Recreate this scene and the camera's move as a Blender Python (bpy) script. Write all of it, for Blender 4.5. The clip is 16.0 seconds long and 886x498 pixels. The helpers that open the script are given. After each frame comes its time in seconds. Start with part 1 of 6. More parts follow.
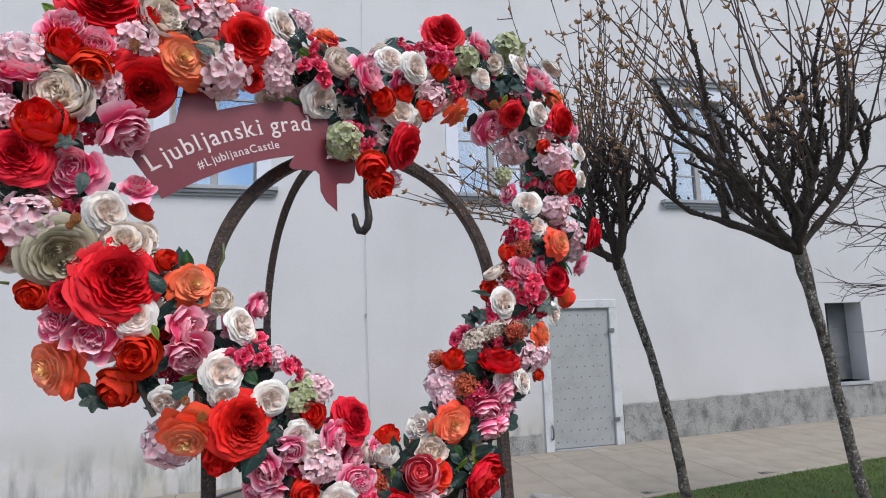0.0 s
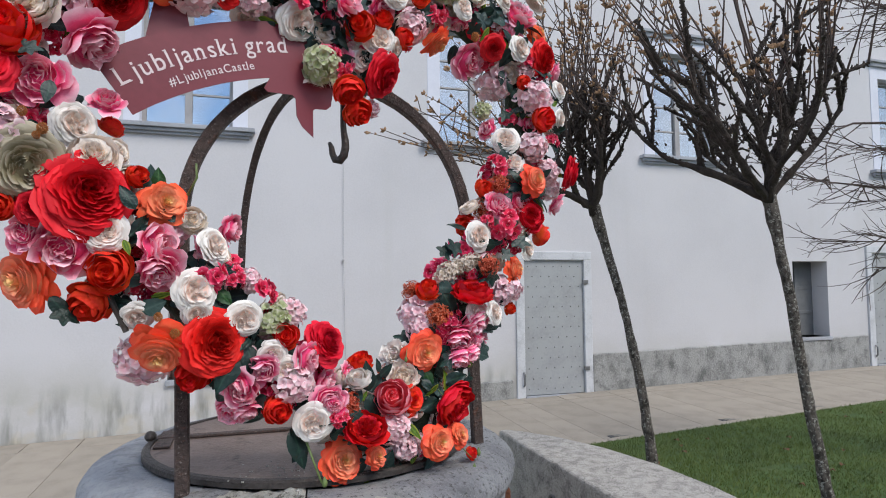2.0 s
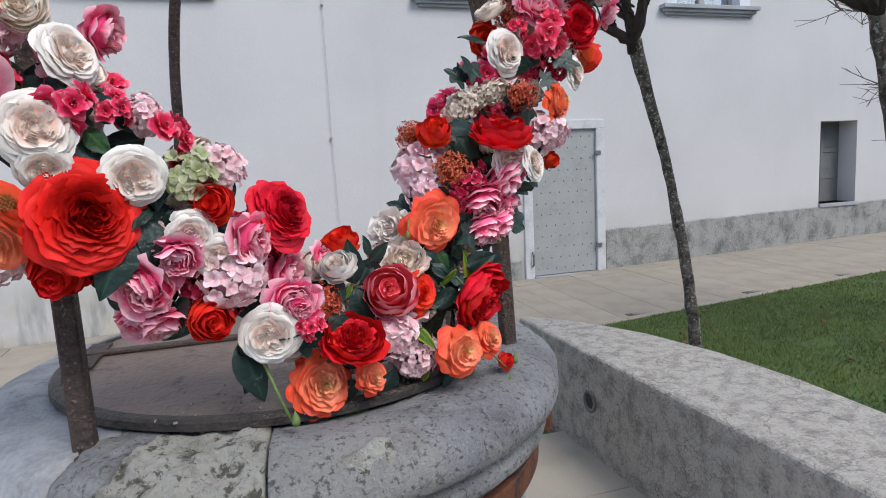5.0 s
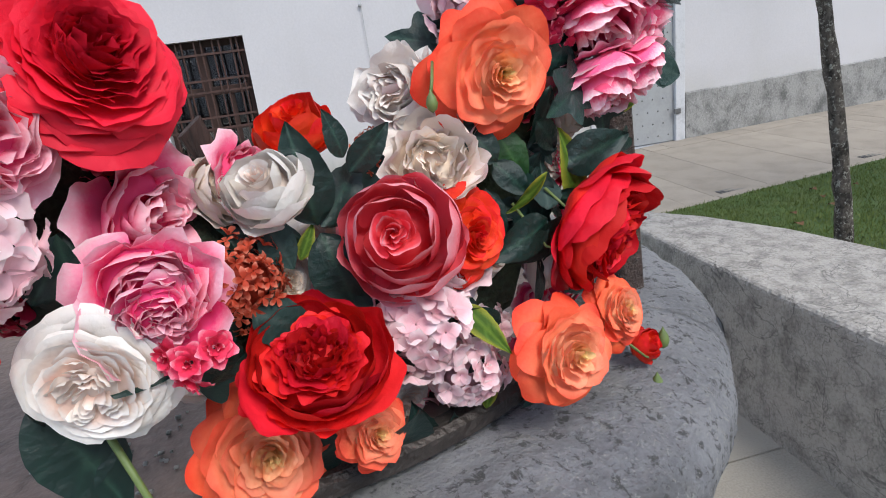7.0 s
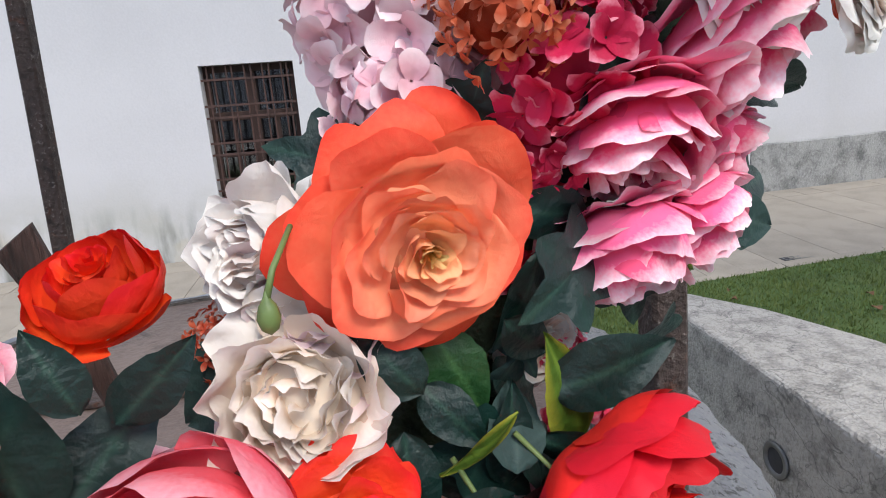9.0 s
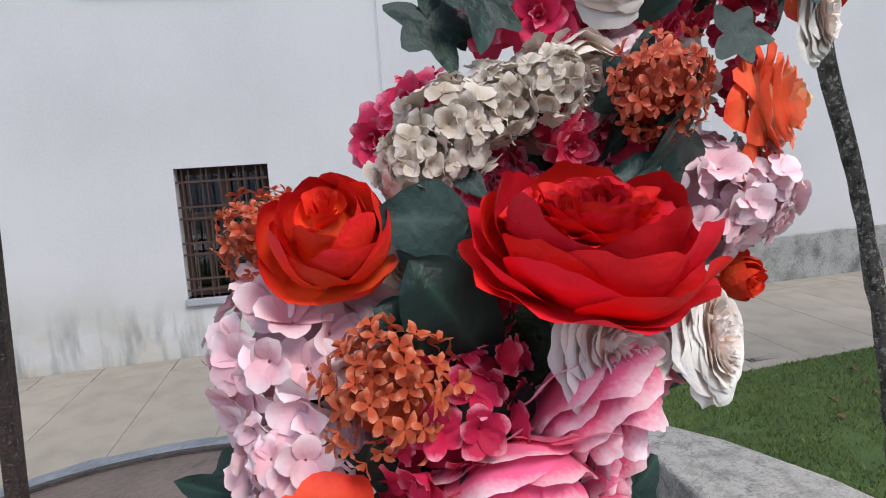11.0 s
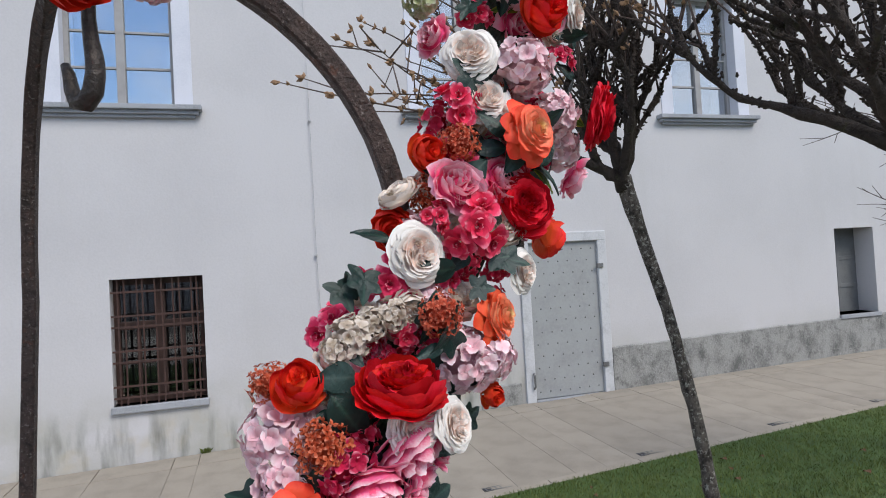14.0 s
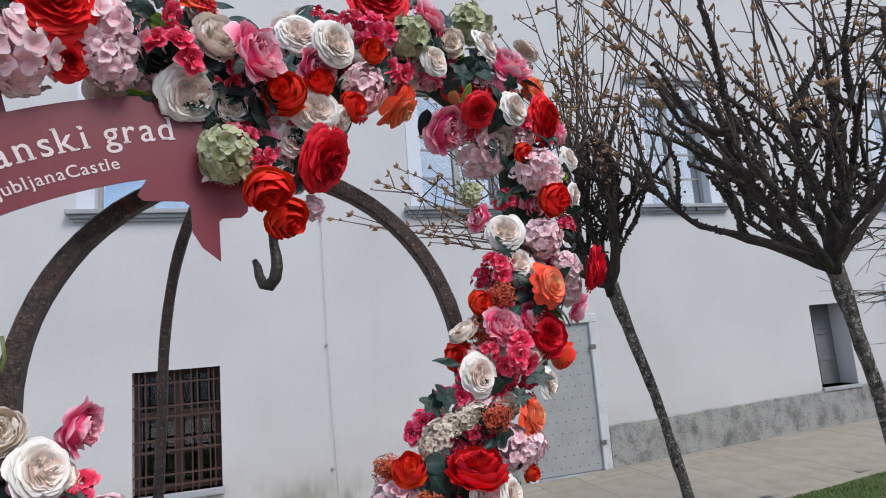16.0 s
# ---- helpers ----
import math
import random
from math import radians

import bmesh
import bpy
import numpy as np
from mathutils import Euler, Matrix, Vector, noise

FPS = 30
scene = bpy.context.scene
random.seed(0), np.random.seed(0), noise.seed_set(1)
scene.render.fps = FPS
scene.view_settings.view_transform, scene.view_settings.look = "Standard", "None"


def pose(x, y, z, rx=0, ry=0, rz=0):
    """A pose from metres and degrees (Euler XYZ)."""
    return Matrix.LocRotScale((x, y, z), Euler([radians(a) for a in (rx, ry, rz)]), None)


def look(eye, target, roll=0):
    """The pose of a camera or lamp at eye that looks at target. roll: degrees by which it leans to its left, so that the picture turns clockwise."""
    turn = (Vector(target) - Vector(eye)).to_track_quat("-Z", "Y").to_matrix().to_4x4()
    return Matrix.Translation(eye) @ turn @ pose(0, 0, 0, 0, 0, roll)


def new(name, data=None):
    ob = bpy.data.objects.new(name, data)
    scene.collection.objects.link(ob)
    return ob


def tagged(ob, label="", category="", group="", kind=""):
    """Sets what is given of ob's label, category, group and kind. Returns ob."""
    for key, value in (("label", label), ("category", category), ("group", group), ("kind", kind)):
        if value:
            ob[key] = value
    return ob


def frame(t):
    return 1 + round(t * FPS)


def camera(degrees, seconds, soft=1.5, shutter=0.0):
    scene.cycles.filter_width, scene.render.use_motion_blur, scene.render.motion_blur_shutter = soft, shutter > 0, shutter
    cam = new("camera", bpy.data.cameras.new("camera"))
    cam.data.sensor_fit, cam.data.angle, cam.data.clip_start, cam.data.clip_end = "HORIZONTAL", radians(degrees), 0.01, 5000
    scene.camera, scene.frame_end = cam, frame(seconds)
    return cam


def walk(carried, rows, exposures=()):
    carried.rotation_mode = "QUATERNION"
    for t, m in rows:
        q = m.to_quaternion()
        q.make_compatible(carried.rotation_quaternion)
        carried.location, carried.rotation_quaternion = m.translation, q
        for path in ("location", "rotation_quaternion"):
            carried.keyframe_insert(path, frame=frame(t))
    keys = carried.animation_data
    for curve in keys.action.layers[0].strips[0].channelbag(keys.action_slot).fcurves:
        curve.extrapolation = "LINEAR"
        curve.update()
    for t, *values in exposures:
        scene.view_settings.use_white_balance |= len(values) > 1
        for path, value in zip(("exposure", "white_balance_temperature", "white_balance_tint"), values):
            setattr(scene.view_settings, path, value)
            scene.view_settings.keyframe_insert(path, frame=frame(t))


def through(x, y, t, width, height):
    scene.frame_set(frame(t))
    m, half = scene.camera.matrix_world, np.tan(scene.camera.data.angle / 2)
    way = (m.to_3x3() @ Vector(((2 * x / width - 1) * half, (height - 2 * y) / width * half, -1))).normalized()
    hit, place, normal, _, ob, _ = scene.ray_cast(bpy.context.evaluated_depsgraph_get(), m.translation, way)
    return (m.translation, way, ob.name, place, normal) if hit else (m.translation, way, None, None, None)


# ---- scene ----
cam = camera(71.9, 16.0, soft=1.0)
PATH = [
    (0, (0.516, 0.439, 1.745), (1.031, 2.353, 2.017), -1.7),
    (0.5, (0.522, 0.452, 1.725), (1.057, 2.364, 1.963), -1.3),
    (1, (0.517, 0.443, 1.702), (1.071, 2.353, 1.919), -1.2),
    (1.5, (0.522, 0.438, 1.683), (1.087, 2.348, 1.858), -1.1),
    (2, (0.525, 0.436, 1.662), (1.108, 2.345, 1.784), -0.4),
    (2.5, (0.521, 0.451, 1.647), (1.134, 2.354, 1.719), -0.9),
    (3, (0.52, 0.494, 1.637), (1.169, 2.386, 1.65), -1.3),
    (3.5, (0.545, 0.602, 1.621), (1.216, 2.486, 1.59), -1.3),
    (4, (0.613, 0.778, 1.605), (1.271, 2.665, 1.527), -1.6),
    (4.5, (0.657, 0.929, 1.574), (1.286, 2.817, 1.375), -1.9),
    (5, (0.687, 1.129, 1.555), (1.264, 3.028, 1.303), -2.8),
    (7.5, (0.946, 2.02, 1.453), (1.28, 3.882, 0.807), -7.7),
    (8, (0.995, 2.121, 1.464), (1.266, 4.004, 0.846), -4.6),
    (8.5, (1.05, 2.175, 1.477), (1.309, 4.067, 0.882), -3.3),
    (9, (1.065, 2.188, 1.515), (1.282, 4.109, 1.0), -4.0),
    (9.5, (1.092, 2.189, 1.549), (1.306, 4.118, 1.068), -3.8),
    (10, (1.13, 2.194, 1.608), (1.37, 4.138, 1.202), -4.2),
    (12.5, (1.097, 1.993, 1.752), (1.622, 3.921, 1.664), -4.0),
    (13, (1.08, 1.862, 1.777), (1.763, 3.741, 1.727), -6.6),
    (13.5, (1.098, 1.71, 1.793), (1.795, 3.585, 1.803), -3.9),
    (14, (1.075, 1.561, 1.831), (1.638, 3.479, 1.884), -3.2),
    (14.5, (0.97, 1.46, 1.858), (1.555, 3.368, 1.987), -2.7),
    (15, (0.839, 1.338, 1.882), (1.467, 3.226, 2.087), -3.8),
    (15.5, (0.769, 1.201, 1.922), (1.427, 3.071, 2.186), -5.1),
    (16, (0.761, 1.071, 1.951), (1.37, 2.953, 2.249), -4.6),
]
walk(cam, [(t, look(eye, target, roll)) for t, eye, target, roll in PATH], exposures=[(0.0, 0.33), (5.0, 0.34), (7.5, 0.58), (8.5, 0.62), (9.5, 0.56), (10.2, 0.48), (12.5, 0.34), (14.0, 0.28), (16.0, 0.28)])

# ---- world, sun and exposure ----
SUN_ELEVATION, SUN_ROTATION = radians(48), radians(205)
world = bpy.data.worlds.new("sky")
scene.world = world
world.use_nodes = True
wn, wl = world.node_tree.nodes, world.node_tree.links
wn.clear()
sky = wn.new("ShaderNodeTexSky")
sky.sky_type, sky.sun_disc = "NISHITA", False
sky.sun_elevation, sky.sun_rotation = SUN_ELEVATION, SUN_ROTATION
sky.air_density, sky.dust_density, sky.ozone_density = 1.0, 0.1, 3.0
coords, clouds, cover, mixer = wn.new("ShaderNodeTexCoord"), wn.new("ShaderNodeTexNoise"), wn.new("ShaderNodeValToRGB"), wn.new("ShaderNodeMix")
mixer.data_type = "RGBA"
clouds.inputs["Scale"].default_value, clouds.inputs["Detail"].default_value, clouds.inputs["Roughness"].default_value = 2.2, 7.0, 0.55
cover.color_ramp.elements[0].position, cover.color_ramp.elements[1].position = 0.44, 0.68
background, world_out = wn.new("ShaderNodeBackground"), wn.new("ShaderNodeOutputWorld")
background.inputs["Strength"].default_value = 0.145
mixer.inputs["B"].default_value = (7.6, 7.8, 8.2, 1)
for a, b in ((coords.outputs["Generated"], clouds.inputs["Vector"]), (clouds.outputs["Fac"], cover.inputs["Fac"]), (cover.outputs["Color"], mixer.inputs["Factor"]),
             (sky.outputs["Color"], mixer.inputs["A"]), (mixer.outputs["Result"], background.inputs["Color"]), (background.outputs["Background"], world_out.inputs["Surface"])):
    wl.new(a, b)
sun = new("sun", bpy.data.lights.new("sun", "SUN"))
sun.data.energy, sun.data.angle, sun.data.color = 2.1, radians(25), (1.0, 0.955, 0.88)
sun.matrix_world = pose(0, 0, 20, 42, 0, 25)

# ---- materials ----


def material(name, base, dark=None, scale=4.0, rough=0.7, metal=0.0, bump=0.2, fine=60.0, spread=(0.35, 0.68), spec=0.5, random_tint=0.0, stretch=(1, 1, 1)):
    """Two noises, one broad and one fine, mix two colours and raise a fine relief."""
    m = bpy.data.materials.new(name)
    m.use_nodes = True
    n, l = m.node_tree.nodes, m.node_tree.links
    p = n["Principled BSDF"]
    p.inputs["Roughness"].default_value, p.inputs["Metallic"].default_value, p.inputs["Specular IOR Level"].default_value = rough, metal, spec
    dark = dark or tuple(c * 0.6 for c in base)
    tc, mp, big, small, ramp, mx = (n.new("ShaderNode" + k) for k in ("TexCoord", "Mapping", "TexNoise", "TexNoise", "ValToRGB", "Mix"))
    mp.inputs["Scale"].default_value = stretch
    l.new(tc.outputs["Object"], mp.inputs["Vector"])
    for node, sc, det in ((big, scale, 6.0), (small, fine, 4.0)):
        node.inputs["Scale"].default_value, node.inputs["Detail"].default_value = sc, det
        l.new(mp.outputs["Vector"], node.inputs["Vector"])
    ramp.color_ramp.elements[0].position, ramp.color_ramp.elements[1].position = spread
    mx.data_type = "RGBA"
    mx.inputs["A"].default_value, mx.inputs["B"].default_value = (*dark, 1), (*base, 1)
    blend = n.new("ShaderNodeMath")
    blend.operation = "MULTIPLY_ADD"
    blend.inputs[1].default_value, blend.inputs[2].default_value = 0.5, -0.12
    add = n.new("ShaderNodeMath")
    l.new(small.outputs["Fac"], blend.inputs[0])
    l.new(big.outputs["Fac"], add.inputs[0])
    l.new(blend.outputs[0], add.inputs[1])
    l.new(add.outputs[0], ramp.inputs["Fac"])
    l.new(ramp.outputs["Color"], mx.inputs["Factor"])
    col = mx.outputs["Result"]
    if random_tint:
        info, hsv, mul = n.new("ShaderNodeObjectInfo"), n.new("ShaderNodeHueSaturation"), n.new("ShaderNodeMath")
        mul.operation = "MULTIPLY_ADD"
        mul.inputs[1].default_value, mul.inputs[2].default_value = 2 * random_tint, 1 - random_tint
        l.new(info.outputs["Random"], mul.inputs[0])
        l.new(mul.outputs[0], hsv.inputs["Value"])
        l.new(col, hsv.inputs["Color"])
        col = hsv.outputs["Color"]
    l.new(col, p.inputs["Base Color"])
    if bump:
        bp = n.new("ShaderNodeBump")
        bp.inputs["Strength"].default_value, bp.inputs["Distance"].default_value = bump, 0.01
        l.new(small.outputs["Fac"], bp.inputs["Height"])
        l.new(bp.outputs["Normal"], p.inputs["Normal"])
    return m


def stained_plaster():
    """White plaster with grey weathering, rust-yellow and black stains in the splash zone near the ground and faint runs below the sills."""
    m = material("plaster", (0.550, 0.537, 0.553), (0.476, 0.465, 0.480), 0.7, 0.9, 0, 0.12, 45, (0.3, 0.75))
    n, l = m.node_tree.nodes, m.node_tree.links
    p = n["Principled BSDF"]
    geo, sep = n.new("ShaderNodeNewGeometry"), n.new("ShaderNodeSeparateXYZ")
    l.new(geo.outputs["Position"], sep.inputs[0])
    colour = p.inputs["Base Color"].links[0].from_socket

    def noisy(scale, detail, stretch, lo, hi):
        mp, nz, rp = n.new("ShaderNodeMapping"), n.new("ShaderNodeTexNoise"), n.new("ShaderNodeMapRange")
        mp.inputs["Scale"].default_value = stretch
        nz.inputs["Scale"].default_value, nz.inputs["Detail"].default_value = scale, detail
        rp.inputs["From Min"].default_value, rp.inputs["From Max"].default_value = lo, hi
        l.new(geo.outputs["Position"], mp.inputs["Vector"])
        l.new(mp.outputs["Vector"], nz.inputs["Vector"])
        l.new(nz.outputs["Fac"], rp.inputs["Value"])
        return rp.outputs["Result"]

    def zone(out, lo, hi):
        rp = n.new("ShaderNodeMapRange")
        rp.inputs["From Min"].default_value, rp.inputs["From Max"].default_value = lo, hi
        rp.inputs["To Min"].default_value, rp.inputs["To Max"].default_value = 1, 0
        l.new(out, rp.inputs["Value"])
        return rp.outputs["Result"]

    def times(a, b, gain=1.0):
        mt = n.new("ShaderNodeMath")
        mt.operation = "MULTIPLY"
        l.new(a, mt.inputs[0])
        l.new(b, mt.inputs[1])
        mt2 = n.new("ShaderNodeMath")
        mt2.operation, mt2.inputs[1].default_value, mt2.use_clamp = "MULTIPLY", gain, True
        l.new(mt.outputs[0], mt2.inputs[0])
        return mt2.outputs[0]

    def over(col, fac, tint):
        mx = n.new("ShaderNodeMix")
        mx.data_type = "RGBA"
        mx.inputs["B"].default_value = (*tint, 1)
        l.new(col, mx.inputs["A"])
        l.new(fac, mx.inputs["Factor"])
        return mx.outputs["Result"]

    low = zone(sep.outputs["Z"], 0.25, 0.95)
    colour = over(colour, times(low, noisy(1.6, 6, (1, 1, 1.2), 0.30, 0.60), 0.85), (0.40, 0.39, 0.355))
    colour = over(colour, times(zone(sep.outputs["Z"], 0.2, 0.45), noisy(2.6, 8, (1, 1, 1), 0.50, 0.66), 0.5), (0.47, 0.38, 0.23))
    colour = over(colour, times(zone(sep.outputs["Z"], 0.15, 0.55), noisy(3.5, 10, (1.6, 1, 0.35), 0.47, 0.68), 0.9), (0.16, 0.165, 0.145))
    colour = over(colour, times(zone(sep.outputs["Z"], 3.2, 3.8), noisy(1.7, 5, (1.4, 1, 0.12), 0.56, 0.72), 0.3), (0.46, 0.45, 0.44))
    l.new(colour, p.inputs["Base Color"])
    return m


def veined_concrete():
    """Pale ground concrete with fine dark crack-like veins and mottled weathering."""
    m = material("polished_concrete_bench", (0.43, 0.405, 0.372), (0.19, 0.178, 0.162), 17.0, 0.8, 0, 0.8, 90, (0.34, 0.70))
    n, l = m.node_tree.nodes, m.node_tree.links
    p = n["Principled BSDF"]
    colour = p.inputs["Base Color"].links[0].from_socket
    tc = n.new("ShaderNodeTexCoord")
    for scale, wide, strong in ((3.2, 0.006, 0.7), (11.0, 0.012, 0.55), (40.0, 0.03, 0.35)):
        nz, sub, ab, rg, mx = (n.new("ShaderNode" + k) for k in ("TexNoise", "Math", "Math", "MapRange", "Mix"))
        nz.inputs["Scale"].default_value, nz.inputs["Detail"].default_value, nz.inputs["Distortion"].default_value = scale, 7.0, 0.6
        sub.operation, sub.inputs[1].default_value, ab.operation = "SUBTRACT", 0.5, "ABSOLUTE"
        rg.inputs["From Max"].default_value, rg.inputs["To Min"].default_value, rg.inputs["To Max"].default_value = wide, strong, 0.0
        mx.data_type = "RGBA"
        mx.inputs["B"].default_value = (0.10, 0.097, 0.09, 1)
        l.new(tc.outputs["Object"], nz.inputs["Vector"])
        l.new(nz.outputs["Fac"], sub.inputs[0])
        l.new(sub.outputs[0], ab.inputs[0])
        l.new(ab.outputs[0], rg.inputs["Value"])
        l.new(rg.outputs["Result"], mx.inputs["Factor"])
        l.new(colour, mx.inputs["A"])
        colour = mx.outputs["Result"]
    l.new(colour, p.inputs["Base Color"])
    return m


def weathered(m, layers, relief=0.0, grain=40.0):
    """Lays blotches of other colours over a material: (scale, from, to, colour, strength)."""
    n, l = m.node_tree.nodes, m.node_tree.links
    p = n["Principled BSDF"]
    tc = n.new("ShaderNodeTexCoord")
    colour = p.inputs["Base Color"].links[0].from_socket
    for scale, lo, hi, tone, strong in layers:
        nz, rg, mx = (n.new("ShaderNode" + k) for k in ("TexNoise", "MapRange", "Mix"))
        nz.inputs["Scale"].default_value, nz.inputs["Detail"].default_value, nz.inputs["Roughness"].default_value, nz.inputs["Distortion"].default_value = scale, 9.0, 0.68, 0.4
        rg.inputs["From Min"].default_value, rg.inputs["From Max"].default_value, rg.inputs["To Max"].default_value = lo, hi, strong
        mx.data_type = "RGBA"
        mx.inputs["B"].default_value = (*tone, 1)
        l.new(tc.outputs["Object"], nz.inputs["Vector"])
        l.new(nz.outputs["Fac"], rg.inputs["Value"])
        l.new(rg.outputs["Result"], mx.inputs["Factor"])
        l.new(colour, mx.inputs["A"])
        colour = mx.outputs["Result"]
    l.new(colour, p.inputs["Base Color"])
    if relief:
        rock, bp = n.new("ShaderNodeTexNoise"), n.new("ShaderNodeBump")
        rock.inputs["Scale"].default_value, rock.inputs["Detail"].default_value, rock.inputs["Roughness"].default_value = grain, 9.0, 0.72
        bp.inputs["Strength"].default_value, bp.inputs["Distance"].default_value = relief, 0.03
        l.new(tc.outputs["Object"], rock.inputs["Vector"])
        l.new(rock.outputs["Fac"], bp.inputs["Height"])
        if p.inputs["Normal"].links:
            l.new(p.inputs["Normal"].links[0].from_socket, bp.inputs["Normal"])
        l.new(bp.outputs["Normal"], p.inputs["Normal"])
    return m


def glass_material(name, mirror):
    """Window glass that mirrors the sky by a share."""
    m = bpy.data.materials.new(name)
    m.use_nodes = True
    n, l = m.node_tree.nodes, m.node_tree.links
    p = n["Principled BSDF"]
    p.inputs["Transmission Weight"].default_value, p.inputs["Roughness"].default_value, p.inputs["IOR"].default_value = 1.0, 0.02, 1.45
    p.inputs["Base Color"].default_value = (0.75, 0.8, 0.85, 1)
    gl, mx = n.new("ShaderNodeBsdfGlossy"), n.new("ShaderNodeMixShader")
    gl.inputs["Roughness"].default_value, gl.inputs["Color"].default_value = 0.02, (0.9, 0.93, 0.97, 1)
    mx.inputs["Fac"].default_value = mirror
    l.new(p.outputs[0], mx.inputs[1])
    l.new(gl.outputs[0], mx.inputs[2])
    l.new(mx.outputs[0], n["Material Output"].inputs["Surface"])
    return m


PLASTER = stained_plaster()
BAND = material("painted_band", (0.62, 0.63, 0.70), (0.54, 0.555, 0.63), 2.0, 0.85, 0, 0.1)
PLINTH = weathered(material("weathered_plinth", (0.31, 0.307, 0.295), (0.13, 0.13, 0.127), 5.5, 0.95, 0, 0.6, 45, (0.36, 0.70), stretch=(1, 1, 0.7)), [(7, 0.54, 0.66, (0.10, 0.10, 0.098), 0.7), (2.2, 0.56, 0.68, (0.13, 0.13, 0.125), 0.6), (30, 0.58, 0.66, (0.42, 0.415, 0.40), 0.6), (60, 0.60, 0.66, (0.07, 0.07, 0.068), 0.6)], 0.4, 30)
SILL = material("grey_sill_stone", (0.34, 0.35, 0.38), (0.22, 0.23, 0.25), 3, 0.85, 0, 0.3)
PANE = glass_material("window_glass", 0.36)
SHUTTER = material("dark_grey_shutter_paint", (0.15, 0.155, 0.16), (0.10, 0.104, 0.108), 6, 0.6, 0, 0.15)
OLD_PANE = glass_material("dusty_old_glass", 0.04)
WIRE = material("zinc_wire", (0.46, 0.46, 0.47), None, 9, 0.6, 0.3, 0)
FRAME = material("window_frame_paint", (0.33, 0.32, 0.32), (0.24, 0.23, 0.23), 6, 0.6, 0, 0.1)
# near-black base colour standing in for missing light in rooms, pipe and drains
UNLIT_DARK = material("dark_room", (0.045, 0.045, 0.05), (0.03, 0.03, 0.035), 1, 0.95, 0, 0)
GRATE = material("rusty_grate_iron", (0.085, 0.045, 0.038), (0.045, 0.03, 0.027), 12, 0.8, 0.3, 0.3)
OLD_WOOD = material("old_brown_window_wood", (0.044, 0.020, 0.015), (0.024, 0.012, 0.010), 5, 0.75, 0, 0.3, 50, stretch=(4, 4, 0.6))
DOOR = material("grey_painted_door", (0.345, 0.355, 0.36), (0.29, 0.295, 0.30), 3, 0.55, 0.1, 0.12, 30)
STUD = material("door_stud_iron", (0.2, 0.2, 0.2), None, 5, 0.5, 0.6, 0)
FRAME_STONE = material("door_frame_stone", (0.54, 0.545, 0.565), (0.38, 0.385, 0.40), 4, 0.9, 0, 0.3, 40)
CONCRETE = veined_concrete()
PAVING = material("beige_paving_stone", (0.325, 0.285, 0.236), (0.240, 0.210, 0.174), 3.0, 0.85, 0, 0.25, 90, random_tint=0.06)
PLAZA = material("exposed_aggregate_slab", (0.40, 0.37, 0.32), (0.26, 0.24, 0.21), 2.5, 0.9, 0, 0.5, 160, random_tint=0.04)
SOIL = material("dark_joint_soil", (0.14, 0.12, 0.095), (0.08, 0.07, 0.055), 6, 1.0, 0, 0.4)
TURF = weathered(material("turf_ground", (0.055, 0.10, 0.022), (0.028, 0.055, 0.014), 5, 0.95, 0, 0.5, 120), [(1.6, 0.52, 0.66, (0.075, 0.10, 0.024), 0.6), (12, 0.60, 0.70, (0.07, 0.06, 0.03), 0.5)])
BLADE = material("grass_blade", (0.105, 0.142, 0.026), (0.052, 0.080, 0.016), 1.3, 0.6, 0, 0, 30)
BARK = weathered(material("mossy_bark", (0.135, 0.115, 0.098), (0.020, 0.016, 0.013), 40, 0.95, 0, 1.0, 110, (0.42, 0.70), stretch=(1, 1, 0.6)), [(58, 0.54, 0.60, (0.42, 0.41, 0.36), 0.9), (9, 0.55, 0.64, (0.020, 0.016, 0.012), 0.8)], 0.7, 50)
LIMB = weathered(material("dark_limb_bark", (0.05, 0.038, 0.032), (0.018, 0.013, 0.011), 20, 0.95, 0, 1.0, 90), [(14, 0.58, 0.68, (0.05, 0.05, 0.022), 0.7)])
TWIG = material("twig_bark", (0.10, 0.072, 0.062), (0.035, 0.025, 0.022), 20, 0.9, 0, 0.3)
BUD = material("brown_bud", (0.33, 0.20, 0.11), (0.18, 0.10, 0.055), 60, 0.8, 0, 0.2)
LIMESTONE = weathered(material("blue_grey_limestone", (0.36, 0.365, 0.385), (0.20, 0.205, 0.225), 7, 0.8, 0, 0.8, 130, (0.35, 0.75)), [(1.9, 0.50, 0.62, (0.45, 0.44, 0.40), 0.5), (5, 0.56, 0.70, (0.36, 0.355, 0.33), 0.55), (3.2, 0.55, 0.68, (0.075, 0.075, 0.07), 0.6), (26, 0.60, 0.68, (0.40, 0.39, 0.35), 0.6), (60, 0.54, 0.61, (0.07, 0.07, 0.068), 0.8), (110, 0.58, 0.64, (0.46, 0.46, 0.44), 0.6)], 0.8, 55)
PALE_STONE = weathered(material("pale_pitted_stone", (0.58, 0.57, 0.52), (0.30, 0.29, 0.25), 16, 0.95, 0, 1.0, 60, (0.38, 0.66)), [(7, 0.56, 0.66, (0.10, 0.098, 0.075), 0.75), (24, 0.54, 0.60, (0.075, 0.070, 0.05), 0.85), (90, 0.58, 0.64, (0.06, 0.06, 0.05), 0.7), (11, 0.60, 0.68, (0.46, 0.45, 0.41), 0.7), (20, 0.64, 0.70, (0.10, 0.11, 0.04), 0.6)], 1.0, 45)
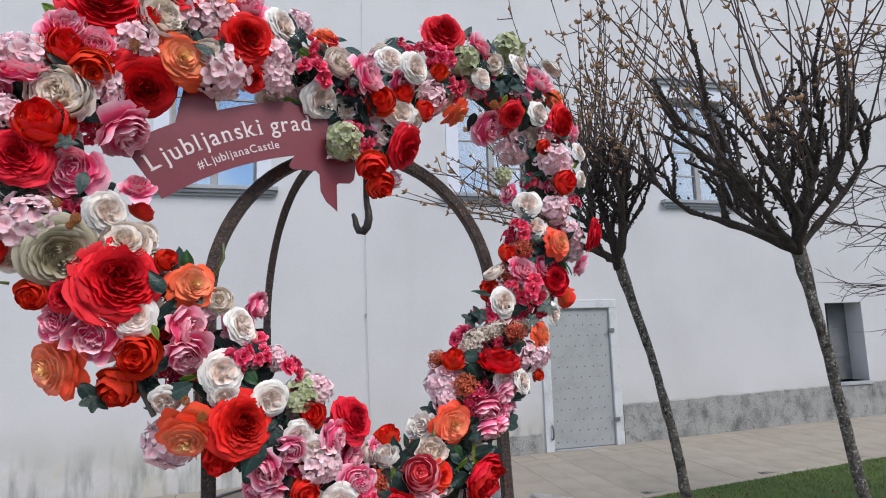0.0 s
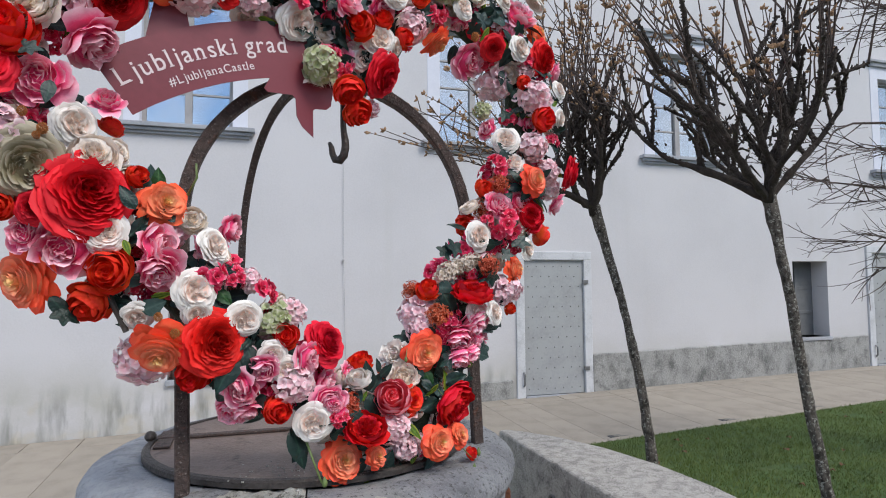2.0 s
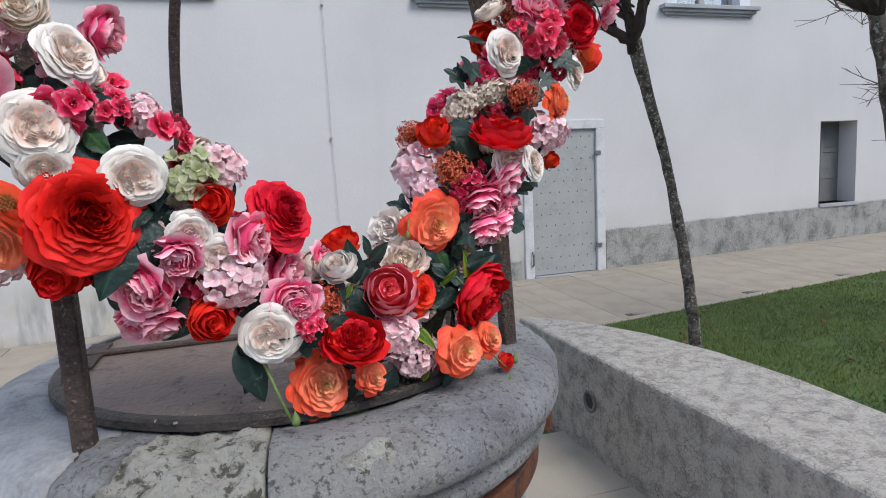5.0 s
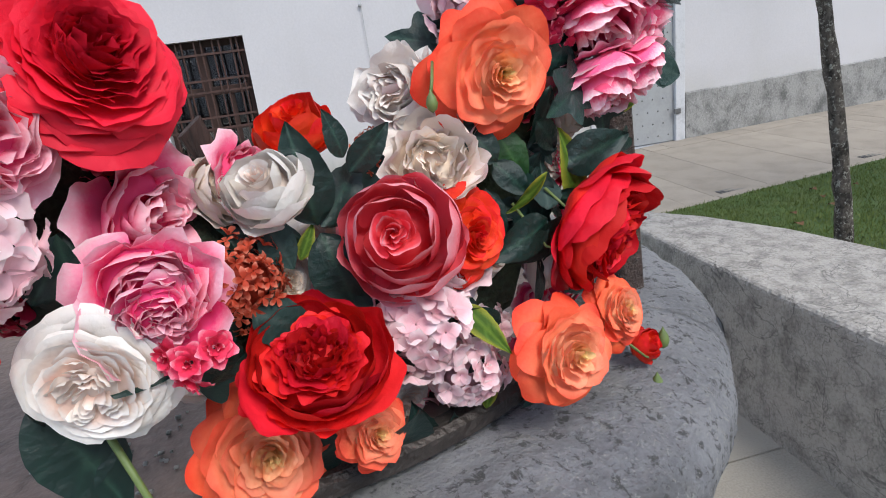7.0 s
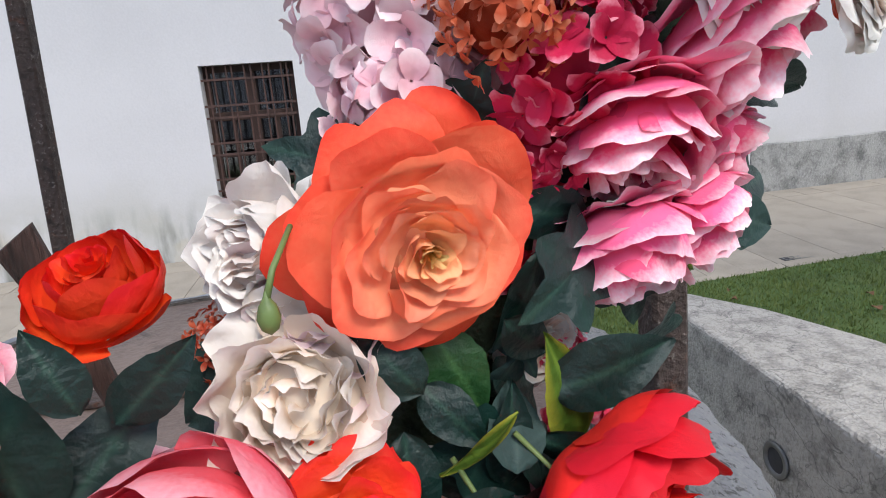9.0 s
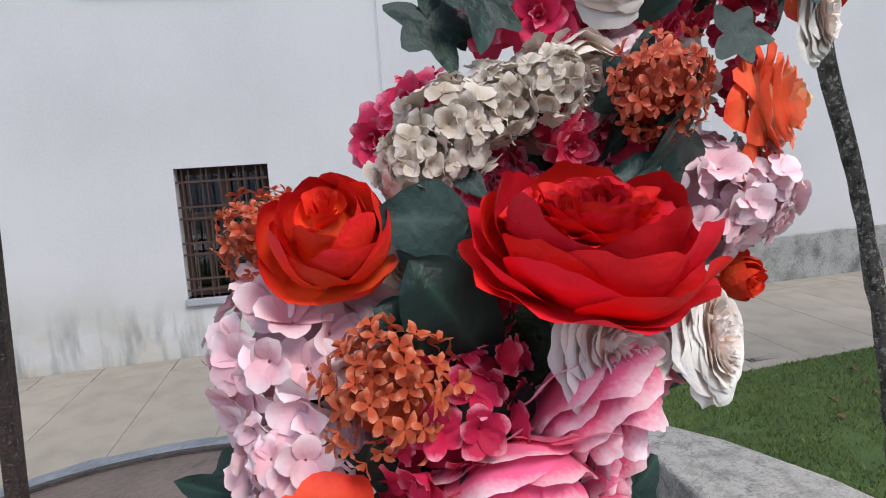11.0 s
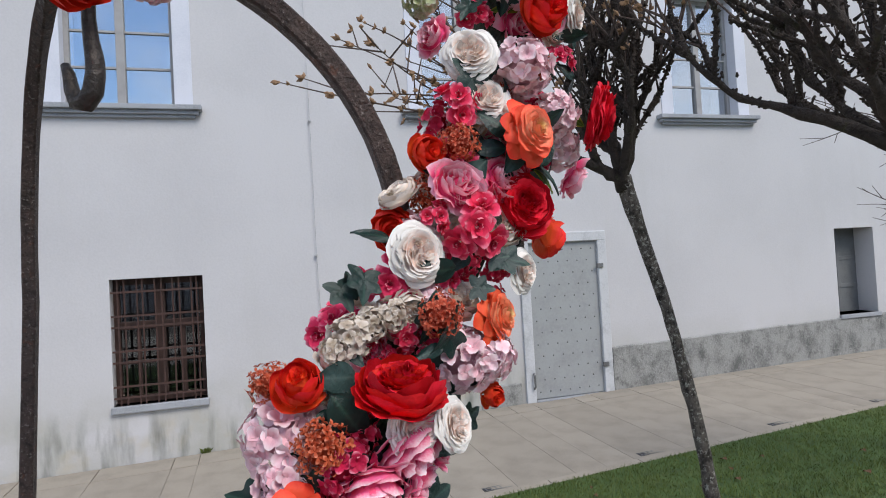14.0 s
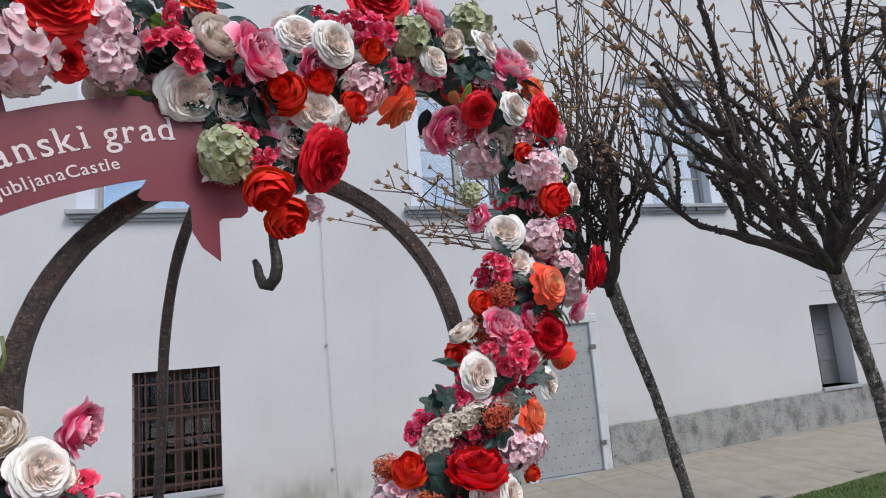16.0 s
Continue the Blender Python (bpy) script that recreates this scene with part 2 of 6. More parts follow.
SMOOTH_STONE = weathered(material("worn_light_limestone", (0.31, 0.322, 0.345), (0.17, 0.177, 0.19), 8, 0.7, 0, 0.6, 70), [(2.6, 0.52, 0.64, (0.42, 0.42, 0.41), 0.55), (8, 0.57, 0.64, (0.12, 0.118, 0.11), 0.5), (4, 0.58, 0.70, (0.12, 0.12, 0.115), 0.65), (45, 0.63, 0.70, (0.09, 0.09, 0.085), 0.6), (14, 0.62, 0.70, (0.42, 0.42, 0.40), 0.5)], 0.25, 22)
RUST = weathered(material("rusted_band_iron", (0.17, 0.062, 0.032), (0.07, 0.034, 0.025), 14, 0.9, 0.2, 0.7, 80), [(12, 0.52, 0.62, (0.045, 0.028, 0.022), 0.8), (30, 0.60, 0.68, (0.30, 0.11, 0.04), 0.6)], 0.5, 40)
IRON = weathered(material("brown_wrought_iron", (0.095, 0.068, 0.060), (0.035, 0.026, 0.025), 40, 0.62, 0.35, 0.9, 120), [(24, 0.58, 0.66, (0.16, 0.065, 0.04), 0.7), (120, 0.58, 0.65, (0.30, 0.265, 0.245), 0.75)], 0.5, 90)
HOOK = material("dark_hook_iron", (0.07, 0.06, 0.055), (0.035, 0.03, 0.028), 20, 0.5, 0.5, 0.6, 90)
LID = weathered(material("brown_sheet_iron", (0.230, 0.172, 0.148), (0.145, 0.105, 0.089), 4, 0.52, 0.3, 0.45, 70), [(9, 0.56, 0.66, (0.05, 0.032, 0.026), 0.7), (36, 0.61, 0.69, (0.22, 0.20, 0.18), 0.6), (3, 0.58, 0.72, (0.15, 0.085, 0.06), 0.5)])
PROP_WOOD = material("dark_grained_wood", (0.075, 0.040, 0.034), (0.022, 0.014, 0.013), 14, 0.8, 0, 0.9, 60, stretch=(3, 3, 0.3))
BANNER = material("dull_red_banner_sheet", (0.185, 0.026, 0.040), (0.15, 0.020, 0.031), 2, 0.42, 0, 0.02)
LETTER = material("white_lettering", (0.72, 0.62, 0.63), (0.66, 0.56, 0.57), 5, 0.6, 0, 0)

# ---- building helpers ----


class Geo:
    """Gathers faces for one mesh."""

    def __init__(self):
        self.v, self.f, self.c = [], [], []

    def add(self, verts, faces, shades=None):
        k = len(self.v)
        self.v.extend(tuple(p) for p in verts)
        self.f.extend(tuple(i + k for i in f) for f in faces)
        if shades is not None:
            self.c.extend(shades)
        return self

    def box(self, lo, hi, bevel=0.0):
        bm = bmesh.new()
        bmesh.ops.create_cube(bm, size=1)
        for q in bm.verts:
            q.co = Vector([(a + b) / 2 + c * (b - a) for a, b, c in zip(lo, hi, q.co)])
        if bevel:
            bmesh.ops.bevel(bm, geom=list(bm.edges), offset=bevel, segments=2, affect="EDGES", profile=0.6)
        bm.verts.index_update()
        self.add([q.co[:] for q in bm.verts], [[q.index for q in f.verts] for f in bm.faces])
        bm.free()
        return self

    def tube(self, pts, radii, n=8, caps=True, wobble=0.0, oval=1.0):
        pts = [Vector(p) for p in pts]
        if not hasattr(radii, "__len__"):
            radii = [radii] * len(pts)
        side = None
        rings = []
        for i, p in enumerate(pts):
            d = (pts[min(i + 1, len(pts) - 1)] - pts[max(i - 1, 0)]).normalized()
            if side is None:
                side = d.orthogonal().normalized()
            side = (side - d * side.dot(d)).normalized()
            up = d.cross(side)
            ring = []
            for k in range(n):
                a = 2 * math.pi * k / n
                r = radii[i] * (1 + (random.uniform(-wobble, wobble) if wobble else 0))
                ring.append(p + side * (math.cos(a) * r) + up * (math.sin(a) * r * oval))
            rings.append(ring)
        verts = [q for r in rings for q in r]
        faces = [(i * n + k, i * n + (k + 1) % n, (i + 1) * n + (k + 1) % n, (i + 1) * n + k) for i in range(len(pts) - 1) for k in range(n)]
        if caps:
            faces += [tuple(range(n))[::-1], tuple((len(pts) - 1) * n + k for k in range(n))]
        return self.add(verts, faces)

    def lathe(self, profile, n=48, a0=0.0, a1=360.0, jitter=0.0):
        """Turns (r, z) pairs about the z axis; closed round if the full circle is asked for."""
        full = abs(a1 - a0) >= 359.9
        m = n if full else n + 1
        verts = []
        for k in range(m):
            a = radians(a0 + (a1 - a0) * k / n)
            for r, z in profile:
                w = jitter * noise.noise(Vector((math.cos(a) * 3, math.sin(a) * 3, z * 6))) if jitter else 0
                verts.append(((r + w) * math.cos(a), (r + w) * math.sin(a), z + w * 0.5))
        q = len(profile)
        faces = [(k * q + i, ((k + 1) % m) * q + i, ((k + 1) % m) * q + i + 1, k * q + i + 1) for k in range(n) for i in range(q - 1)]
        if not full:
            faces += [tuple(range(q)), tuple(n * q + i for i in range(q))[::-1]]
        return self.add(verts, faces)

    def prism(self, outline, z0, z1):
        k = len(outline)
        self.add([(x, y, z0) for x, y in outline] + [(x, y, z1) for x, y in outline],
                 [tuple(range(k))[::-1], tuple(range(k, 2 * k))] + [(i, (i + 1) % k, k + (i + 1) % k, k + i) for i in range(k)])
        return self

    def mesh(self, name, mat, smooth=False):
        me = bpy.data.meshes.new(name)
        me.from_pydata(self.v, [], self.f)
        if self.c:
            att = me.color_attributes.new("shade", "FLOAT_COLOR", "POINT")
            att.data.foreach_set("color", np.array([(*c, 1.0) for c in self.c], dtype=np.float32).ravel())
        me.materials.append(mat)
        if smooth:
            me.polygons.foreach_set("use_smooth", [True] * len(me.polygons))
        me.update()
        return me


def thing(name, place, label, category, group="", kind="", rz=0.0):
    ob = new(name)
    ob.matrix_basis = pose(*place, 0, 0, rz)
    ob.empty_display_size = 0.1
    return tagged(ob, label, category, group, kind)


def part(name, geo, mat, parent=None, label="", smooth=False):
    ob = new(name, geo.mesh(name, mat, smooth) if isinstance(geo, Geo) else geo)
    if parent:
        ob.parent = parent
    return tagged(ob, label)


# ---- ground ----
WALL_Y = 8.884


def wall_foot(x):
    return 0.024 * (max(-6.0, min(14.0, x)) - 4.3)


def kerb_y(x):
    return 6.1 + 0.0745 * max(-12.0, min(24.0, x))


def path_z(x, y):
    return wall_foot(x) - 0.03 * (WALL_Y - y)


def lawn_z(x, y):
    k = kerb_y(x)
    s = max(0.0, min(1.0, (k - y) / 2.4))
    level = 0.05 if x > 2.3 else 0.185
    return path_z(x, k) + 0.03 + (level - path_z(x, k)) * s * s * (3 - 2 * s)


PLAZA_Z = 0.22
g = Geo()
g.box((-400, -400, -0.9), (400, 400, -0.62))
tagged(part("ground", g, SOIL), "dark earth under the paving and the lawn", "ground", kind="structure")

# ---- wall with its openings ----
WINDOWS = [(-0.36, 0.56), (3.63, 0.56), (7.30, 0.56), (12.27, 0.56)]
SILL_Z, HEAD_Z = 3.765, 5.52
DOORS = [(4.365, 5.375), (11.33, 12.40)]
OPENINGS = [(c - h, c + h, SILL_Z, HEAD_Z) for c, h in WINDOWS] + [(a, b, -0.6, 2.045 + wall_foot(a)) for a, b in DOORS]
OPENINGS += [(-0.537, 0.405, 0.51, 1.873), (9.50, 10.282, 0.73, 2.06)]
X0, X1, TOP, THICK = -14.0, 30.0, 9.0, 0.55
xs = sorted({X0, X1, *(v for o in OPENINGS for v in o[:2])})
zs = sorted({-0.6, TOP, *(v for o in OPENINGS for v in o[2:])})


def is_open(x, z):
    return any(a < x < b and c < z < d for a, b, c, d in OPENINGS)


wall = Geo()
for i in range(len(xs) - 1):
    for j in range(len(zs) - 1):
        x0, x1, z0, z1 = xs[i], xs[i + 1], zs[j], zs[j + 1]
        if is_open((x0 + x1) / 2, (z0 + z1) / 2):
            continue
        for y, flip in ((WALL_Y, 0), (WALL_Y + THICK, 1)):
            q = [(x0, y, z0), (x1, y, z0), (x1, y, z1), (x0, y, z1)]
            wall.add(q[::-1] if flip else q, [(0, 1, 2, 3)])
for a, b, c, d in OPENINGS:
    y0, y1 = WALL_Y, WALL_Y + THICK
    wall.add([(a, y0, c), (a, y1, c), (a, y1, d), (a, y0, d), (b, y0, c), (b, y1, c), (b, y1, d), (b, y0, d)], [(0, 1, 2, 3), (4, 7, 6, 5), (3, 2, 6, 7), (0, 4, 5, 1)])
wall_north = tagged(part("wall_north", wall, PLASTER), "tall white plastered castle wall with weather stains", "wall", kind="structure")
# room shell added behind the openings, indoor dimness put into its colour
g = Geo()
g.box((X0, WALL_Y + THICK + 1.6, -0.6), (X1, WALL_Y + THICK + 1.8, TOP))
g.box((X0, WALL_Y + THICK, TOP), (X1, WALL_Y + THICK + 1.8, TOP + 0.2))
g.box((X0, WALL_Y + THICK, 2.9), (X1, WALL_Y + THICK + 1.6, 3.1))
tagged(part("wall_inside", g, UNLIT_DARK), "dark unlit room walls behind the windows", "wall", kind="structure")

g = Geo().box((X0, -15.4, -0.6), (X1, -15.0, 6.5))
tagged(part("wall_south", g, PLASTER), "plain plastered wall closing the courtyard", "wall", kind="structure")

# plinth, in lengths between the doors
for a, b in ((5.52, 9.6), (9.6, 11.16), (12.57, 20.0), (3.62, 4.17)):
    n = max(2, int((b - a) / 0.25))
    verts = []
    for k in range(n + 1):
        u = a + (b - a) * k / n
        top = 0.585 + 0.022 * (u - 5.5) + 0.012 * noise.noise(Vector((u * 2, 0, 0))) - (0.3 if b < 5 else 0)
        verts += [(u, WALL_Y - 0.022, -0.4), (u, WALL_Y - 0.022, top), (u, WALL_Y + 0.01, top + 0.02), (u, WALL_Y + 0.01, -0.4)]
    faces = [(4 * k + i, 4 * k + 4 + i, 4 * k + 5 + i, 4 * k + 1 + i) for k in range(n) for i in range(2)] + [(0, 1, 2, 3), (4 * n + 3, 4 * n + 2, 4 * n + 1, 4 * n)]
    g = Geo().add(verts, faces)
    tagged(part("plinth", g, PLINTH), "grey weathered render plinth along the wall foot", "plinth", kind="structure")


def upper_window(number, centre, half):
    place = (centre, WALL_Y, SILL_Z)
    w = thing("window_%d" % number, place, "tall castle window with grey sill, pale painted surround and six reflecting panes", "window", "upper windows", "structure")
    hgt = HEAD_Z - SILL_Z
    s = Geo()
    s.box((-half - 0.285, -0.125, -0.055), (half + 0.285, 0.10, 0.0), 0.008)
    s.box((-half - 0.25, -0.085, -0.10), (half + 0.25, 0.0, -0.0551), 0.012)
    s.box((-half - 0.21, -0.05, -0.135), (half + 0.21, 0.0, -0.1001), 0.01)
    part("window_sill", s, SILL, w, "moulded grey stone sill")
    for name, lo, hi in (("surround", (-half - 0.19, -0.012, 0.002), (-half + 0.001, 0.15, hgt)), ("surround", (half - 0.001, -0.012, 0.002), (half + 0.19, 0.15, hgt)),
                         ("lintel", (-half - 0.19, -0.012, hgt - 0.001), (half + 0.19, 0.15, hgt + 0.22))):
        part(name, Geo().box(lo, hi, 0.004), BAND, w)
    c = Geo()
    c.box((-half - 0.26, -0.10, hgt + 0.29), (half + 0.26, 0.0, hgt + 0.34), 0.01)
    c.box((-half - 0.21, -0.06, hgt + 0.222), (half + 0.21, 0.0, hgt + 0.2899), 0.012)
    part("cornice", c, SILL, w, "moulded grey cornice")
    y0, y1 = 0.155, 0.205
    f = Geo()
    f.box((-half, y0, 0.0), (-half + 0.05, y1, hgt)).box((half - 0.05, y0, 0.0), (half, y1, hgt))
    f.box((-half + 0.05, y0, 0.0), (half - 0.05, y1, 0.06)).box((-half + 0.05, y0, hgt - 0.06), (half - 0.05, y1, hgt))
    fr = part("window_frame", f, FRAME, w)
    part("mullion", Geo().box((-0.045, y0 - 0.02, 0.06), (0.045, y1, hgt - 0.06), 0.006), FRAME, w)
    for sx in (-1, 1):
        a, b = sorted((sx * 0.045, sx * (half - 0.05)))
        for k in range(4):
            z0, z1 = 0.06 + (hgt - 0.12) * k / 4, 0.06 + (hgt - 0.12) * (k + 1) / 4
            pane = part("pane", Geo().box((a, y0 + 0.026, z0), (b, y0 + 0.032, z1)), PANE, w)
            pane.visible_shadow = False
            if k:
                part("glazing_bar", Geo().box((a, y0 + 0.008, z0 - 0.012), (b, y1 - 0.008, z0 + 0.012)), FRAME, w)
    return w


for k, (c, h) in enumerate(WINDOWS):
    upper_window(k + 1, c, h)

# barred ground-floor window
w = thing("window_5", (-0.066, WALL_Y, 0.51), "low brown wooden window behind a rusty iron grate", "window", kind="structure")
hw, hh = 0.471, 1.363
part("window_sill", Geo().box((-hw - 0.02, -0.05, -0.075), (hw + 0.02, 0.3, 0.0), 0.01), SILL, w, "thin grey stone sill")
f = Geo()
f.box((-hw, 0.16, 0.0), (-hw + 0.06, 0.24, hh)).box((hw - 0.06, 0.16, 0), (hw, 0.24, hh)).box((-hw + 0.06, 0.16, 0), (hw - 0.06, 0.24, 0.07)).box((-hw + 0.06, 0.16, hh - 0.07), (hw - 0.06, 0.24, hh))
part("window_frame", f, OLD_WOOD, w)
part("mullion", Geo().box((-0.05, 0.15, 0.07), (0.05, 0.24, hh - 0.07), 0.006), OLD_WOOD, w)
part("transom", Geo().box((-hw + 0.06, 0.152, 0.80), (hw - 0.06, 0.238, 0.89), 0.006), OLD_WOOD, w)
for sx in (-1, 1):
    a, b = sorted((sx * 0.05, sx * (hw - 0.06)))
    for z0, z1 in ((0.07, 0.80), (0.89, hh - 0.07)):
        p = part("pane", Geo().box((a, 0.19, z0), (b, 0.196, z1)), OLD_PANE, w)
        p.visible_shadow = False
    part("casement_stile", Geo().box(((a + b) / 2 - 0.02, 0.17, 0.07), ((a + b) / 2 + 0.02, 0.23, 0.80)), OLD_WOOD, w)
    part("glazing_bar", Geo().box((a, 0.172, 0.42), (b, 0.228, 0.45)), OLD_WOOD, w)
for k in range(10):
    x = -hw + 0.07 + (2 * hw - 0.14) * (k // 2 + (0.34 if k % 2 else 0.0)) / 4.34 + 0.004 * ((k * 7) % 3 - 1)
    part("grate_bar", Geo().tube([(x, 0.04, 0.0), (x + 0.004, 0.042, hh / 2), (x, 0.04, hh)], 0.0095, 6), GRATE, w)
for z in (0.08, 0.20, 0.46, 0.58, 0.84, 0.96, 1.22):
    part("grate_bar", Geo().box((-hw, 0.028, z - 0.011), (hw, 0.034, z + 0.011)), GRATE, w)

# deep niche window
w = thing("window_6", (9.891, WALL_Y, 0.73), "small deep-set niche window with a grey shutter", "window", kind="structure")
part("window_sill", Geo().box((-0.40, -0.045, -0.06), (0.41, 0.34, 0.0), 0.01), SILL, w, "dark stone sill")
f = Geo().box((-0.392, 0.33, 0.002), (0.392, 0.37, 1.33))
part("shutter", f, SHUTTER, w, "flat grey shutter")
for z in (0.42, 0.86):
    part("shutter_batten", Geo().box((-0.38, 0.315, z - 0.03), (0.38, 0.33, z + 0.03), 0.004), SHUTTER, w)
part("frame_post", Geo().box((-0.03, 0.305, 0.01), (0.03, 0.33, 1.32), 0.004), SHUTTER, w)


def studded_door(number, x0, x1):
    foot = wall_foot((x0 + x1) / 2)
    d = thing("door_%d" % number, ((x0 + x1) / 2, WALL_Y, foot), "closed grey metal-clad door with rows of studs in a stone frame", "door", "grey doors", "structure")
    h, hgt = (x1 - x0) / 2, 2.04
    part("door_leaf", Geo().box((-h + 0.004, 0.012, 0.012), (h - 0.004, 0.07, hgt - 0.004), 0.004), DOOR, d)
    for lo, hi in (((-h - 0.13, -0.035, -0.3), (-h + 0.001, 0.2, hgt)), ((h - 0.001, -0.035, -0.3), (h + 0.13, 0.2, hgt)), ((-h - 0.13, -0.035, hgt + 0.0005), (h + 0.13, 0.2, hgt + 0.125))):
        part("door_frame", Geo().box(lo, hi, 0.008), FRAME_STONE, d)
    part("threshold", Geo().box((-h, -0.06, -0.3), (h, 0.25, 0.004), 0.006), SILL, d)
    rows, cols = 13, 7
    base = Geo().lathe([(0.0005, 0.010), (0.007, 0.008), (0.011, 0.0)], 6).mesh("stud", STUD, True)
    for r in range(rows):
        for c in range(cols - (r % 2)):
            ob = part("stud", base, None, d)
            ob.matrix_basis = pose(-h + 0.08 + (2 * h - 0.16) * (c + 0.5 * (r % 2)) / (cols - 1), 0.011, 0.1 + 1.84 * r / (rows - 1), 90, 0, 0)
    part("handle", Geo().tube([(-h - 0.03, -0.045, 0.16), (-h - 0.03, -0.075, 0.19), (-h - 0.03, -0.075, 0.33), (-h - 0.03, -0.045, 0.36)], 0.014, 8), STUD, d, "iron pull handle")
    for z in (0.38, 1.7):
        part("hinge", Geo().box((h - 0.03, -0.055, z - 0.03), (h + 0.06, -0.034, z + 0.03), 0.006), STUD, d)


for k, (a, b) in enumerate(DOORS):
    studded_door(k + 1, a, b)

# lightning wire with its wall holders
wire = thing("wall_wire", (1.66, WALL_Y, 0), "thin grey conductor wire held off the wall by small clips", "wire")
part("wire", Geo().tube([(0.07, -0.02, wall_foot(1.7)), (0.03, -0.028, 1.0), (0.01, -0.03, 2.03), (0.005, -0.03, 3.6), (-0.01, -0.03, 5.5), (-0.02, -0.03, 9.0)], 0.0032, 6), WIRE, wire)
for z in (0.55, 2.03, 3.62, 5.2, 6.8):
    part("clip", Geo().box((-0.012, -0.042, z - 0.012), (0.02, 0.0, z + 0.012), 0.004), WIRE, wire)

# ---- bench wall ----
BENCH_Z = 0.70


def bench_outline():
    inner = [(2.09, 4.30), (2.085, 3.6), (2.09, 2.6), (2.12, 1.6), (2.16, 0.6)]
    outer = [(2.45, 0.6), (2.55, 1.6), (2.60, 2.3), (2.635, 2.9), (2.61, 3.3), (2.52, 3.7), (2.38, 4.02), (2.22, 4.24), (2.14, 4.32)]
    return inner + outer


bench = thing("bench_wall", (2.3, 2.6, 0.0), "low pale grey concrete bench wall, straight on one face and bowed on the other", "bench")
bm = bmesh.new()
ring = [bm.verts.new((x - 2.3, y - 2.6, BENCH_Z)) for x, y in bench_outline()]
top = bm.faces.new(ring)
low = bmesh.ops.extrude_face_region(bm, geom=[top])
for q in [e for e in low["geom"] if isinstance(e, bmesh.types.BMVert)]:
    q.co.z = -0.3
bmesh.ops.recalc_face_normals(bm, faces=bm.faces)
sharp = [e for e in bm.edges if all(q.co.z > 0.5 for q in e.verts)]
bmesh.ops.bevel(bm, geom=sharp, offset=0.018, segments=3, affect="EDGES", profile=0.5)
me = bpy.data.meshes.new("bench_body")
bm.to_mesh(me)
bm.free()
me.materials.append(CONCRETE)
part("bench_body", me, None, bench)
ringg = Geo().lathe([(0.034, 0.0), (0.050, 0.0), (0.052, 0.006), (0.046, 0.010), (0.036, 0.008), (0.034, -0.004)], 28)
ob = part("pipe_ring", ringg, STUD, bench, "steel ring of a drain pipe", True)
ob.matrix_basis = pose(2.0845 - 2.3, 3.52 - 2.6, 0.475, 0, -90, 0)
# flat disc coloured dark for the shade inside the pipe
ob = part("pipe_mouth", Geo().lathe([(0.0001, 0.003), (0.035, 0.003), (0.035, 0.0)], 24), UNLIT_DARK, bench)
ob.matrix_basis = pose(2.0845 - 2.3, 3.52 - 2.6, 0.475, 0, -90, 0)

# ---- well ----
WELL = (0.748, 3.052)
RIM_Z = 1.035
well = thing("well", (*WELL, PLAZA_Z), "old round stone well with worn rim and rusty iron band", "well")
z = RIM_Z - PLAZA_Z
rim_profile = [(0.550, z - 0.02), (0.633, z - 0.006), (0.713, z), (0.768, z - 0.012), (0.808, z - 0.034), (0.830, z - 0.068), (0.834, z - 0.100), (0.822, z - 0.128), (0.797, z - 0.146),
               (0.778, z - 0.152), (0.774, z - 0.160), (0.789, z - 0.170), (0.797, z - 0.188), (0.794, z - 0.208), (0.778, z - 0.222), (0.760, z - 0.230), (0.752, z - 0.25), (0.550, z - 0.25), (0.550, z - 0.02)]



def rim_stone(a0, a1, mat, lab, rough):
    prof = []
    for (r0, z0), (r1, z1) in zip(rim_profile, rim_profile[1:]):
        k = max(1, int(math.hypot(r1 - r0, z1 - z0) / (0.008 if rough > 0.01 else 0.012))) if max(r0, r1) > 0.62 else 1
        prof += [(r0 + (r1 - r0) * i / k, z0 + (z1 - z0) * i / k) for i in range(k)]
    prof.append(rim_profile[-1])
    g = Geo().lathe(prof, max(8, int((a1 - a0) / (0.45 if rough > 0.01 else 0.75))), a0 + 0.25, a1 - 0.25)
    for i, p in enumerate(g.v):
        q = Vector(p)
        pit = max(0.0, noise.noise(q * 22) - 0.25)
        d = rough * (noise.noise(q * 6) + 0.55 * noise.noise(q * 19) + 0.35 * noise.noise(q * 48) + 0.22 * noise.noise(q * 100)) - rough * 1.6 * pit
        r = math.hypot(q.x, q.y)
        g.v[i] = (q.x * (1 + d / r), q.y * (1 + d / r), q.z + d * 0.8)
    part("rim_stone", g, mat, well, lab, True)


rim_stone(264, 330, LIMESTONE, "blue-grey limestone rim stone", 0.006)
rim_stone(330, 415, LIMESTONE, "blue-grey limestone rim stone", 0.006)
rim_stone(55, 140, SMOOTH_STONE, "smooth light rim stone", 0.004)
rim_stone(140, 233, SMOOTH_STONE, "smooth light rim stone", 0.004)
rim_stone(233, 242, LIMESTONE, "split grey rim stone", 0.012)
rim_stone(242, 264, PALE_STONE, "pale pitted rim stone", 0.024)
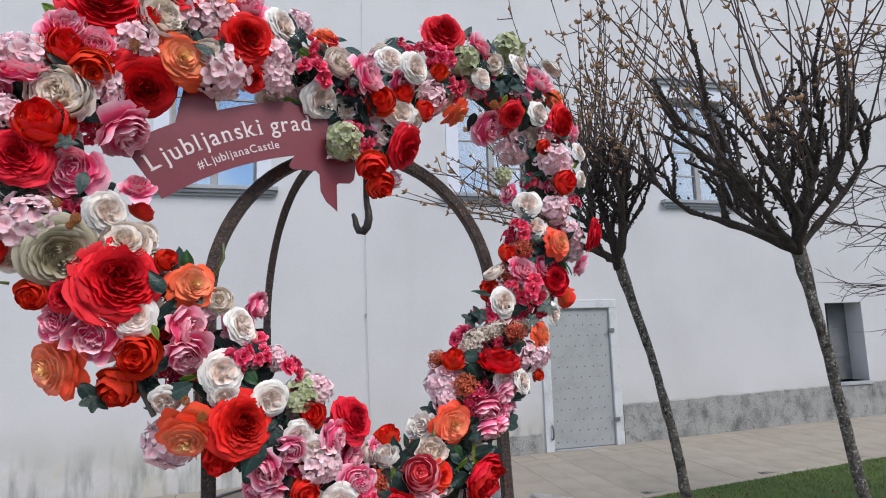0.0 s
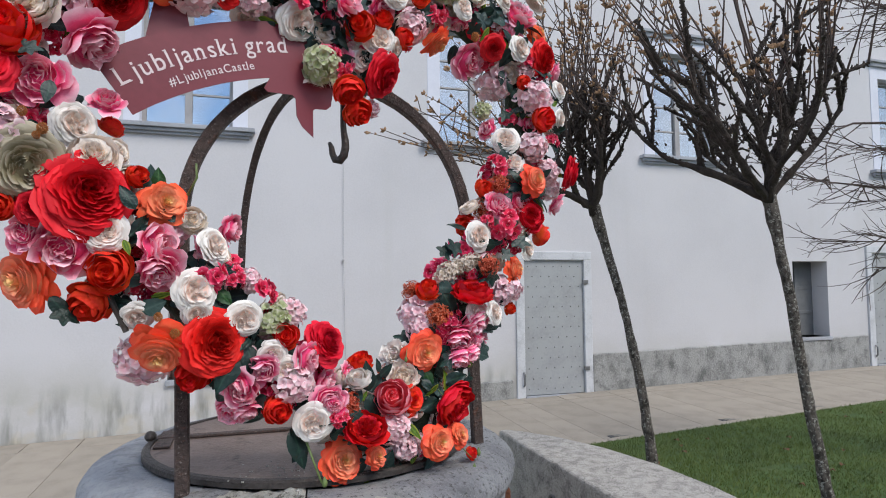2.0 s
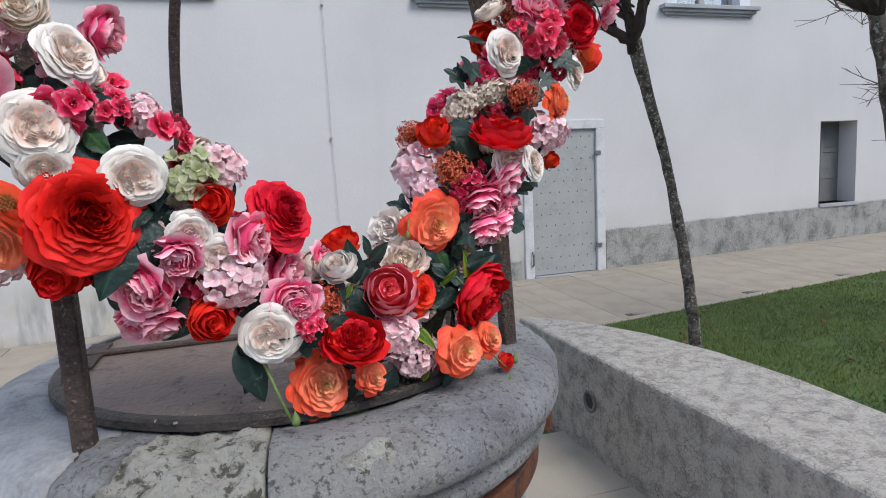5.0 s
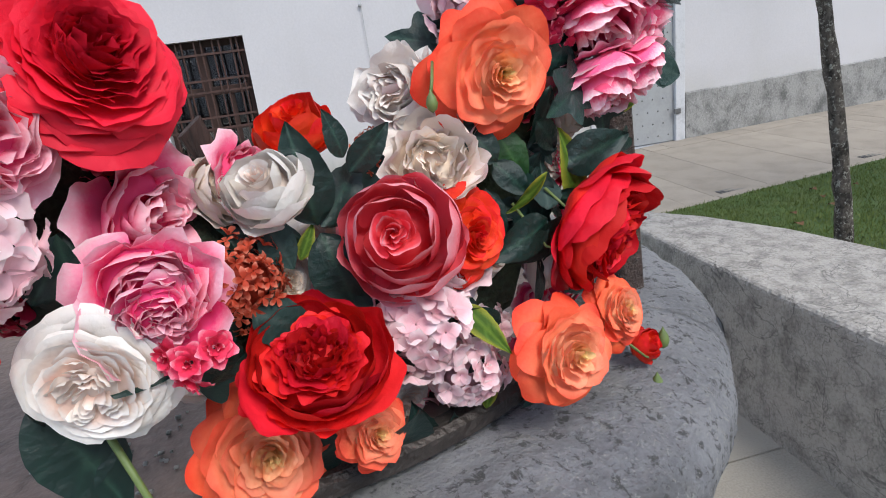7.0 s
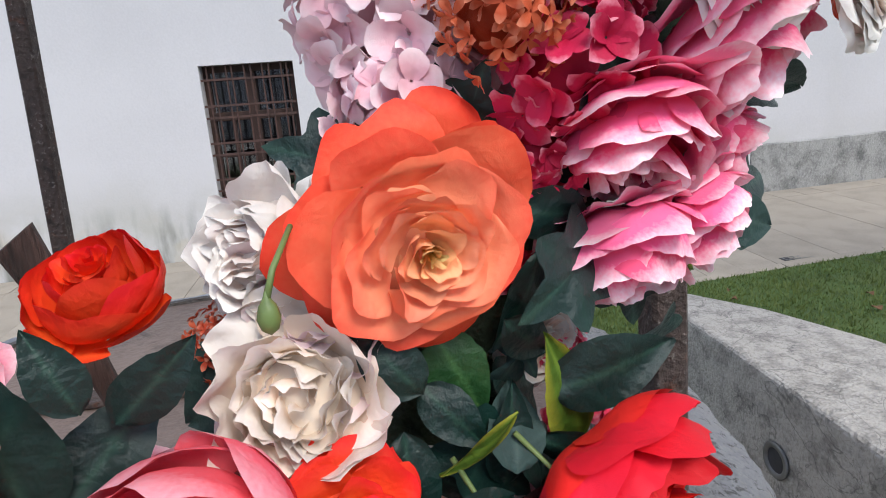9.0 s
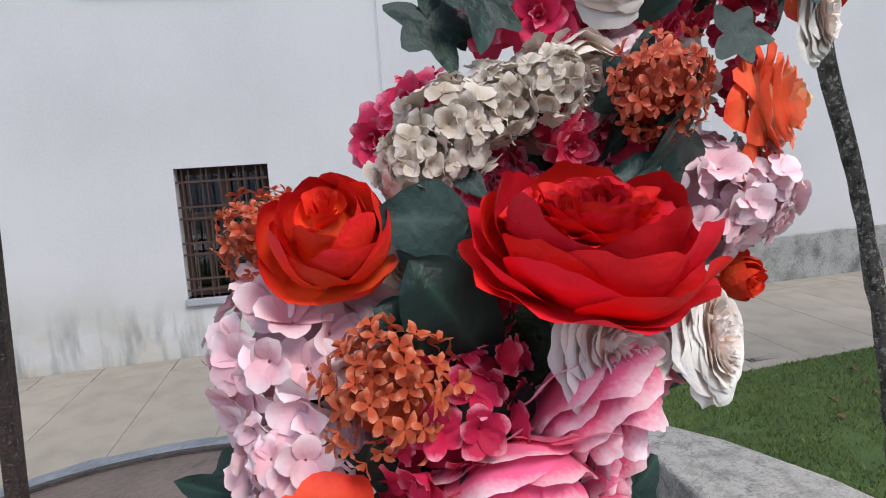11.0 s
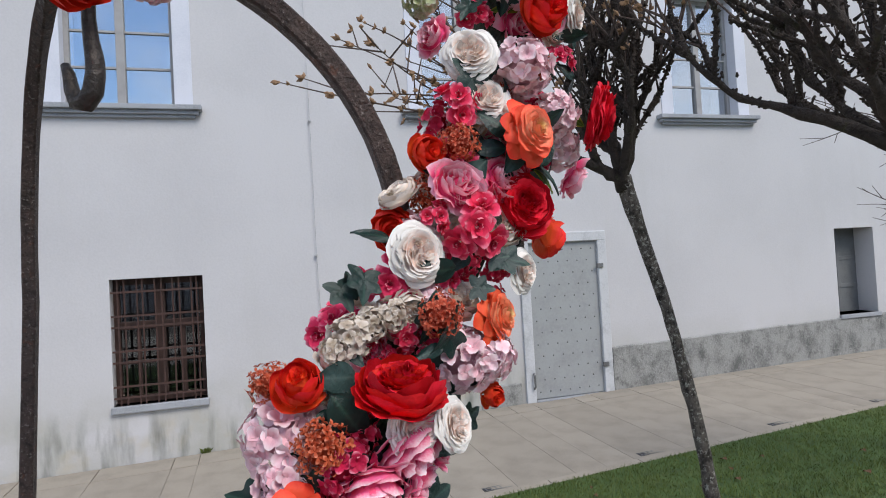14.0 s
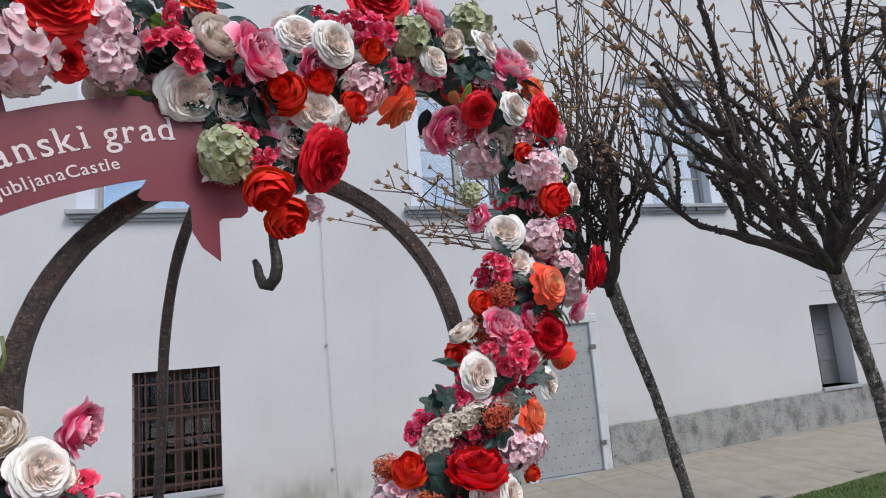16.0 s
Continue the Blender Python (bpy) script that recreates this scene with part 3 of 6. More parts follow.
# pale mortar repairs on the rim
for a, w, h in ((278.5, 0.07, 0.06),):
    g = Geo()
    k = 14
    pts = []
    for i in range(k):
        t = 2 * math.pi * i / k
        wob = 1 + 0.3 * noise.noise(Vector((math.cos(t) * 2, math.sin(t) * 2, a)))
        pts.append((math.cos(t) * w * wob, math.sin(t) * h * wob))
    verts, ca = [], radians(a)
    for s, lift in ((1.0, -0.004), (0.86, 0.005), (0.4, 0.009)):
        for x, y in pts:
            ang = ca + x * s / 0.87
            f = y * s
            r = 0.804 - 0.35 * f + lift
            verts.append((r * math.cos(ang), r * math.sin(ang), z - 0.044 + f * 0.8 + lift))
    faces = [(j * k + i, j * k + (i + 1) % k, (j + 1) * k + (i + 1) % k, (j + 1) * k + i) for j in range(2) for i in range(k)] + [tuple(2 * k + i for i in range(k))]
    g.add(verts, faces)
    part("mortar_patch", g, PALE_STONE, well, "pale mortar repair")
for k in range(5):
    a = 72 * k + 22
    part("drum_stone", Geo().lathe([(0.55, z - 0.251), (0.728, z - 0.251), (0.723, z - 0.5), (0.728, 0.0), (0.55, 0.0), (0.55, z - 0.251)], 20, a + 0.3, a + 71.7), SMOOTH_STONE, well, "grey drum stone")
part("iron_band", Geo().lathe([(0.726, z - 0.262), (0.764, z - 0.258), (0.768, z - 0.264), (0.766, z - 0.328), (0.762, z - 0.334), (0.726, z - 0.332), (0.726, z - 0.262)], 96, jitter=0.004), RUST, well, "flat rusty iron band")
cl = part("band_clamp", Geo().box((-0.03, -0.024, -0.052), (0.050, 0.024, 0.060), 0.010), RUST, well, "rusty band clamp")
cl.matrix_basis = pose(0.775 * math.cos(radians(-14)), 0.775 * math.sin(radians(-14)), z - 0.275, 0, 0, -14)

# iron lid of the well
lid = part("lid", Geo().lathe([(0.0001, 0.022), (0.60, 0.020), (0.618, 0.018), (0.622, 0.012), (0.622, 0.0), (0.0001, 0.0)], 72), LID, well, "round brown sheet-iron lid")
lid.location = (0, 0, RIM_Z - PLAZA_Z)
part("rim_strip", Geo().lathe([(0.600, 0.0205), (0.602, 0.027), (0.622, 0.026), (0.630, 0.020), (0.631, 0.003), (0.624, 0.001)], 96, jitter=0.003), HOOK, lid, "dark rolled iron edge")
part("hinge_bar", Geo().box((-0.59, 0.075, 0.023), (0.58, 0.11, 0.034), 0.004), IRON, lid)
part("flange", Geo().box((-0.60, 0.115, 0.0225), (0.59, 0.14, 0.028), 0.003), IRON, lid)
part("side_strap", Geo().box((-0.59, -0.06, 0.0225), (-0.53, 0.22, 0.030), 0.003), IRON, lid)
part("knob", Geo().tube([(-0.62, 0.13, 0.02), (-0.62, 0.11, 0.035), (-0.62, 0.085, 0.04), (-0.62, 0.06, 0.038)], [0.012, 0.021, 0.022, 0.014], 10), HOOK, lid, "black hinge knob", True)

# iron hoop over the well
hoop = thing("well_hoop", (0.316, 2.494, RIM_Z - 0.03), "rusty brown wrought-iron hoop frame standing over the well", "iron frame")
H0 = Vector((0.316, 2.494, RIM_Z - 0.03))
ARCH_L, ARCH_R, SPRING, RISE = Vector((0.297, 2.521, 0)), Vector((1.353, 2.808, 0)), 1.876, 0.545
FOOT_R = Vector((1.386, 2.795, 0))
arc = [Vector((0.316, 2.494, RIM_Z - 0.03)).lerp(ARCH_L + Vector((0, 0, SPRING)), k / 4) for k in range(4)]
for k in range(37):
    a = math.pi * k / 36
    arc.append(ARCH_L.lerp(ARCH_R, (1 - math.cos(a)) / 2) + Vector((0, 0, SPRING + RISE * math.sin(a))))
arc += [(ARCH_R + Vector((0, 0, SPRING))).lerp(FOOT_R + Vector((0, 0, RIM_Z - 0.03)), k / 4) for k in range(1, 5)]
arc = [p - H0 for p in arc]


def bar(pts, w, d):
    """A rectangular iron bar along a path, with softly hammered sides."""
    g = Geo()
    pts = [Vector(p) for p in pts]
    out = Vector((0, 1, 0))
    rings = []
    for i, p in enumerate(pts):
        t = (pts[min(i + 1, len(pts) - 1)] - pts[max(i - 1, 0)]).normalized()
        s = t.cross(out)
        s = s.normalized() if s.length > 1e-3 else Vector((1, 0, 0))
        o = s.cross(t).normalized()
        j = 1 + 0.06 * noise.noise(p * 14)
        c = 0.22
        prof = [(-1, -1 + c), (-1 + c, -1), (1 - c, -1), (1, -1 + c), (1, 1 - c), (1 - c, 1), (-1 + c, 1), (-1, 1 - c)]
        rings += [p + s * (a * w / 2 * j) + o * (b * d / 2 * j) for a, b in prof]
    n = 8
    g.add(rings, [(i * n + k, i * n + (k + 1) % n, (i + 1) * n + (k + 1) % n, (i + 1) * n + k) for i in range(len(pts) - 1) for k in range(n)] + [tuple(range(n))[::-1], tuple((len(pts) - 1) * n + k for k in range(n))])
    return g


part("arch_bar", bar(arc, 0.041, 0.046), IRON, hoop)
leg = [Vector(p) for p in ((0.81, 2.665, 2.420), (0.77, 2.76, 2.462))]
for k in range(3, 22):
    a = math.pi / 2 * (k - 3) / 18
    leg.append(Vector((0.679, 3.01, 0)).lerp(Vector((0.457, 3.49, 0)), math.sin(a)) + Vector((0, 0, 1.791 + 0.696 * math.cos(a))))
leg += [Vector((0.457, 3.49, 1.791)).lerp(Vector((0.414, 3.512, 1.05)), k / 3) for k in range(1, 4)]
leg = [p - H0 for p in leg]
part("rear_leg", bar(leg, 0.033, 0.035), IRON, hoop)
part("foot_collar", Geo().box((-0.032, -0.032, -0.01), (0.032, 0.032, 0.018), 0.008), HOOK, hoop)
hook = thing("pulley_hook", (0.822, 2.65, 2.44), "dark forged iron hook hanging from the hoop", "hook", rz=-36)
hk = [(0.0, 0, 0.0), (0.0, 0, -0.18), (0.003, 0, -0.215), (0.009, 0, -0.245), (0.010, 0, -0.272), (0.003, 0, -0.300), (-0.013, 0, -0.316), (-0.032, 0, -0.312), (-0.043, 0, -0.290), (-0.048, 0, -0.264), (-0.056, 0, -0.247)]
part("hook_bar", Geo().tube(hk, [0.010, 0.011, 0.012, 0.014, 0.015, 0.016, 0.016, 0.014, 0.012, 0.010, 0.007], 10), HOOK, hook, "", True)
part("eye", Geo().tube([(0.02 * math.cos(a), 0, 0.0 + 0.02 * math.sin(a)) for a in [2 * math.pi * k / 12 for k in range(13)]], 0.007, 6), HOOK, hook, "", True)

# flared wooden prop standing on the lid behind the flowers
prop = thing("wooden_prop", (0.828, 2.809, RIM_Z + 0.022), "dark weathered wooden prop with a flared head on the lid", "prop", rz=20)
g = Geo()
for k in range(7):
    f = k / 6
    cx, cz = -0.02 - 0.075 * f ** 1.6, 0.35 * f
    w, d = 0.009 + 0.007 * f ** 3, 0.009 + 0.003 * f
    g.v += [(cx + a * w, b * d, cz + 0.012 * f * f * a) for a, b in ((-1, -0.7), (-0.7, -1), (0.7, -1), (1, -0.7), (1, 0.7), (0.7, 1), (-0.7, 1), (-1, 0.7))]
g.f += [(8 * i + k, 8 * i + (k + 1) % 8, 8 * i + 8 + (k + 1) % 8, 8 * i + 8 + k) for i in range(6) for k in range(8)] + [tuple(range(8))[::-1], tuple(48 + k for k in range(8))]
part("prop_bar", g, PROP_WOOD, prop)

# crumbs of dirt on the lid
rng = np.random.default_rng(5)
g = Geo()
for k in range(70):
    a, r = rng.normal(-1.75, 0.25), rng.uniform(0.40, 0.64)
    x, y, q = r * math.cos(a), r * math.sin(a), rng.uniform(0.001, 0.0035)
    g.box((x - q, y - q, 0.0), (x + q * rng.uniform(0.5, 1.6), y + q, q))
ob = tagged(part("dirt_crumbs", g, PALE_STONE), "pale crumbs of dirt lying on the well lid", "dirt", kind="stuff")
ob.location = (*WELL, RIM_Z + 0.0225)

# ---- lawn, path and plaza ----


def sheet(name, xs, y_of, rows, z_of, mat, label, cat):
    """A sheet over the plan: for each x, rows of y between two limits."""
    g = Geo()
    for x in xs:
        a, b = y_of(x)
        for k in range(rows + 1):
            y = a + (b - a) * k / rows
            g.v.append((x, y, z_of(x, y)))
    m = rows + 1
    g.f += [(i * m + k, (i + 1) * m + k, (i + 1) * m + k + 1, i * m + k + 1) for i in range(len(xs) - 1) for k in range(rows)]
    return tagged(part(name, g, mat, None, "", True), label, cat, kind="structure")


grid_x = [-14 + 0.5 * k for k in range(89)]
sheet("lawn", grid_x, lambda x: (-1.0 if x > 2.3 else (3.78 if x > -0.4 else 2.4), kerb_y(x)), 24, lawn_z, TURF, "short green lawn with bare spots", "lawn")
sheet("path_bed", grid_x, lambda x: (kerb_y(x), WALL_Y + 0.05), 4, lambda x, y: path_z(x, y) - 0.012, SOIL, "dark joints under the paving slabs", "path")
sheet("plaza_bed", [-14 + 0.25 * k for k in range(66)], lambda x: (-6.0, 3.8), 12, lambda x, y: PLAZA_Z - 0.014, SOIL, "dark joints under the plaza slabs", "pavement")
path = tagged(new("path"), "long beige stone paving path beside the wall", "path", kind="structure")
kerb = tagged(new("kerb"), "pale stone kerb strip between path and lawn", "kerb", kind="structure")


def slab(name, quad, z_of, mat, parent, gap=0.004, thick=0.04, lift=0.0):
    cx, cy = sum(p[0] for p in quad) / 4, sum(p[1] for p in quad) / 4
    cz = z_of(cx, cy)
    top, low = [], []
    for x, y in quad:
        d = math.hypot(x - cx, y - cy)
        f = 1 - gap / d
        top.append((((x - cx) * f * 0.997), ((y - cy) * f * 0.997), z_of(x, y) - cz + lift))
        low.append(((x - cx) * f, (y - cy) * f, z_of(x, y) - cz + lift - 0.004))
    deep = [(a, b, c - thick) for a, b, c in low]
    g = Geo().add(top + low + deep, [(0, 1, 2, 3)] + [(4 + i, 4 + (i + 1) % 4, (i + 1) % 4, i) for i in range(4)] + [(8 + i, 8 + (i + 1) % 4, 4 + (i + 1) % 4, 4 + i) for i in range(4)])
    ob = part(name, g, mat, parent)
    ob.location = (cx, cy, cz)
    return ob


def kerb_at(x, y):
    return path_z(x, y) + 0.012


for k in range(32):
    x0, x1 = -9 + k * 0.95, -9 + (k + 1) * 0.95
    slab("kerb_stone", [(x0, kerb_y(x0) - 0.02), (x1, kerb_y(x1) - 0.02), (x1, kerb_y(x1) + 0.14), (x0, kerb_y(x0) + 0.14)], kerb_at, PAVING, kerb)
random.seed(4)
x = -9.0
while x < 20:
    w = random.choice((0.26, 0.32, 0.58, 0.74))
    for lo, hi in ((0.145, 0.86), (0.86, 1.0)):
        q = []
        for xx, e in ((x, lo), (x + w, lo), (x + w, hi), (x, hi)):
            a = kerb_y(xx)
            q.append((xx - 0.03 * e, a + 0.145 if e == 0.145 else a + (WALL_Y - 0.01 - a) * e))
        slab("paving_slab", q, path_z, PAVING, path, 0.006, 0.04, random.uniform(-0.001, 0.001))
    x += w
pave = tagged(new("pavement"), "light aggregate slabs round the well", "pavement", kind="structure")
for i in range(11):
    for j in range(13):
        x0, y0 = -4.75 + i * 0.625, -3.4 + j * 0.6
        x1, y1 = min(x0 + 0.625, 2.12), y0 + 0.6
        if y0 > 3.6:
            continue
        slab("plaza_slab", [(x0, y0), (x1, y0), (x1, min(y1, 3.8)), (x0, min(y1, 3.8))], lambda x, y: PLAZA_Z, PLAZA, pave)
# slot drains
for k, x in enumerate((-3.6, -2.0, -0.4, 1.2, 2.78, 4.39, 6.05, 7.6, 9.2, 10.8)):
    n = 0.62 if k % 2 == 0 else 0.9
    y = kerb_y(x) + 0.20
    d = thing("slot_drain", (x, y, path_z(x, y) + 0.002), "narrow dark iron slot drain set in the paving", "drain", "path drains", rz=4.3)
    # the slot's shade is painted: a near-black tray under the bars
    part("tray", Geo().box((0, 0, -0.01), (n, 0.075, 0.001)), UNLIT_DARK, d)
    for e in (0.0, 0.069):
        part("edge_rail", Geo().box((0, e, 0.0015), (n, e + 0.006, 0.005)), STUD, d)
    m = int(n / 0.045)
    for i in range(m):
        part("grid_bar", Geo().box((0.02 + i * 0.045, 0.006, 0.0015), (0.032 + i * 0.045, 0.069, 0.004)), STUD, d)


def grass(count, seed, region):
    """Short blades, denser near the walk."""
    rng = np.random.default_rng(seed)
    g = Geo()
    made = 0
    while made < count:
        x, y = region(rng)
        tuft = noise.noise(Vector((x * 2.2, y * 2.2, 3)))
        if tuft < -0.45 and rng.random() < 0.7:
            continue
        a, h, w = rng.random() * 6.283, 0.012 + 0.022 * rng.random() + 0.008 * tuft, 0.0026 + 0.0024 * rng.random()
        lx, ly = rng.normal(0, 0.012, 2)
        zz = lawn_z(x, y)
        c, s = math.cos(a) * w, math.sin(a) * w
        k = len(g.v)
        g.v += [(x - c, y - s, zz - 0.004), (x + c, y + s, zz - 0.004), (x + lx, y + ly, zz + h)]
        g.f.append((k, k + 1, k + 2))
        made += 1
    return g


def right_lawn(rng):
    x = 2.2 + 9.5 * rng.random() ** 1.25
    y = 2.2 + (kerb_y(x) - 2.2) * rng.random() ** 0.8
    return x, y


def left_lawn(rng):
    x = -3.0 + 5.1 * rng.random()
    y = (3.8 if x > -0.4 else 2.6) + (kerb_y(x) - (3.8 if x > -0.4 else 2.6)) * rng.random()
    return x, y


tagged(part("grass", grass(125000, 5, right_lawn), BLADE), "short green grass blades of the lawn", "grass", kind="stuff")
tagged(part("grass", grass(26000, 6, left_lawn), BLADE), "short green grass blades behind the well", "grass", kind="stuff")

# fallen leaves on the lawn and a weed at the wall's foot
FALLEN = material("dry_fallen_leaf", (0.15, 0.075, 0.035), (0.08, 0.04, 0.02), 20, 0.85, 0, 0.3)
rng = np.random.default_rng(9)
for k in range(26):
    x = 2.9 + 5.0 * rng.random()
    y = 3.0 + (kerb_y(x) - 3.2) * rng.random()
    q = 0.018 + 0.022 * rng.random()
    ring = [(q * math.cos(a) * (1 if i % 2 else 0.75), 0.6 * q * math.sin(a), 0.010 * math.sin(2 * a) + 0.006 * rng.random()) for i, a in enumerate([math.pi * i / 4 for i in range(8)])]
    g = Geo().add([(0, 0, 0.004)] + ring, [(0, 1 + i, 1 + (i + 1) % 8) for i in range(8)]).add([(0, 0, 0.0)] + [(a, b, c - 0.003) for a, b, c in ring], [(0, 1 + (i + 1) % 8, 1 + i) for i in range(8)])
    ob = tagged(part("fallen_leaf", g, FALLEN), "dry brown leaf lying in the grass", "leaf", "fallen leaves")
    ob.matrix_basis = pose(x, y, lawn_z(x, y) + 0.028, 0, 0, rng.uniform(0, 360))
weed = thing("weed", (0.36, WALL_Y - 0.03, path_z(0.36, WALL_Y)), "small green weed growing at the wall foot", "weed")
g = Geo()
for k in range(30):
    a, h = rng.uniform(0, math.pi), rng.uniform(0.03, 0.09)
    d = Vector((math.cos(a) * rng.uniform(0.2, 1.2), -abs(math.sin(a)) * 0.6, 1)).normalized() * h
    sd = d.orthogonal().normalized() * 0.012
    k0 = Vector((rng.normal(0, 0.02), 0, 0))
    g.add([k0, k0 + d * 0.6 + sd, k0 + d, k0 + d * 0.6 - sd], [(0, 1, 2, 3)])
part("weed_tuft", g, BLADE, weed)

# ---- trees ----


def bent(a, b, n, sway, rng):
    a, b = Vector(a), Vector(b)
    d = (b - a).length
    out = []
    off = Vector((0, 0, 0))
    for i in range(n + 1):
        f = i / n
        out.append(a.lerp(b, f) + off * math.sin(math.pi * f))
        if i == 0:
            off = Vector(rng.normal(0, sway * d, 3))
    return out


def knobbly(pts, radii, rng, n=8, rough=0.10):
    g = Geo()
    fine, rad = [], []
    for i in range(len(pts) - 1):
        for k in range(4):
            fine.append(pts[i].lerp(pts[i + 1], k / 4) + Vector(rng.normal(0, radii[i] * rough, 3)))
            rad.append((radii[i] + (radii[i + 1] - radii[i]) * k / 4) * rng.uniform(1 - 1.6 * rough, 1 + 1.9 * rough))
    fine.append(pts[-1])
    rad.append(radii[-1])
    return g.tube(fine, rad, n, True, rough)


def pollard(base, fork, seed, limbs, shoots, reach, lift, bow=0.0, thick=1.0, reaching=()):
    """A pollarded tree: leaning trunk, dark knobbly limbs and a broom of long thin shoots with buds."""
    rng = np.random.default_rng(seed)
    t = thing("tree", base, "leaning pollarded tree with mossy dark limbs and budding bare shoots", "tree", "pollarded trees")
    o = Vector(base)
    f = Vector(fork) - o
    trunk = [f * k / 7 + Vector((0.008 * math.sin(k * 1.3 + seed), 0.008 * math.cos(k * 1.7), 0)) * (1 if 0 < k < 7 else 0) + Vector((bow * math.sin(math.pi * k / 7), 0, 0)) for k in range(8)]
    trunk[0] = Vector((trunk[0].x, trunk[0].y, -0.05))
    part("trunk", knobbly(trunk, [0.050, 0.038, 0.033, 0.030, 0.028, 0.027, 0.029, 0.040], rng, 14, 0.05), BARK, t, "grey lichen-spotted trunk", True)
    tips, arms = [], []
    for k in range(limbs):
        a = 2 * math.pi * (k + rng.uniform(-0.3, 0.3)) / limbs
        out = reach * (0.22 + 0.78 * ((k * 5) % limbs) / (limbs - 1)) * rng.uniform(0.9, 1.1)
        up = lift * rng.uniform(0.8, 1.1) * (1.2 - 0.55 * out / reach)
        side = Vector((math.cos(a), math.sin(a), 0))
        side = (side + Vector((-0.22, 0, 0)))
        end = f + side * out + Vector((0, 0, up))
        pts = [f - Vector((0, 0, 0.04)), f + side * out * 0.34 + Vector((0, 0, up * 0.2)), f + side * out * 0.68 + Vector((0, 0, up * 0.42)), f + side * out * 0.92 + Vector((0, 0, up * 0.70)), end]
        pts = [pts[0]] + [q + Vector(rng.normal(0, 0.025, 3)) for q in pts[1:]]
        part("limb", knobbly(pts, [q * thick for q in (0.028, 0.021, 0.017, 0.013, 0.009)], rng, 8, 0.17), LIMB, t, "", True)
        tips += [(pts[3], 0.7), (end, 1.0), (end, 1.0)]
        arms.append((pts, [q * thick for q in (0.028, 0.021, 0.017, 0.013, 0.009)]))
        for j in range(6):
            s = pts[1 + j % 3].lerp(pts[2 + j % 3], rng.random())
            e = s + side * rng.uniform(-0.05, 0.2) + Vector((rng.normal(0, 0.11), rng.normal(0, 0.11), rng.uniform(0.16, 0.42)))
            m = s.lerp(e, 0.5) + Vector(rng.normal(0, 0.03, 3))
            part("side_limb", knobbly([s, m, e], [0.012, 0.010, 0.007], rng, 7, 0.2), LIMB, t, "", True)
            tips += [(e, 1.0), (m, 0.7)]
            arms.append(([s, m, e], [0.016, 0.013, 0.009]))
    tw, bd, sp = Geo(), Geo(), Geo()
    for k in range(shoots):
        s, w = tips[rng.integers(len(tips))]
        rad = Vector((s.x - f.x, s.y - f.y, 0))
        ln = rng.uniform(0.3, 1.1) * w
        d = (rad * rng.uniform(0.3, 1.2) + Vector((rng.normal(-0.1, 0.22), rng.normal(0, 0.22), rng.uniform(0.5, 1.0)))).normalized()
        shoot(tw, bd, s, s + d * ln + Vector((0, 0, 0.1 * ln)), rng)
    for k in range(260):
        s, w = tips[rng.integers(len(tips))]
        s = s.lerp(f + Vector((0, 0, 0.1)), 0.7 * rng.random() ** 1.5)
        e = s + Vector(rng.normal(0, 0.035, 3)) + Vector((0, 0, 0.02))
        sp.tube([s, e], [0.007, 0.003], 5)
    # tufts of moss and bark all along the limbs
    for pts, radii in arms:
        for i in range(len(pts) - 1):
            for k in range(int(55 * (pts[i + 1] - pts[i]).length / 0.25)):
                w = rng.random()
                d = Vector(rng.normal(0, 1, 3)).normalized()
                q = pts[i].lerp(pts[i + 1], w) + d * (radii[i] * 0.5)
                sp.tube([q, q + (d + Vector((0, 0, 0.3))) * rng.uniform(0.005, 0.016)], [rng.uniform(0.005, 0.010), 0.003], 4)
    for start, ends in reaching:
        s = Vector(start) - o
        part("limb", knobbly([f, f.lerp(s, 0.5) + Vector((0, 0, -0.03)), s], [0.03, 0.024, 0.016], rng, 8, 0.12), LIMB, t, "", True)
        for e in ends:
            shoot(tw, bd, s, Vector(e) - o, rng, 2.6)
    tagged(part("shoot_broom", tw, TWIG, t, "thin bare shoots"), kind="stuff")
    tagged(part("spur_growth", sp, LIMB, t), kind="stuff")
    tagged(part("bud_growth", bd, BUD, t, "swelling brown buds"), kind="stuff")
    return t


def shoot(tw, bd, s, e, rng, full=1.0):
    """A thin bare shoot with its buds."""
    pts = bent(s, e, 5, 0.05, rng)
    d = (pts[5] - pts[0]).normalized()
    tw.tube(pts, [0.0062, 0.005, 0.0042, 0.0036, 0.003, 0.002], 5)
    for k in range(2):
        bud(bd, pts[5], d, rng.uniform(1.0, 2.0), rng)
    for j in range(int(rng.integers(3, 9) * full)):
        f2 = rng.uniform(0.35, 1.0)
        q = pts[min(4, int(f2 * 5))].lerp(pts[min(5, int(f2 * 5) + 1)], f2 * 5 % 1)
        if rng.random() < 0.35:
            e2 = q + Vector(rng.normal(0, 0.08, 3)) + d * 0.08
            tw.tube([q, e2], [0.004, 0.0025], 4)
            q = e2
        bud(bd, q, (d + Vector(rng.normal(0, 0.5, 3))).normalized(), rng.uniform(0.7, 1.6), rng)


def bud(g, p, d, size, rng):
    n = int(rng.integers(1, 5))
    for k in range(n):
        dd = (d + Vector(rng.normal(0, 0.55, 3))).normalized()
        l = 0.022 * size * rng.uniform(0.7, 1.2)
        g.tube([p, p + dd * l * 0.45, p + dd * l], [0.002, 0.0062 * size, 0.0008], 5)


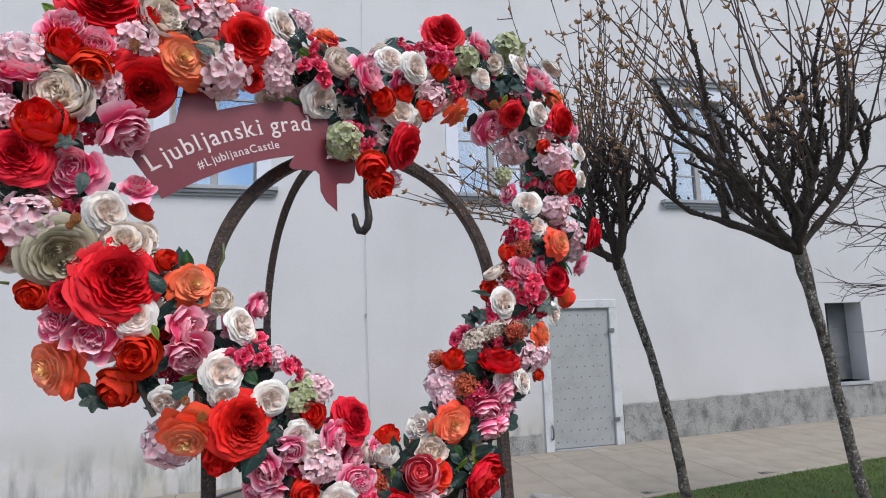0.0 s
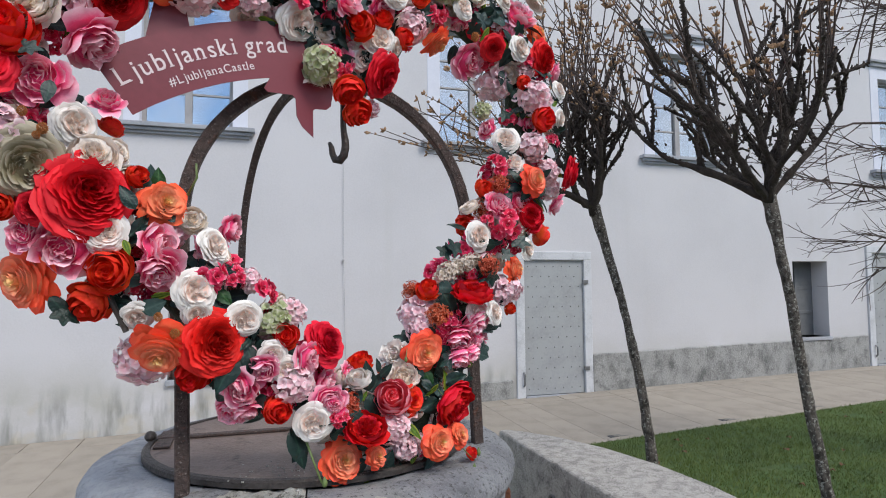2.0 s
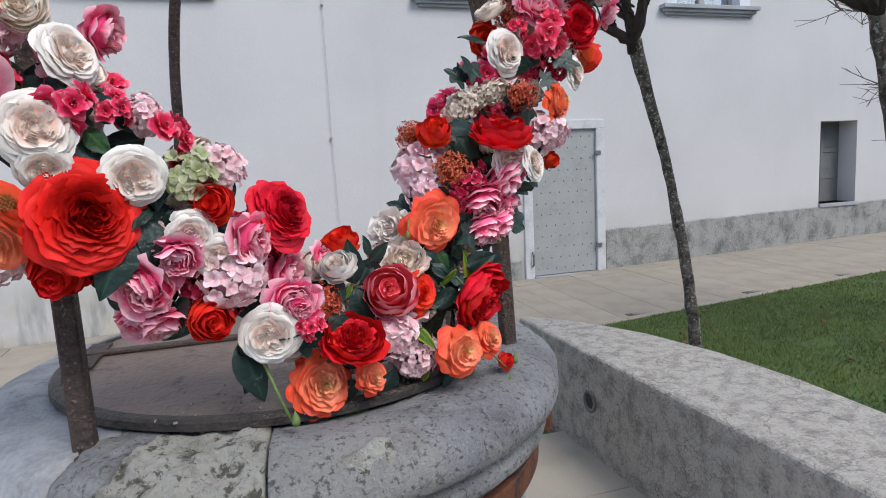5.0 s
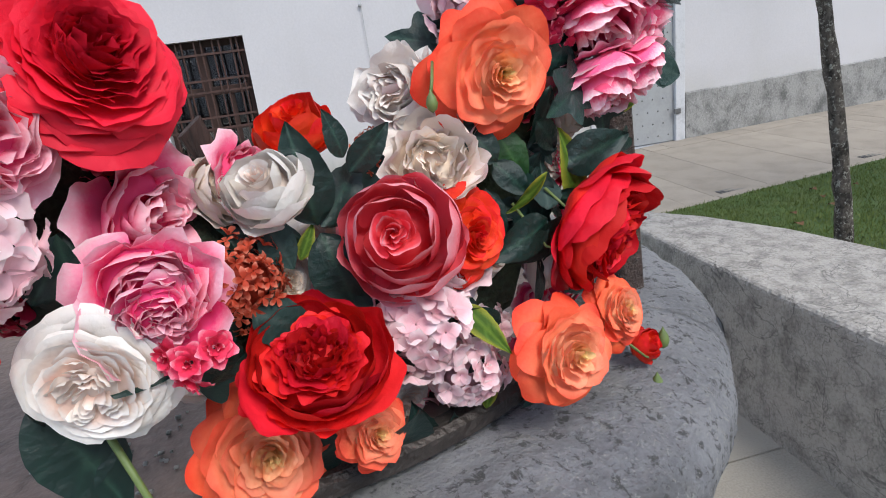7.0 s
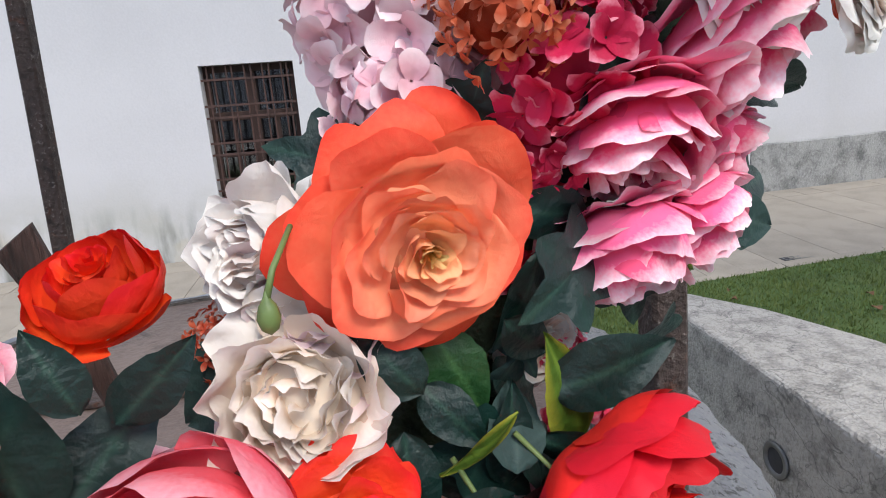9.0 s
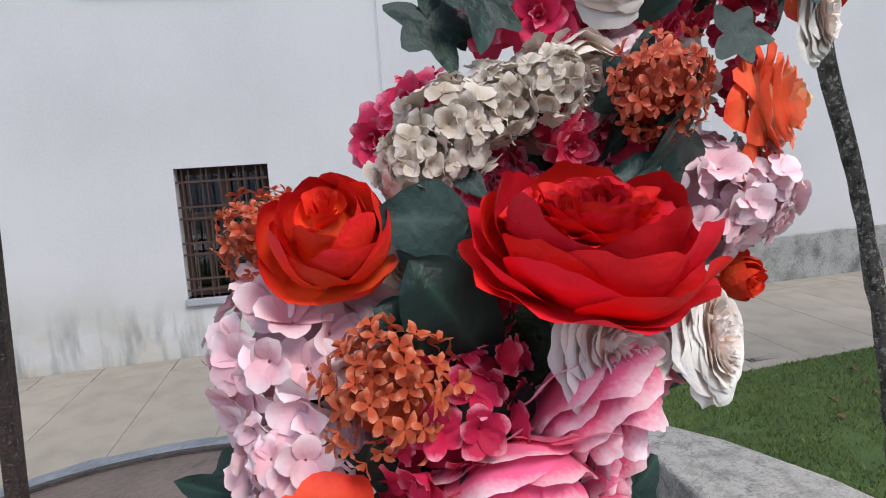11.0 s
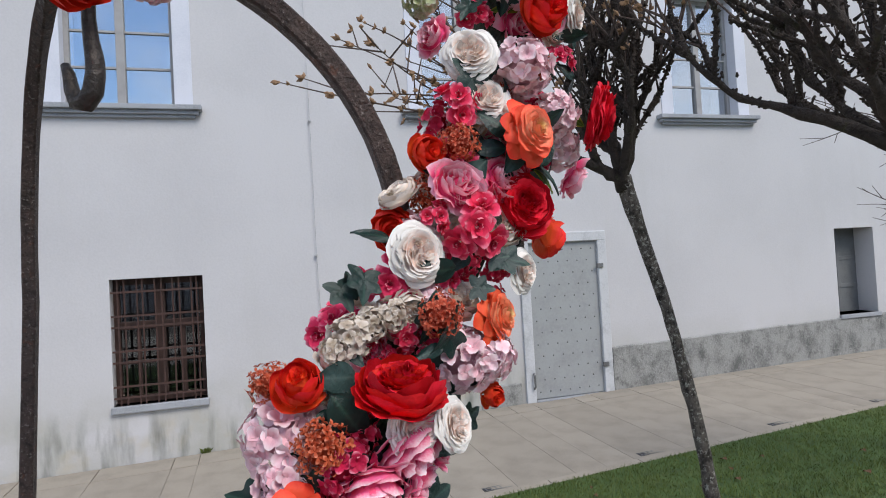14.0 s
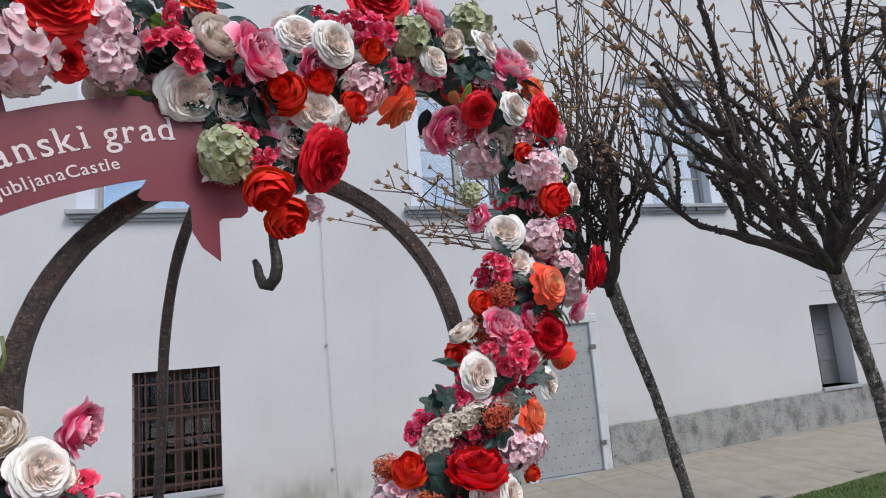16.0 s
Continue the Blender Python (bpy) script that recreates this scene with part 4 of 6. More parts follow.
LOW_SHOOTS = [(1.16, 4.0, 2.58), (1.37, 3.95, 2.52), (1.50, 4.0, 2.84), (1.64, 3.95, 2.99), (1.73, 4.1, 2.66), (1.52, 3.87, 2.70), (1.82, 3.95, 3.07), (1.41, 4.0, 2.76), (1.68, 4.0, 2.84), (1.87, 3.95, 2.80), (1.75, 4.0, 2.45), (1.6, 3.9, 2.5)]
pollard((3.12, 4.0, 0.03), (2.665, 4.0, 2.19), 3, 7, 70, 0.27, 0.70, 0.07, 0.95, [((2.19, 4.0, 2.41), LOW_SHOOTS)])
pollard((3.63, 3.1, 0.03), (3.205, 3.1, 2.165), 8, 11, 78, 0.72, 0.80, 0.0, 0.9)


def spreading_tree(base, seed):
    """A taller bare tree whose long fine boughs reach over the lawn."""
    rng = np.random.default_rng(seed)
    t = thing("tree", base, "tall bare tree with long fine drooping boughs over the lawn", "tree")
    part("trunk", knobbly([Vector(p) for p in ((0, 0, -0.05), (-0.03, 0, 1.0), (-0.02, 0.02, 2.0), (0.02, 0, 3.2), (0, 0, 5.0))], [0.16, 0.14, 0.13, 0.11, 0.05], rng, 14), BARK, t, "", True)
    tw = Geo()
    for k in range(30):
        zz = rng.uniform(2.0, 4.8)
        a = math.pi + rng.normal(0, 0.55)
        ln = rng.uniform(1.2, 2.35)
        s = Vector((0, 0, zz))
        e = s + Vector((math.cos(a) * ln, math.sin(a) * ln, rng.uniform(-0.5, 0.5)))
        pts = bent(s, e, 8, 0.09, rng)
        part("bough", Geo().tube(pts, [0.022, 0.018, 0.015, 0.012, 0.009, 0.007, 0.005, 0.004, 0.0025], 6), TWIG, t)
        for j in range(16):
            f = rng.uniform(0.3, 1.0)
            q = pts[min(7, int(f * 8))].lerp(pts[min(8, int(f * 8) + 1)], f * 8 % 1)
            d = ((e - s).normalized() + Vector(rng.normal(0, 0.45, 3))).normalized()
            l2 = rng.uniform(0.15, 0.6)
            p2 = bent(q, q + d * l2, 4, 0.08, rng)
            tw.tube(p2, [0.006, 0.005, 0.004, 0.003, 0.002], 4)
            for m in range(2):
                i = int(rng.integers(1, 4))
                d2 = (d + Vector(rng.normal(0, 0.7, 3))).normalized()
                tw.tube([p2[i], p2[i] + d2 * rng.uniform(0.05, 0.18)], [0.003, 0.0018], 4)
    tagged(part("twig_growth", tw, TWIG, t, "fine bare twigs"), kind="stuff")


spreading_tree((6.9, 3.9, 0.03), 12)

# ---- heart of cloth flowers ----


def petal_material(name, centre, middle, outer, tip=None, tip_from=0.55, rough=0.5, through=0.13, rim=False, spec=0.2):
    """Dyed cloth: colour runs from the heart of the flower outwards and from a petal's base to its tip."""
    m = bpy.data.materials.new(name)
    m.use_nodes = True
    n, l = m.node_tree.nodes, m.node_tree.links
    p = n["Principled BSDF"]
    p.inputs["Roughness"].default_value, p.inputs["Specular IOR Level"].default_value = rough, spec
    att, sep, ramp = n.new("ShaderNodeAttribute"), n.new("ShaderNodeSeparateColor"), n.new("ShaderNodeValToRGB")
    att.attribute_name = "shade"
    l.new(att.outputs["Color"], sep.inputs[0])
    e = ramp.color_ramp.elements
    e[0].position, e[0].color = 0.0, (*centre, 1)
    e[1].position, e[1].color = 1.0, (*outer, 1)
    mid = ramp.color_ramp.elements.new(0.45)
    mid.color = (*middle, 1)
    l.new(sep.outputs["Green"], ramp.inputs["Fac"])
    col = ramp.outputs["Color"]
    tc, nz = n.new("ShaderNodeTexCoord"), n.new("ShaderNodeTexNoise")
    nz.inputs["Scale"].default_value, nz.inputs["Detail"].default_value = 38.0, 5.0
    l.new(tc.outputs["Object"], nz.inputs["Vector"])
    if tip:
        rg, mx, ad = n.new("ShaderNodeMapRange"), n.new("ShaderNodeMix"), n.new("ShaderNodeMath")
        ad.operation = "MULTIPLY_ADD"
        ad.inputs[1].default_value = 0.22
        l.new(nz.outputs["Fac"], ad.inputs[0])
        l.new(sep.outputs["Red"], ad.inputs[2])
        rg.inputs["From Min"].default_value, rg.inputs["From Max"].default_value = tip_from + 0.11, 1.13
        l.new(ad.outputs[0], rg.inputs["Value"])
        mx.data_type = "RGBA"
        mx.inputs["B"].default_value = (*tip, 1)
        fac = rg.outputs["Result"]
        if rim:
            by = n.new("ShaderNodeMath")
            by.operation = "MULTIPLY"
            l.new(fac, by.inputs[0])
            l.new(sep.outputs["Green"], by.inputs[1])
            fac = by.outputs[0]
        l.new(fac, mx.inputs["Factor"])
        l.new(col, mx.inputs["A"])
        col = mx.outputs["Result"]
    hsv, info = n.new("ShaderNodeHueSaturation"), n.new("ShaderNodeObjectInfo")
    val = n.new("ShaderNodeMath")
    val.operation = "MULTIPLY_ADD"
    val.inputs[1].default_value, val.inputs[2].default_value = 0.34, 0.83
    l.new(sep.outputs["Blue"], val.inputs[0])
    l.new(val.outputs[0], hsv.inputs["Value"])
    hue = n.new("ShaderNodeMath")
    hue.operation = "MULTIPLY_ADD"
    hue.inputs[1].default_value, hue.inputs[2].default_value = 0.008, 0.496
    l.new(info.outputs["Random"], hue.inputs[0])
    l.new(hue.outputs[0], hsv.inputs["Hue"])
    l.new(col, hsv.inputs["Color"])
    l.new(hsv.outputs["Color"], p.inputs["Base Color"])
    weave, bump = n.new("ShaderNodeTexNoise"), n.new("ShaderNodeBump")
    weave.inputs["Scale"].default_value, weave.inputs["Detail"].default_value = 260.0, 3.0
    l.new(tc.outputs["Object"], weave.inputs["Vector"])
    bump.inputs["Strength"].default_value, bump.inputs["Distance"].default_value = 0.25, 0.002
    l.new(weave.outputs["Fac"], bump.inputs["Height"])
    crease, fold = n.new("ShaderNodeTexNoise"), n.new("ShaderNodeBump")
    crease.inputs["Scale"].default_value, crease.inputs["Detail"].default_value, crease.inputs["Distortion"].default_value = 7.0, 3.0, 0.3
    l.new(tc.outputs["Object"], crease.inputs["Vector"])
    fold.inputs["Strength"].default_value, fold.inputs["Distance"].default_value = 0.16, 0.02
    l.new(crease.outputs["Fac"], fold.inputs["Height"])
    l.new(fold.outputs["Normal"], bump.inputs["Normal"])
    l.new(bump.outputs["Normal"], p.inputs["Normal"])
    tr, mix = n.new("ShaderNodeBsdfTranslucent"), n.new("ShaderNodeMixShader")
    l.new(hsv.outputs["Color"], tr.inputs["Color"])
    mix.inputs["Fac"].default_value = through
    l.new(p.outputs[0], mix.inputs[1])
    l.new(tr.outputs[0], mix.inputs[2])
    l.new(mix.outputs[0], n["Material Output"].inputs["Surface"])
    return m


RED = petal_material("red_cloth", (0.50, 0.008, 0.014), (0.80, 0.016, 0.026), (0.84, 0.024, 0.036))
ORANGE = petal_material("orange_cloth", (0.99, 0.76, 0.34), (0.99, 0.48, 0.28), (0.99, 0.22, 0.09), (0.97, 0.06, 0.028), 0.42, through=0.13, rim=True)
VERMILION = petal_material("vermilion_cloth", (0.74, 0.03, 0.012), (0.93, 0.085, 0.022), (0.94, 0.12, 0.025), (0.86, 0.024, 0.022), 0.40)
PINK = petal_material("pink_cloth", (0.88, 0.07, 0.20), (0.96, 0.15, 0.33), (0.97, 0.24, 0.42), (0.98, 0.78, 0.83), 0.76)
HOT_PINK = petal_material("hot_pink_cloth", (0.82, 0.045, 0.17), (0.92, 0.085, 0.26), (0.94, 0.15, 0.33), (0.97, 0.68, 0.75), 0.52)
ROSE_PINK = petal_material("pale_pink_cloth", (0.80, 0.46, 0.52), (0.90, 0.62, 0.67), (0.92, 0.68, 0.72), (0.94, 0.82, 0.84), 0.45)
CREAM = petal_material("cream_cloth", (0.84, 0.62, 0.42), (0.92, 0.81, 0.68), (0.94, 0.87, 0.79), (0.94, 0.88, 0.83), 0.4)
BEIGE = petal_material("faded_beige_cloth", (0.28, 0.24, 0.14), (0.38, 0.33, 0.22), (0.44, 0.39, 0.28), (0.52, 0.47, 0.37), 0.5)
SAND = petal_material("sand_cloth", (0.46, 0.37, 0.28), (0.68, 0.59, 0.50), (0.74, 0.66, 0.58), (0.78, 0.71, 0.64), 0.4)
WHITE = petal_material("ivory_cloth", (0.84, 0.60, 0.50), (0.87, 0.79, 0.72), (0.88, 0.85, 0.80), (0.88, 0.86, 0.83), 0.5)
CRIMSON = petal_material("raspberry_cloth", (0.52, 0.016, 0.06), (0.80, 0.035, 0.11), (0.82, 0.05, 0.14), (0.92, 0.38, 0.48), 0.72)
CORAL = petal_material("coral_cloth", (0.88, 0.07, 0.09), (0.92, 0.11, 0.15), (0.94, 0.15, 0.20), (0.96, 0.45, 0.52), 0.72)
RUSSET = petal_material("russet_cloth", (0.40, 0.05, 0.02), (0.58, 0.11, 0.05), (0.64, 0.14, 0.07), (0.72, 0.27, 0.17), 0.5)
PALE_GREEN = petal_material("pale_green_cloth", (0.36, 0.40, 0.19), (0.46, 0.50, 0.28), (0.52, 0.54, 0.36), (0.58, 0.55, 0.46), 0.5)
LEAF = petal_material("dark_teal_leaf_cloth", (0.006, 0.026, 0.022), (0.008, 0.034, 0.027), (0.024, 0.07, 0.05), None, 0.6, 0.36, 0.05, spec=0.5)
GREY_LEAF = petal_material("grey_green_leaf_cloth", (0.03, 0.060, 0.055), (0.04, 0.075, 0.068), (0.06, 0.10, 0.09), None, 0.6, 0.5, 0.10)
FRESH_LEAF = petal_material("fresh_green_leaf_cloth", (0.08, 0.16, 0.02), (0.12, 0.23, 0.03), (0.18, 0.30, 0.04), (0.40, 0.42, 0.05), 0.5, 0.5, 0.2)
GREEN_LEAF = petal_material("mid_green_leaf_cloth", (0.018, 0.075, 0.02), (0.025, 0.095, 0.026), (0.06, 0.16, 0.05), None, 0.6, 0.40, 0.10, spec=0.45)
STEM = material("green_plastic_stem", (0.14, 0.20, 0.06), (0.08, 0.12, 0.04), 30, 0.5, 0, 0.1)
FOAM = material("dark_moss_filling", (0.035, 0.05, 0.028), (0.014, 0.02, 0.013), 40, 1.0, 0, 0.8, 120)
BERRY = material("orange_berry", (0.62, 0.22, 0.05), (0.42, 0.12, 0.03), 90, 0.6, 0, 0.8, 260)


def petal(th, r0, z0, length, width, phi0, bend, curl, cup, ruffle, rng, layer, nu=5, nv=5, pointed=0.0, wrap=0.55, drop=0.40):
    """One petal: starts at radius r0 and height z0, leans phi0 degrees from the flower's axis and bends on its way out."""
    r, z = r0, z0
    verts, shades = [], []
    p1, p2, p3, p4 = rng.uniform(0, 6.28, 4)
    k1, k2, k3 = rng.uniform(1.2, 2.4), rng.uniform(3.0, 5.0), rng.uniform(7.0, 9.5) * (1.12 if nu > 9 else 1.0)
    tint = rng.random()
    skew, lean = rng.uniform(-0.14, 0.14), rng.uniform(-0.14, 0.14)
    wave = rng.uniform(0.3, 1.0) * ruffle
    spine = [(r, z, radians(phi0))]
    steps = 3 * nv
    for j in range(1, steps + 1):
        t = j / steps
        ph = radians(phi0 + bend * t + 0.8 * curl * t ** 2.6)
        r += math.sin(ph) * length / steps
        z += math.cos(ph) * length / steps
        spine.append((r, z, ph))
    for j in range(nv + 1):
        t = math.sin(math.pi / 2 * j / nv) ** 0.9 * 0.35 + 0.65 * j / nv
        w = width * (0.34 + 0.66 * math.sin(math.pi / 2 * min(1.0, 1.15 * t)) ** 0.9)
        if pointed:
            w *= 1 - pointed * 0.85 * max(0.0, (t - 0.35) / 0.65) ** 1.6
        tau = max(0.0, (t - 0.45) / 0.55)
        for i in range(nu + 1):
            s0 = 2 * i / nu - 1
            # the square of the grid is rounded into a petal's outline
            s = s0 * math.sqrt(1 - 0.55 * tau * tau)
            round_t = t if tau == 0 else 0.45 + 0.55 * tau * math.sqrt(1 - (0.25 + 0.6 * drop) * s0 * s0)
            te = min(1.0, round_t * (1 + tau * (lean * s * 0.4 + 0.04 * math.sin(k1 * 2 * s + p1) + 0.02 * math.sin(k2 * s + p2) - 0.014 * math.sin(k3 * s + p4)) - 0.05 * tau))
            at = max(0.0, min(steps - 1e-6, te * steps))
            lo, fr = int(at), at - int(at)
            rr, zz, ph = (p + (q - p) * fr for p, q in zip(spine[lo], spine[lo + 1]))
            ang = th + skew * t + wrap * s * w / max(rr, 0.6 * w, 0.02)
            side = (1 - wrap) * s * w
            rim = t * t
            edge = rim * (wave * math.sin(k1 * s + p2) + 0.7 * ruffle * math.sin(k2 * s + p3) * abs(s) + (0.34 * rim + 0.22 * t) * ruffle * math.sin(k3 * s + p1 + 0.8 * t)) - (cup + 0.30 * (1 - wrap)) * s * s * w * (1 - 0.75 * rim)
            rr2 = rr + edge * math.cos(ph)
            verts.append((rr2 * math.cos(ang) - side * math.sin(ang), rr2 * math.sin(ang) + side * math.cos(ang), zz - edge * math.sin(ph)))
            shades.append((te, layer, tint))
    faces = [(j * (nu + 1) + i, j * (nu + 1) + i + 1, (j + 1) * (nu + 1) + i + 1, (j + 1) * (nu + 1) + i) for j in range(nv) for i in range(nu)]
    return verts, faces, shades


def rings(layers, rng, fine, jitter=0.12, ruffle=0.02, cup=0.0, pointed=0.0, wraps=(0.95, 0.35), drop=0.40, uneven=0.08):
    """Petals in rings from the heart outwards: (count, r0, z0, length, width, phi0, bend, curl)."""
    out = []
    n = len(layers)
    for k, (count, r0, z0, ln, w, ph, be, cu) in enumerate(layers):
        a = rng.uniform(0, 6.28)
        f = k / max(1, n - 1)
        for i in range(count):
            out.append(petal(a + 6.2832 * (i + rng.uniform(-jitter, jitter)) / count, r0, z0 + rng.uniform(-0.01, 0.01), ln * rng.uniform(1 - uneven, 1 + uneven), w * rng.uniform(0.88, 1.12),
                             ph + rng.uniform(-6, 6), be + rng.uniform(-8, 8), cu * rng.uniform(0.6, 1.3), cup, ruffle, rng, f, fine, fine, pointed, wraps[0] + (wraps[1] - wraps[0]) * f, drop))
    return out


def crumple(pieces, amount, rng, scale=5.0):
    """Bends a whole flower softly out of true."""
    off = Vector(rng.uniform(0, 50, 3))
    return [([tuple(Vector(p) + noise.noise_vector(Vector(p) * scale + off) * amount) for p in v], f, c) for v, f, c in pieces]


def leafed(th, base, rim, bulge, half, roll, ruffle, rng, layer, fine, serrate=0.0, notch=0.03, drop=0.30, spiral=0.02):
    """One overlapping petal: rises from its base along a bowed line to its rim, wraps the flower's axis and rolls its lip outwards."""
    (r0, z0), (r1, z1), (rc, zc) = base, rim, bulge
    nu, nv = (fine + 6 if serrate and fine > 8 else fine), max(4, int(fine * 0.8))
    p1, p2, p3, p4 = rng.uniform(0, 6.28, 4)
    k1, k2, k3 = rng.uniform(1.0, 2.0), rng.uniform(2.8, 4.4), rng.uniform(6.0, 9.0)
    tint, lean = rng.random(), rng.uniform(-0.10, 0.10)
    half = radians(half)
    verts, shades = [], []
    for j in range(nv + 1):
        t = (j / nv) ** 0.85
        for i in range(nu + 1):
            q = 2 * i / nu - 1
            wide = math.sin(math.pi / 2 * min(1.0, 0.30 + 0.95 * t)) * (1 - 0.10 * t ** 4)
            lip = 1 - drop * abs(q) ** 2.6 - notch * math.exp(-(q / 0.22) ** 2) + 0.035 * math.sin(k2 * q + p1) + lean * q
            if serrate:
                lip += serrate * (abs(math.sin(9.5 * q + p2)) - 0.5)
            te = t * (1 + (lip - 1) * t)
            u = 1 - te
            r = u * u * r0 + 2 * u * te * rc + te * te * r1
            z = u * u * z0 + 2 * u * te * zc + te * te * z1
            # direction across the petal at this height, and the turned-out lip
            dr, dz = 2 * u * (rc - r0) + 2 * te * (r1 - rc), 2 * u * (zc - z0) + 2 * te * (z1 - zc)
            n = math.hypot(dr, dz) + 1e-6
            nr, nz = dz / n, -dr / n
            edge = max(0.0, (te - 0.62) / 0.38) ** 2
            push = roll * edge + ruffle * te * te * (math.sin(k1 * q * 2 + p2) + 0.9 * math.sin(k3 * q + p3) * te * te) + 0.006 * math.sin(k2 * q + p4) * te
            r, z = r + nr * push, z + nz * push - 0.55 * abs(roll) * edge * (1 if roll > 0 else 0)
            r = max(0.004, r + spiral * q * te)
            a = th + q * half * wide * (1.0 if r1 < 0.3 else 1.0 + 0.12 * (1 - te))
            verts.append((r * math.cos(a), r * math.sin(a), z))
            shades.append((te, layer, tint))
    m = nu + 1
    return verts, [(j * m + i, j * m + i + 1, (j + 1) * m + i + 1, (j + 1) * m + i) for j in range(nv) for i in range(nu)], shades


def whorl(rows, rng, fine, ruffle, serrate=0.0, uneven=0.06, notch=0.03, drop=0.30, spiral=0.02):
    """Rings of petals: (count, base, rim, bulge, half angle, lip)."""
    out, turn = [], rng.uniform(0, 6.28)
    for k, (count, base, rim, bulge, half, roll) in enumerate(rows):
        turn += 3.1416 / count + rng.uniform(-0.25, 0.25)
        f = k / max(1, len(rows) - 1)
        for i in range(count):
            e = rng.uniform(1 - uneven, 1 + uneven)
            lift = rng.uniform(-uneven, uneven) * 0.22
            out.append(leafed(turn + 6.2832 * (i + rng.uniform(-0.10, 0.10)) / count, base, (rim[0] * e, rim[1] + lift), (bulge[0] * e, bulge[1] + lift * 0.5), half * rng.uniform(0.9, 1.1),
                              roll * rng.uniform(0.5, 1.4), ruffle * (0.5 + 0.6 * f), rng, f, fine, serrate, notch * rng.uniform(0, 1.6), drop, spiral))
    return out


def folded_heart(count, reach, height, rng, fine, ruffle, layer=0.3):
    """Small upright folded petals that fill the middle of a full flower."""
    out = []
    for k in range(count):
        f = (k + 0.5) / count
        r1 = reach * math.sqrt(f)
        z1 = height * rng.uniform(0.88, 1.05)
        out.append(leafed(k * 2.39996 + rng.uniform(-0.3, 0.3), (0.02 + 0.45 * r1, -0.05), (r1, z1), (r1 * 1.1 + 0.01, z1 * 0.4), min(95.0, 24 + 5.0 / (r1 + 0.02)), 0.012, ruffle, rng, layer * f, max(4, fine - 2), 0.0, 0.05, 0.22, 0.03))
    return out


def packed(radii, counts, crown, lean, lips, depth=0.15, cover=235.0):
    """Rows for petals packed close on a dome: each ring stands a little out of the one within."""
    rows = []
    for r1, count in zip(radii, counts):
        f = r1 / 0.5
        z1 = crown * (1 - f ** 2.4) + 0.02
        dr, dz = (0.035 + lean * 0.30 * r1), depth * (1 - 0.75 * f)
        rows.append((count, (max(0.004, r1 - dr), z1 - dz), (r1, z1), (max(0.01, r1 - (0.20 if f < 0.75 else 0.45) * dr), z1 - (0.70 if f < 0.75 else 0.15) * dz), min(115.0, cover / count), lips * (0.25 + f)))
    return rows


def dome(top, wide, drop, tone):
    """The closed heart under the petals, so that no gap looks through."""
    verts = [(0.0, 0.0, top)] + [(wide * math.sin(1.45 * i / 4) * math.cos(0.5236 * k), wide * math.sin(1.45 * i / 4) * math.sin(0.5236 * k), top - drop * (1 - math.cos(1.45 * i / 4))) for i in range(1, 5) for k in range(12)]
    faces = [(0, 1 + k, 1 + (k + 1) % 12) for k in range(12)] + [(1 + 12 * i + k, 13 + 12 * i + k, 13 + 12 * i + (k + 1) % 12, 1 + 12 * i + (k + 1) % 12) for i in range(3) for k in range(12)]
    return [(verts, faces, [(0.3, tone, 0.3)] * len(verts))]


def rose(rng, fine):
    """A full-blown rose: tight spiral heart, then ever wider overlapping petals with rolled lips."""
    rows = packed((0.014, 0.032, 0.056, 0.086, 0.122, 0.164, 0.212, 0.268, 0.328), (2, 2, 3, 3, 4, 4, 5, 5, 5), 0.29, 0.85, 0.038, 0.19, 235.0)
    rows += [(5, (0.10, 0.00), (0.392, 0.160), (0.30, 0.01), 46, 0.060), (6, (0.10, -0.04), (0.452, 0.070), (0.33, 0.00), 38, 0.065), (6, (0.10, -0.08), (0.505, -0.030), (0.33, -0.03), 36, 0.055)]
    return crumple(dome(0.10, 0.30, 0.16, 0.6) + whorl(rows, rng, fine, 0.014, 0.0, 0.11, 0.0, 0.42, 0.030), 0.024, rng, 5.0)


def bowl(rng, fine, ruffle, serrate, uneven):
    """Broad outer petals that hold a flower like a bowl."""
    rows = [(5, (0.06, -0.10), (0.360, 0.285), (0.45, -0.01), 50, 0.008), (6, (0.06, -0.13), (0.425, 0.235), (0.51, -0.05), 46, 0.014), (6, (0.05, -0.15), (0.475, 0.150), (0.52, -0.10), 45, 0.024), (5, (0.05, -0.16), (0.505, 0.030), (0.45, -0.13), 47, 0.034)]
    return whorl(rows, rng, fine, ruffle, serrate, uneven, 0.04, 0.26, 0.026)


def cabbage(rng, fine):
    """A full head of many frilled petals, ring upon ring."""
    rows = packed((0.15, 0.185, 0.22, 0.255, 0.29, 0.325, 0.36, 0.395, 0.43, 0.465, 0.50), (6, 7, 7, 8, 8, 8, 8, 8, 8, 8, 8), 0.27, 0.9, 0.020, 0.15, 270.0)
    return crumple(dome(0.13, 0.42, 0.20, 0.5) + folded_heart(24, 0.15, 0.28, rng, fine, 0.024) + whorl(rows, rng, fine, 0.018, 0.012, 0.09, 0.05, 0.28, 0.022), 0.030, rng, 5.5)


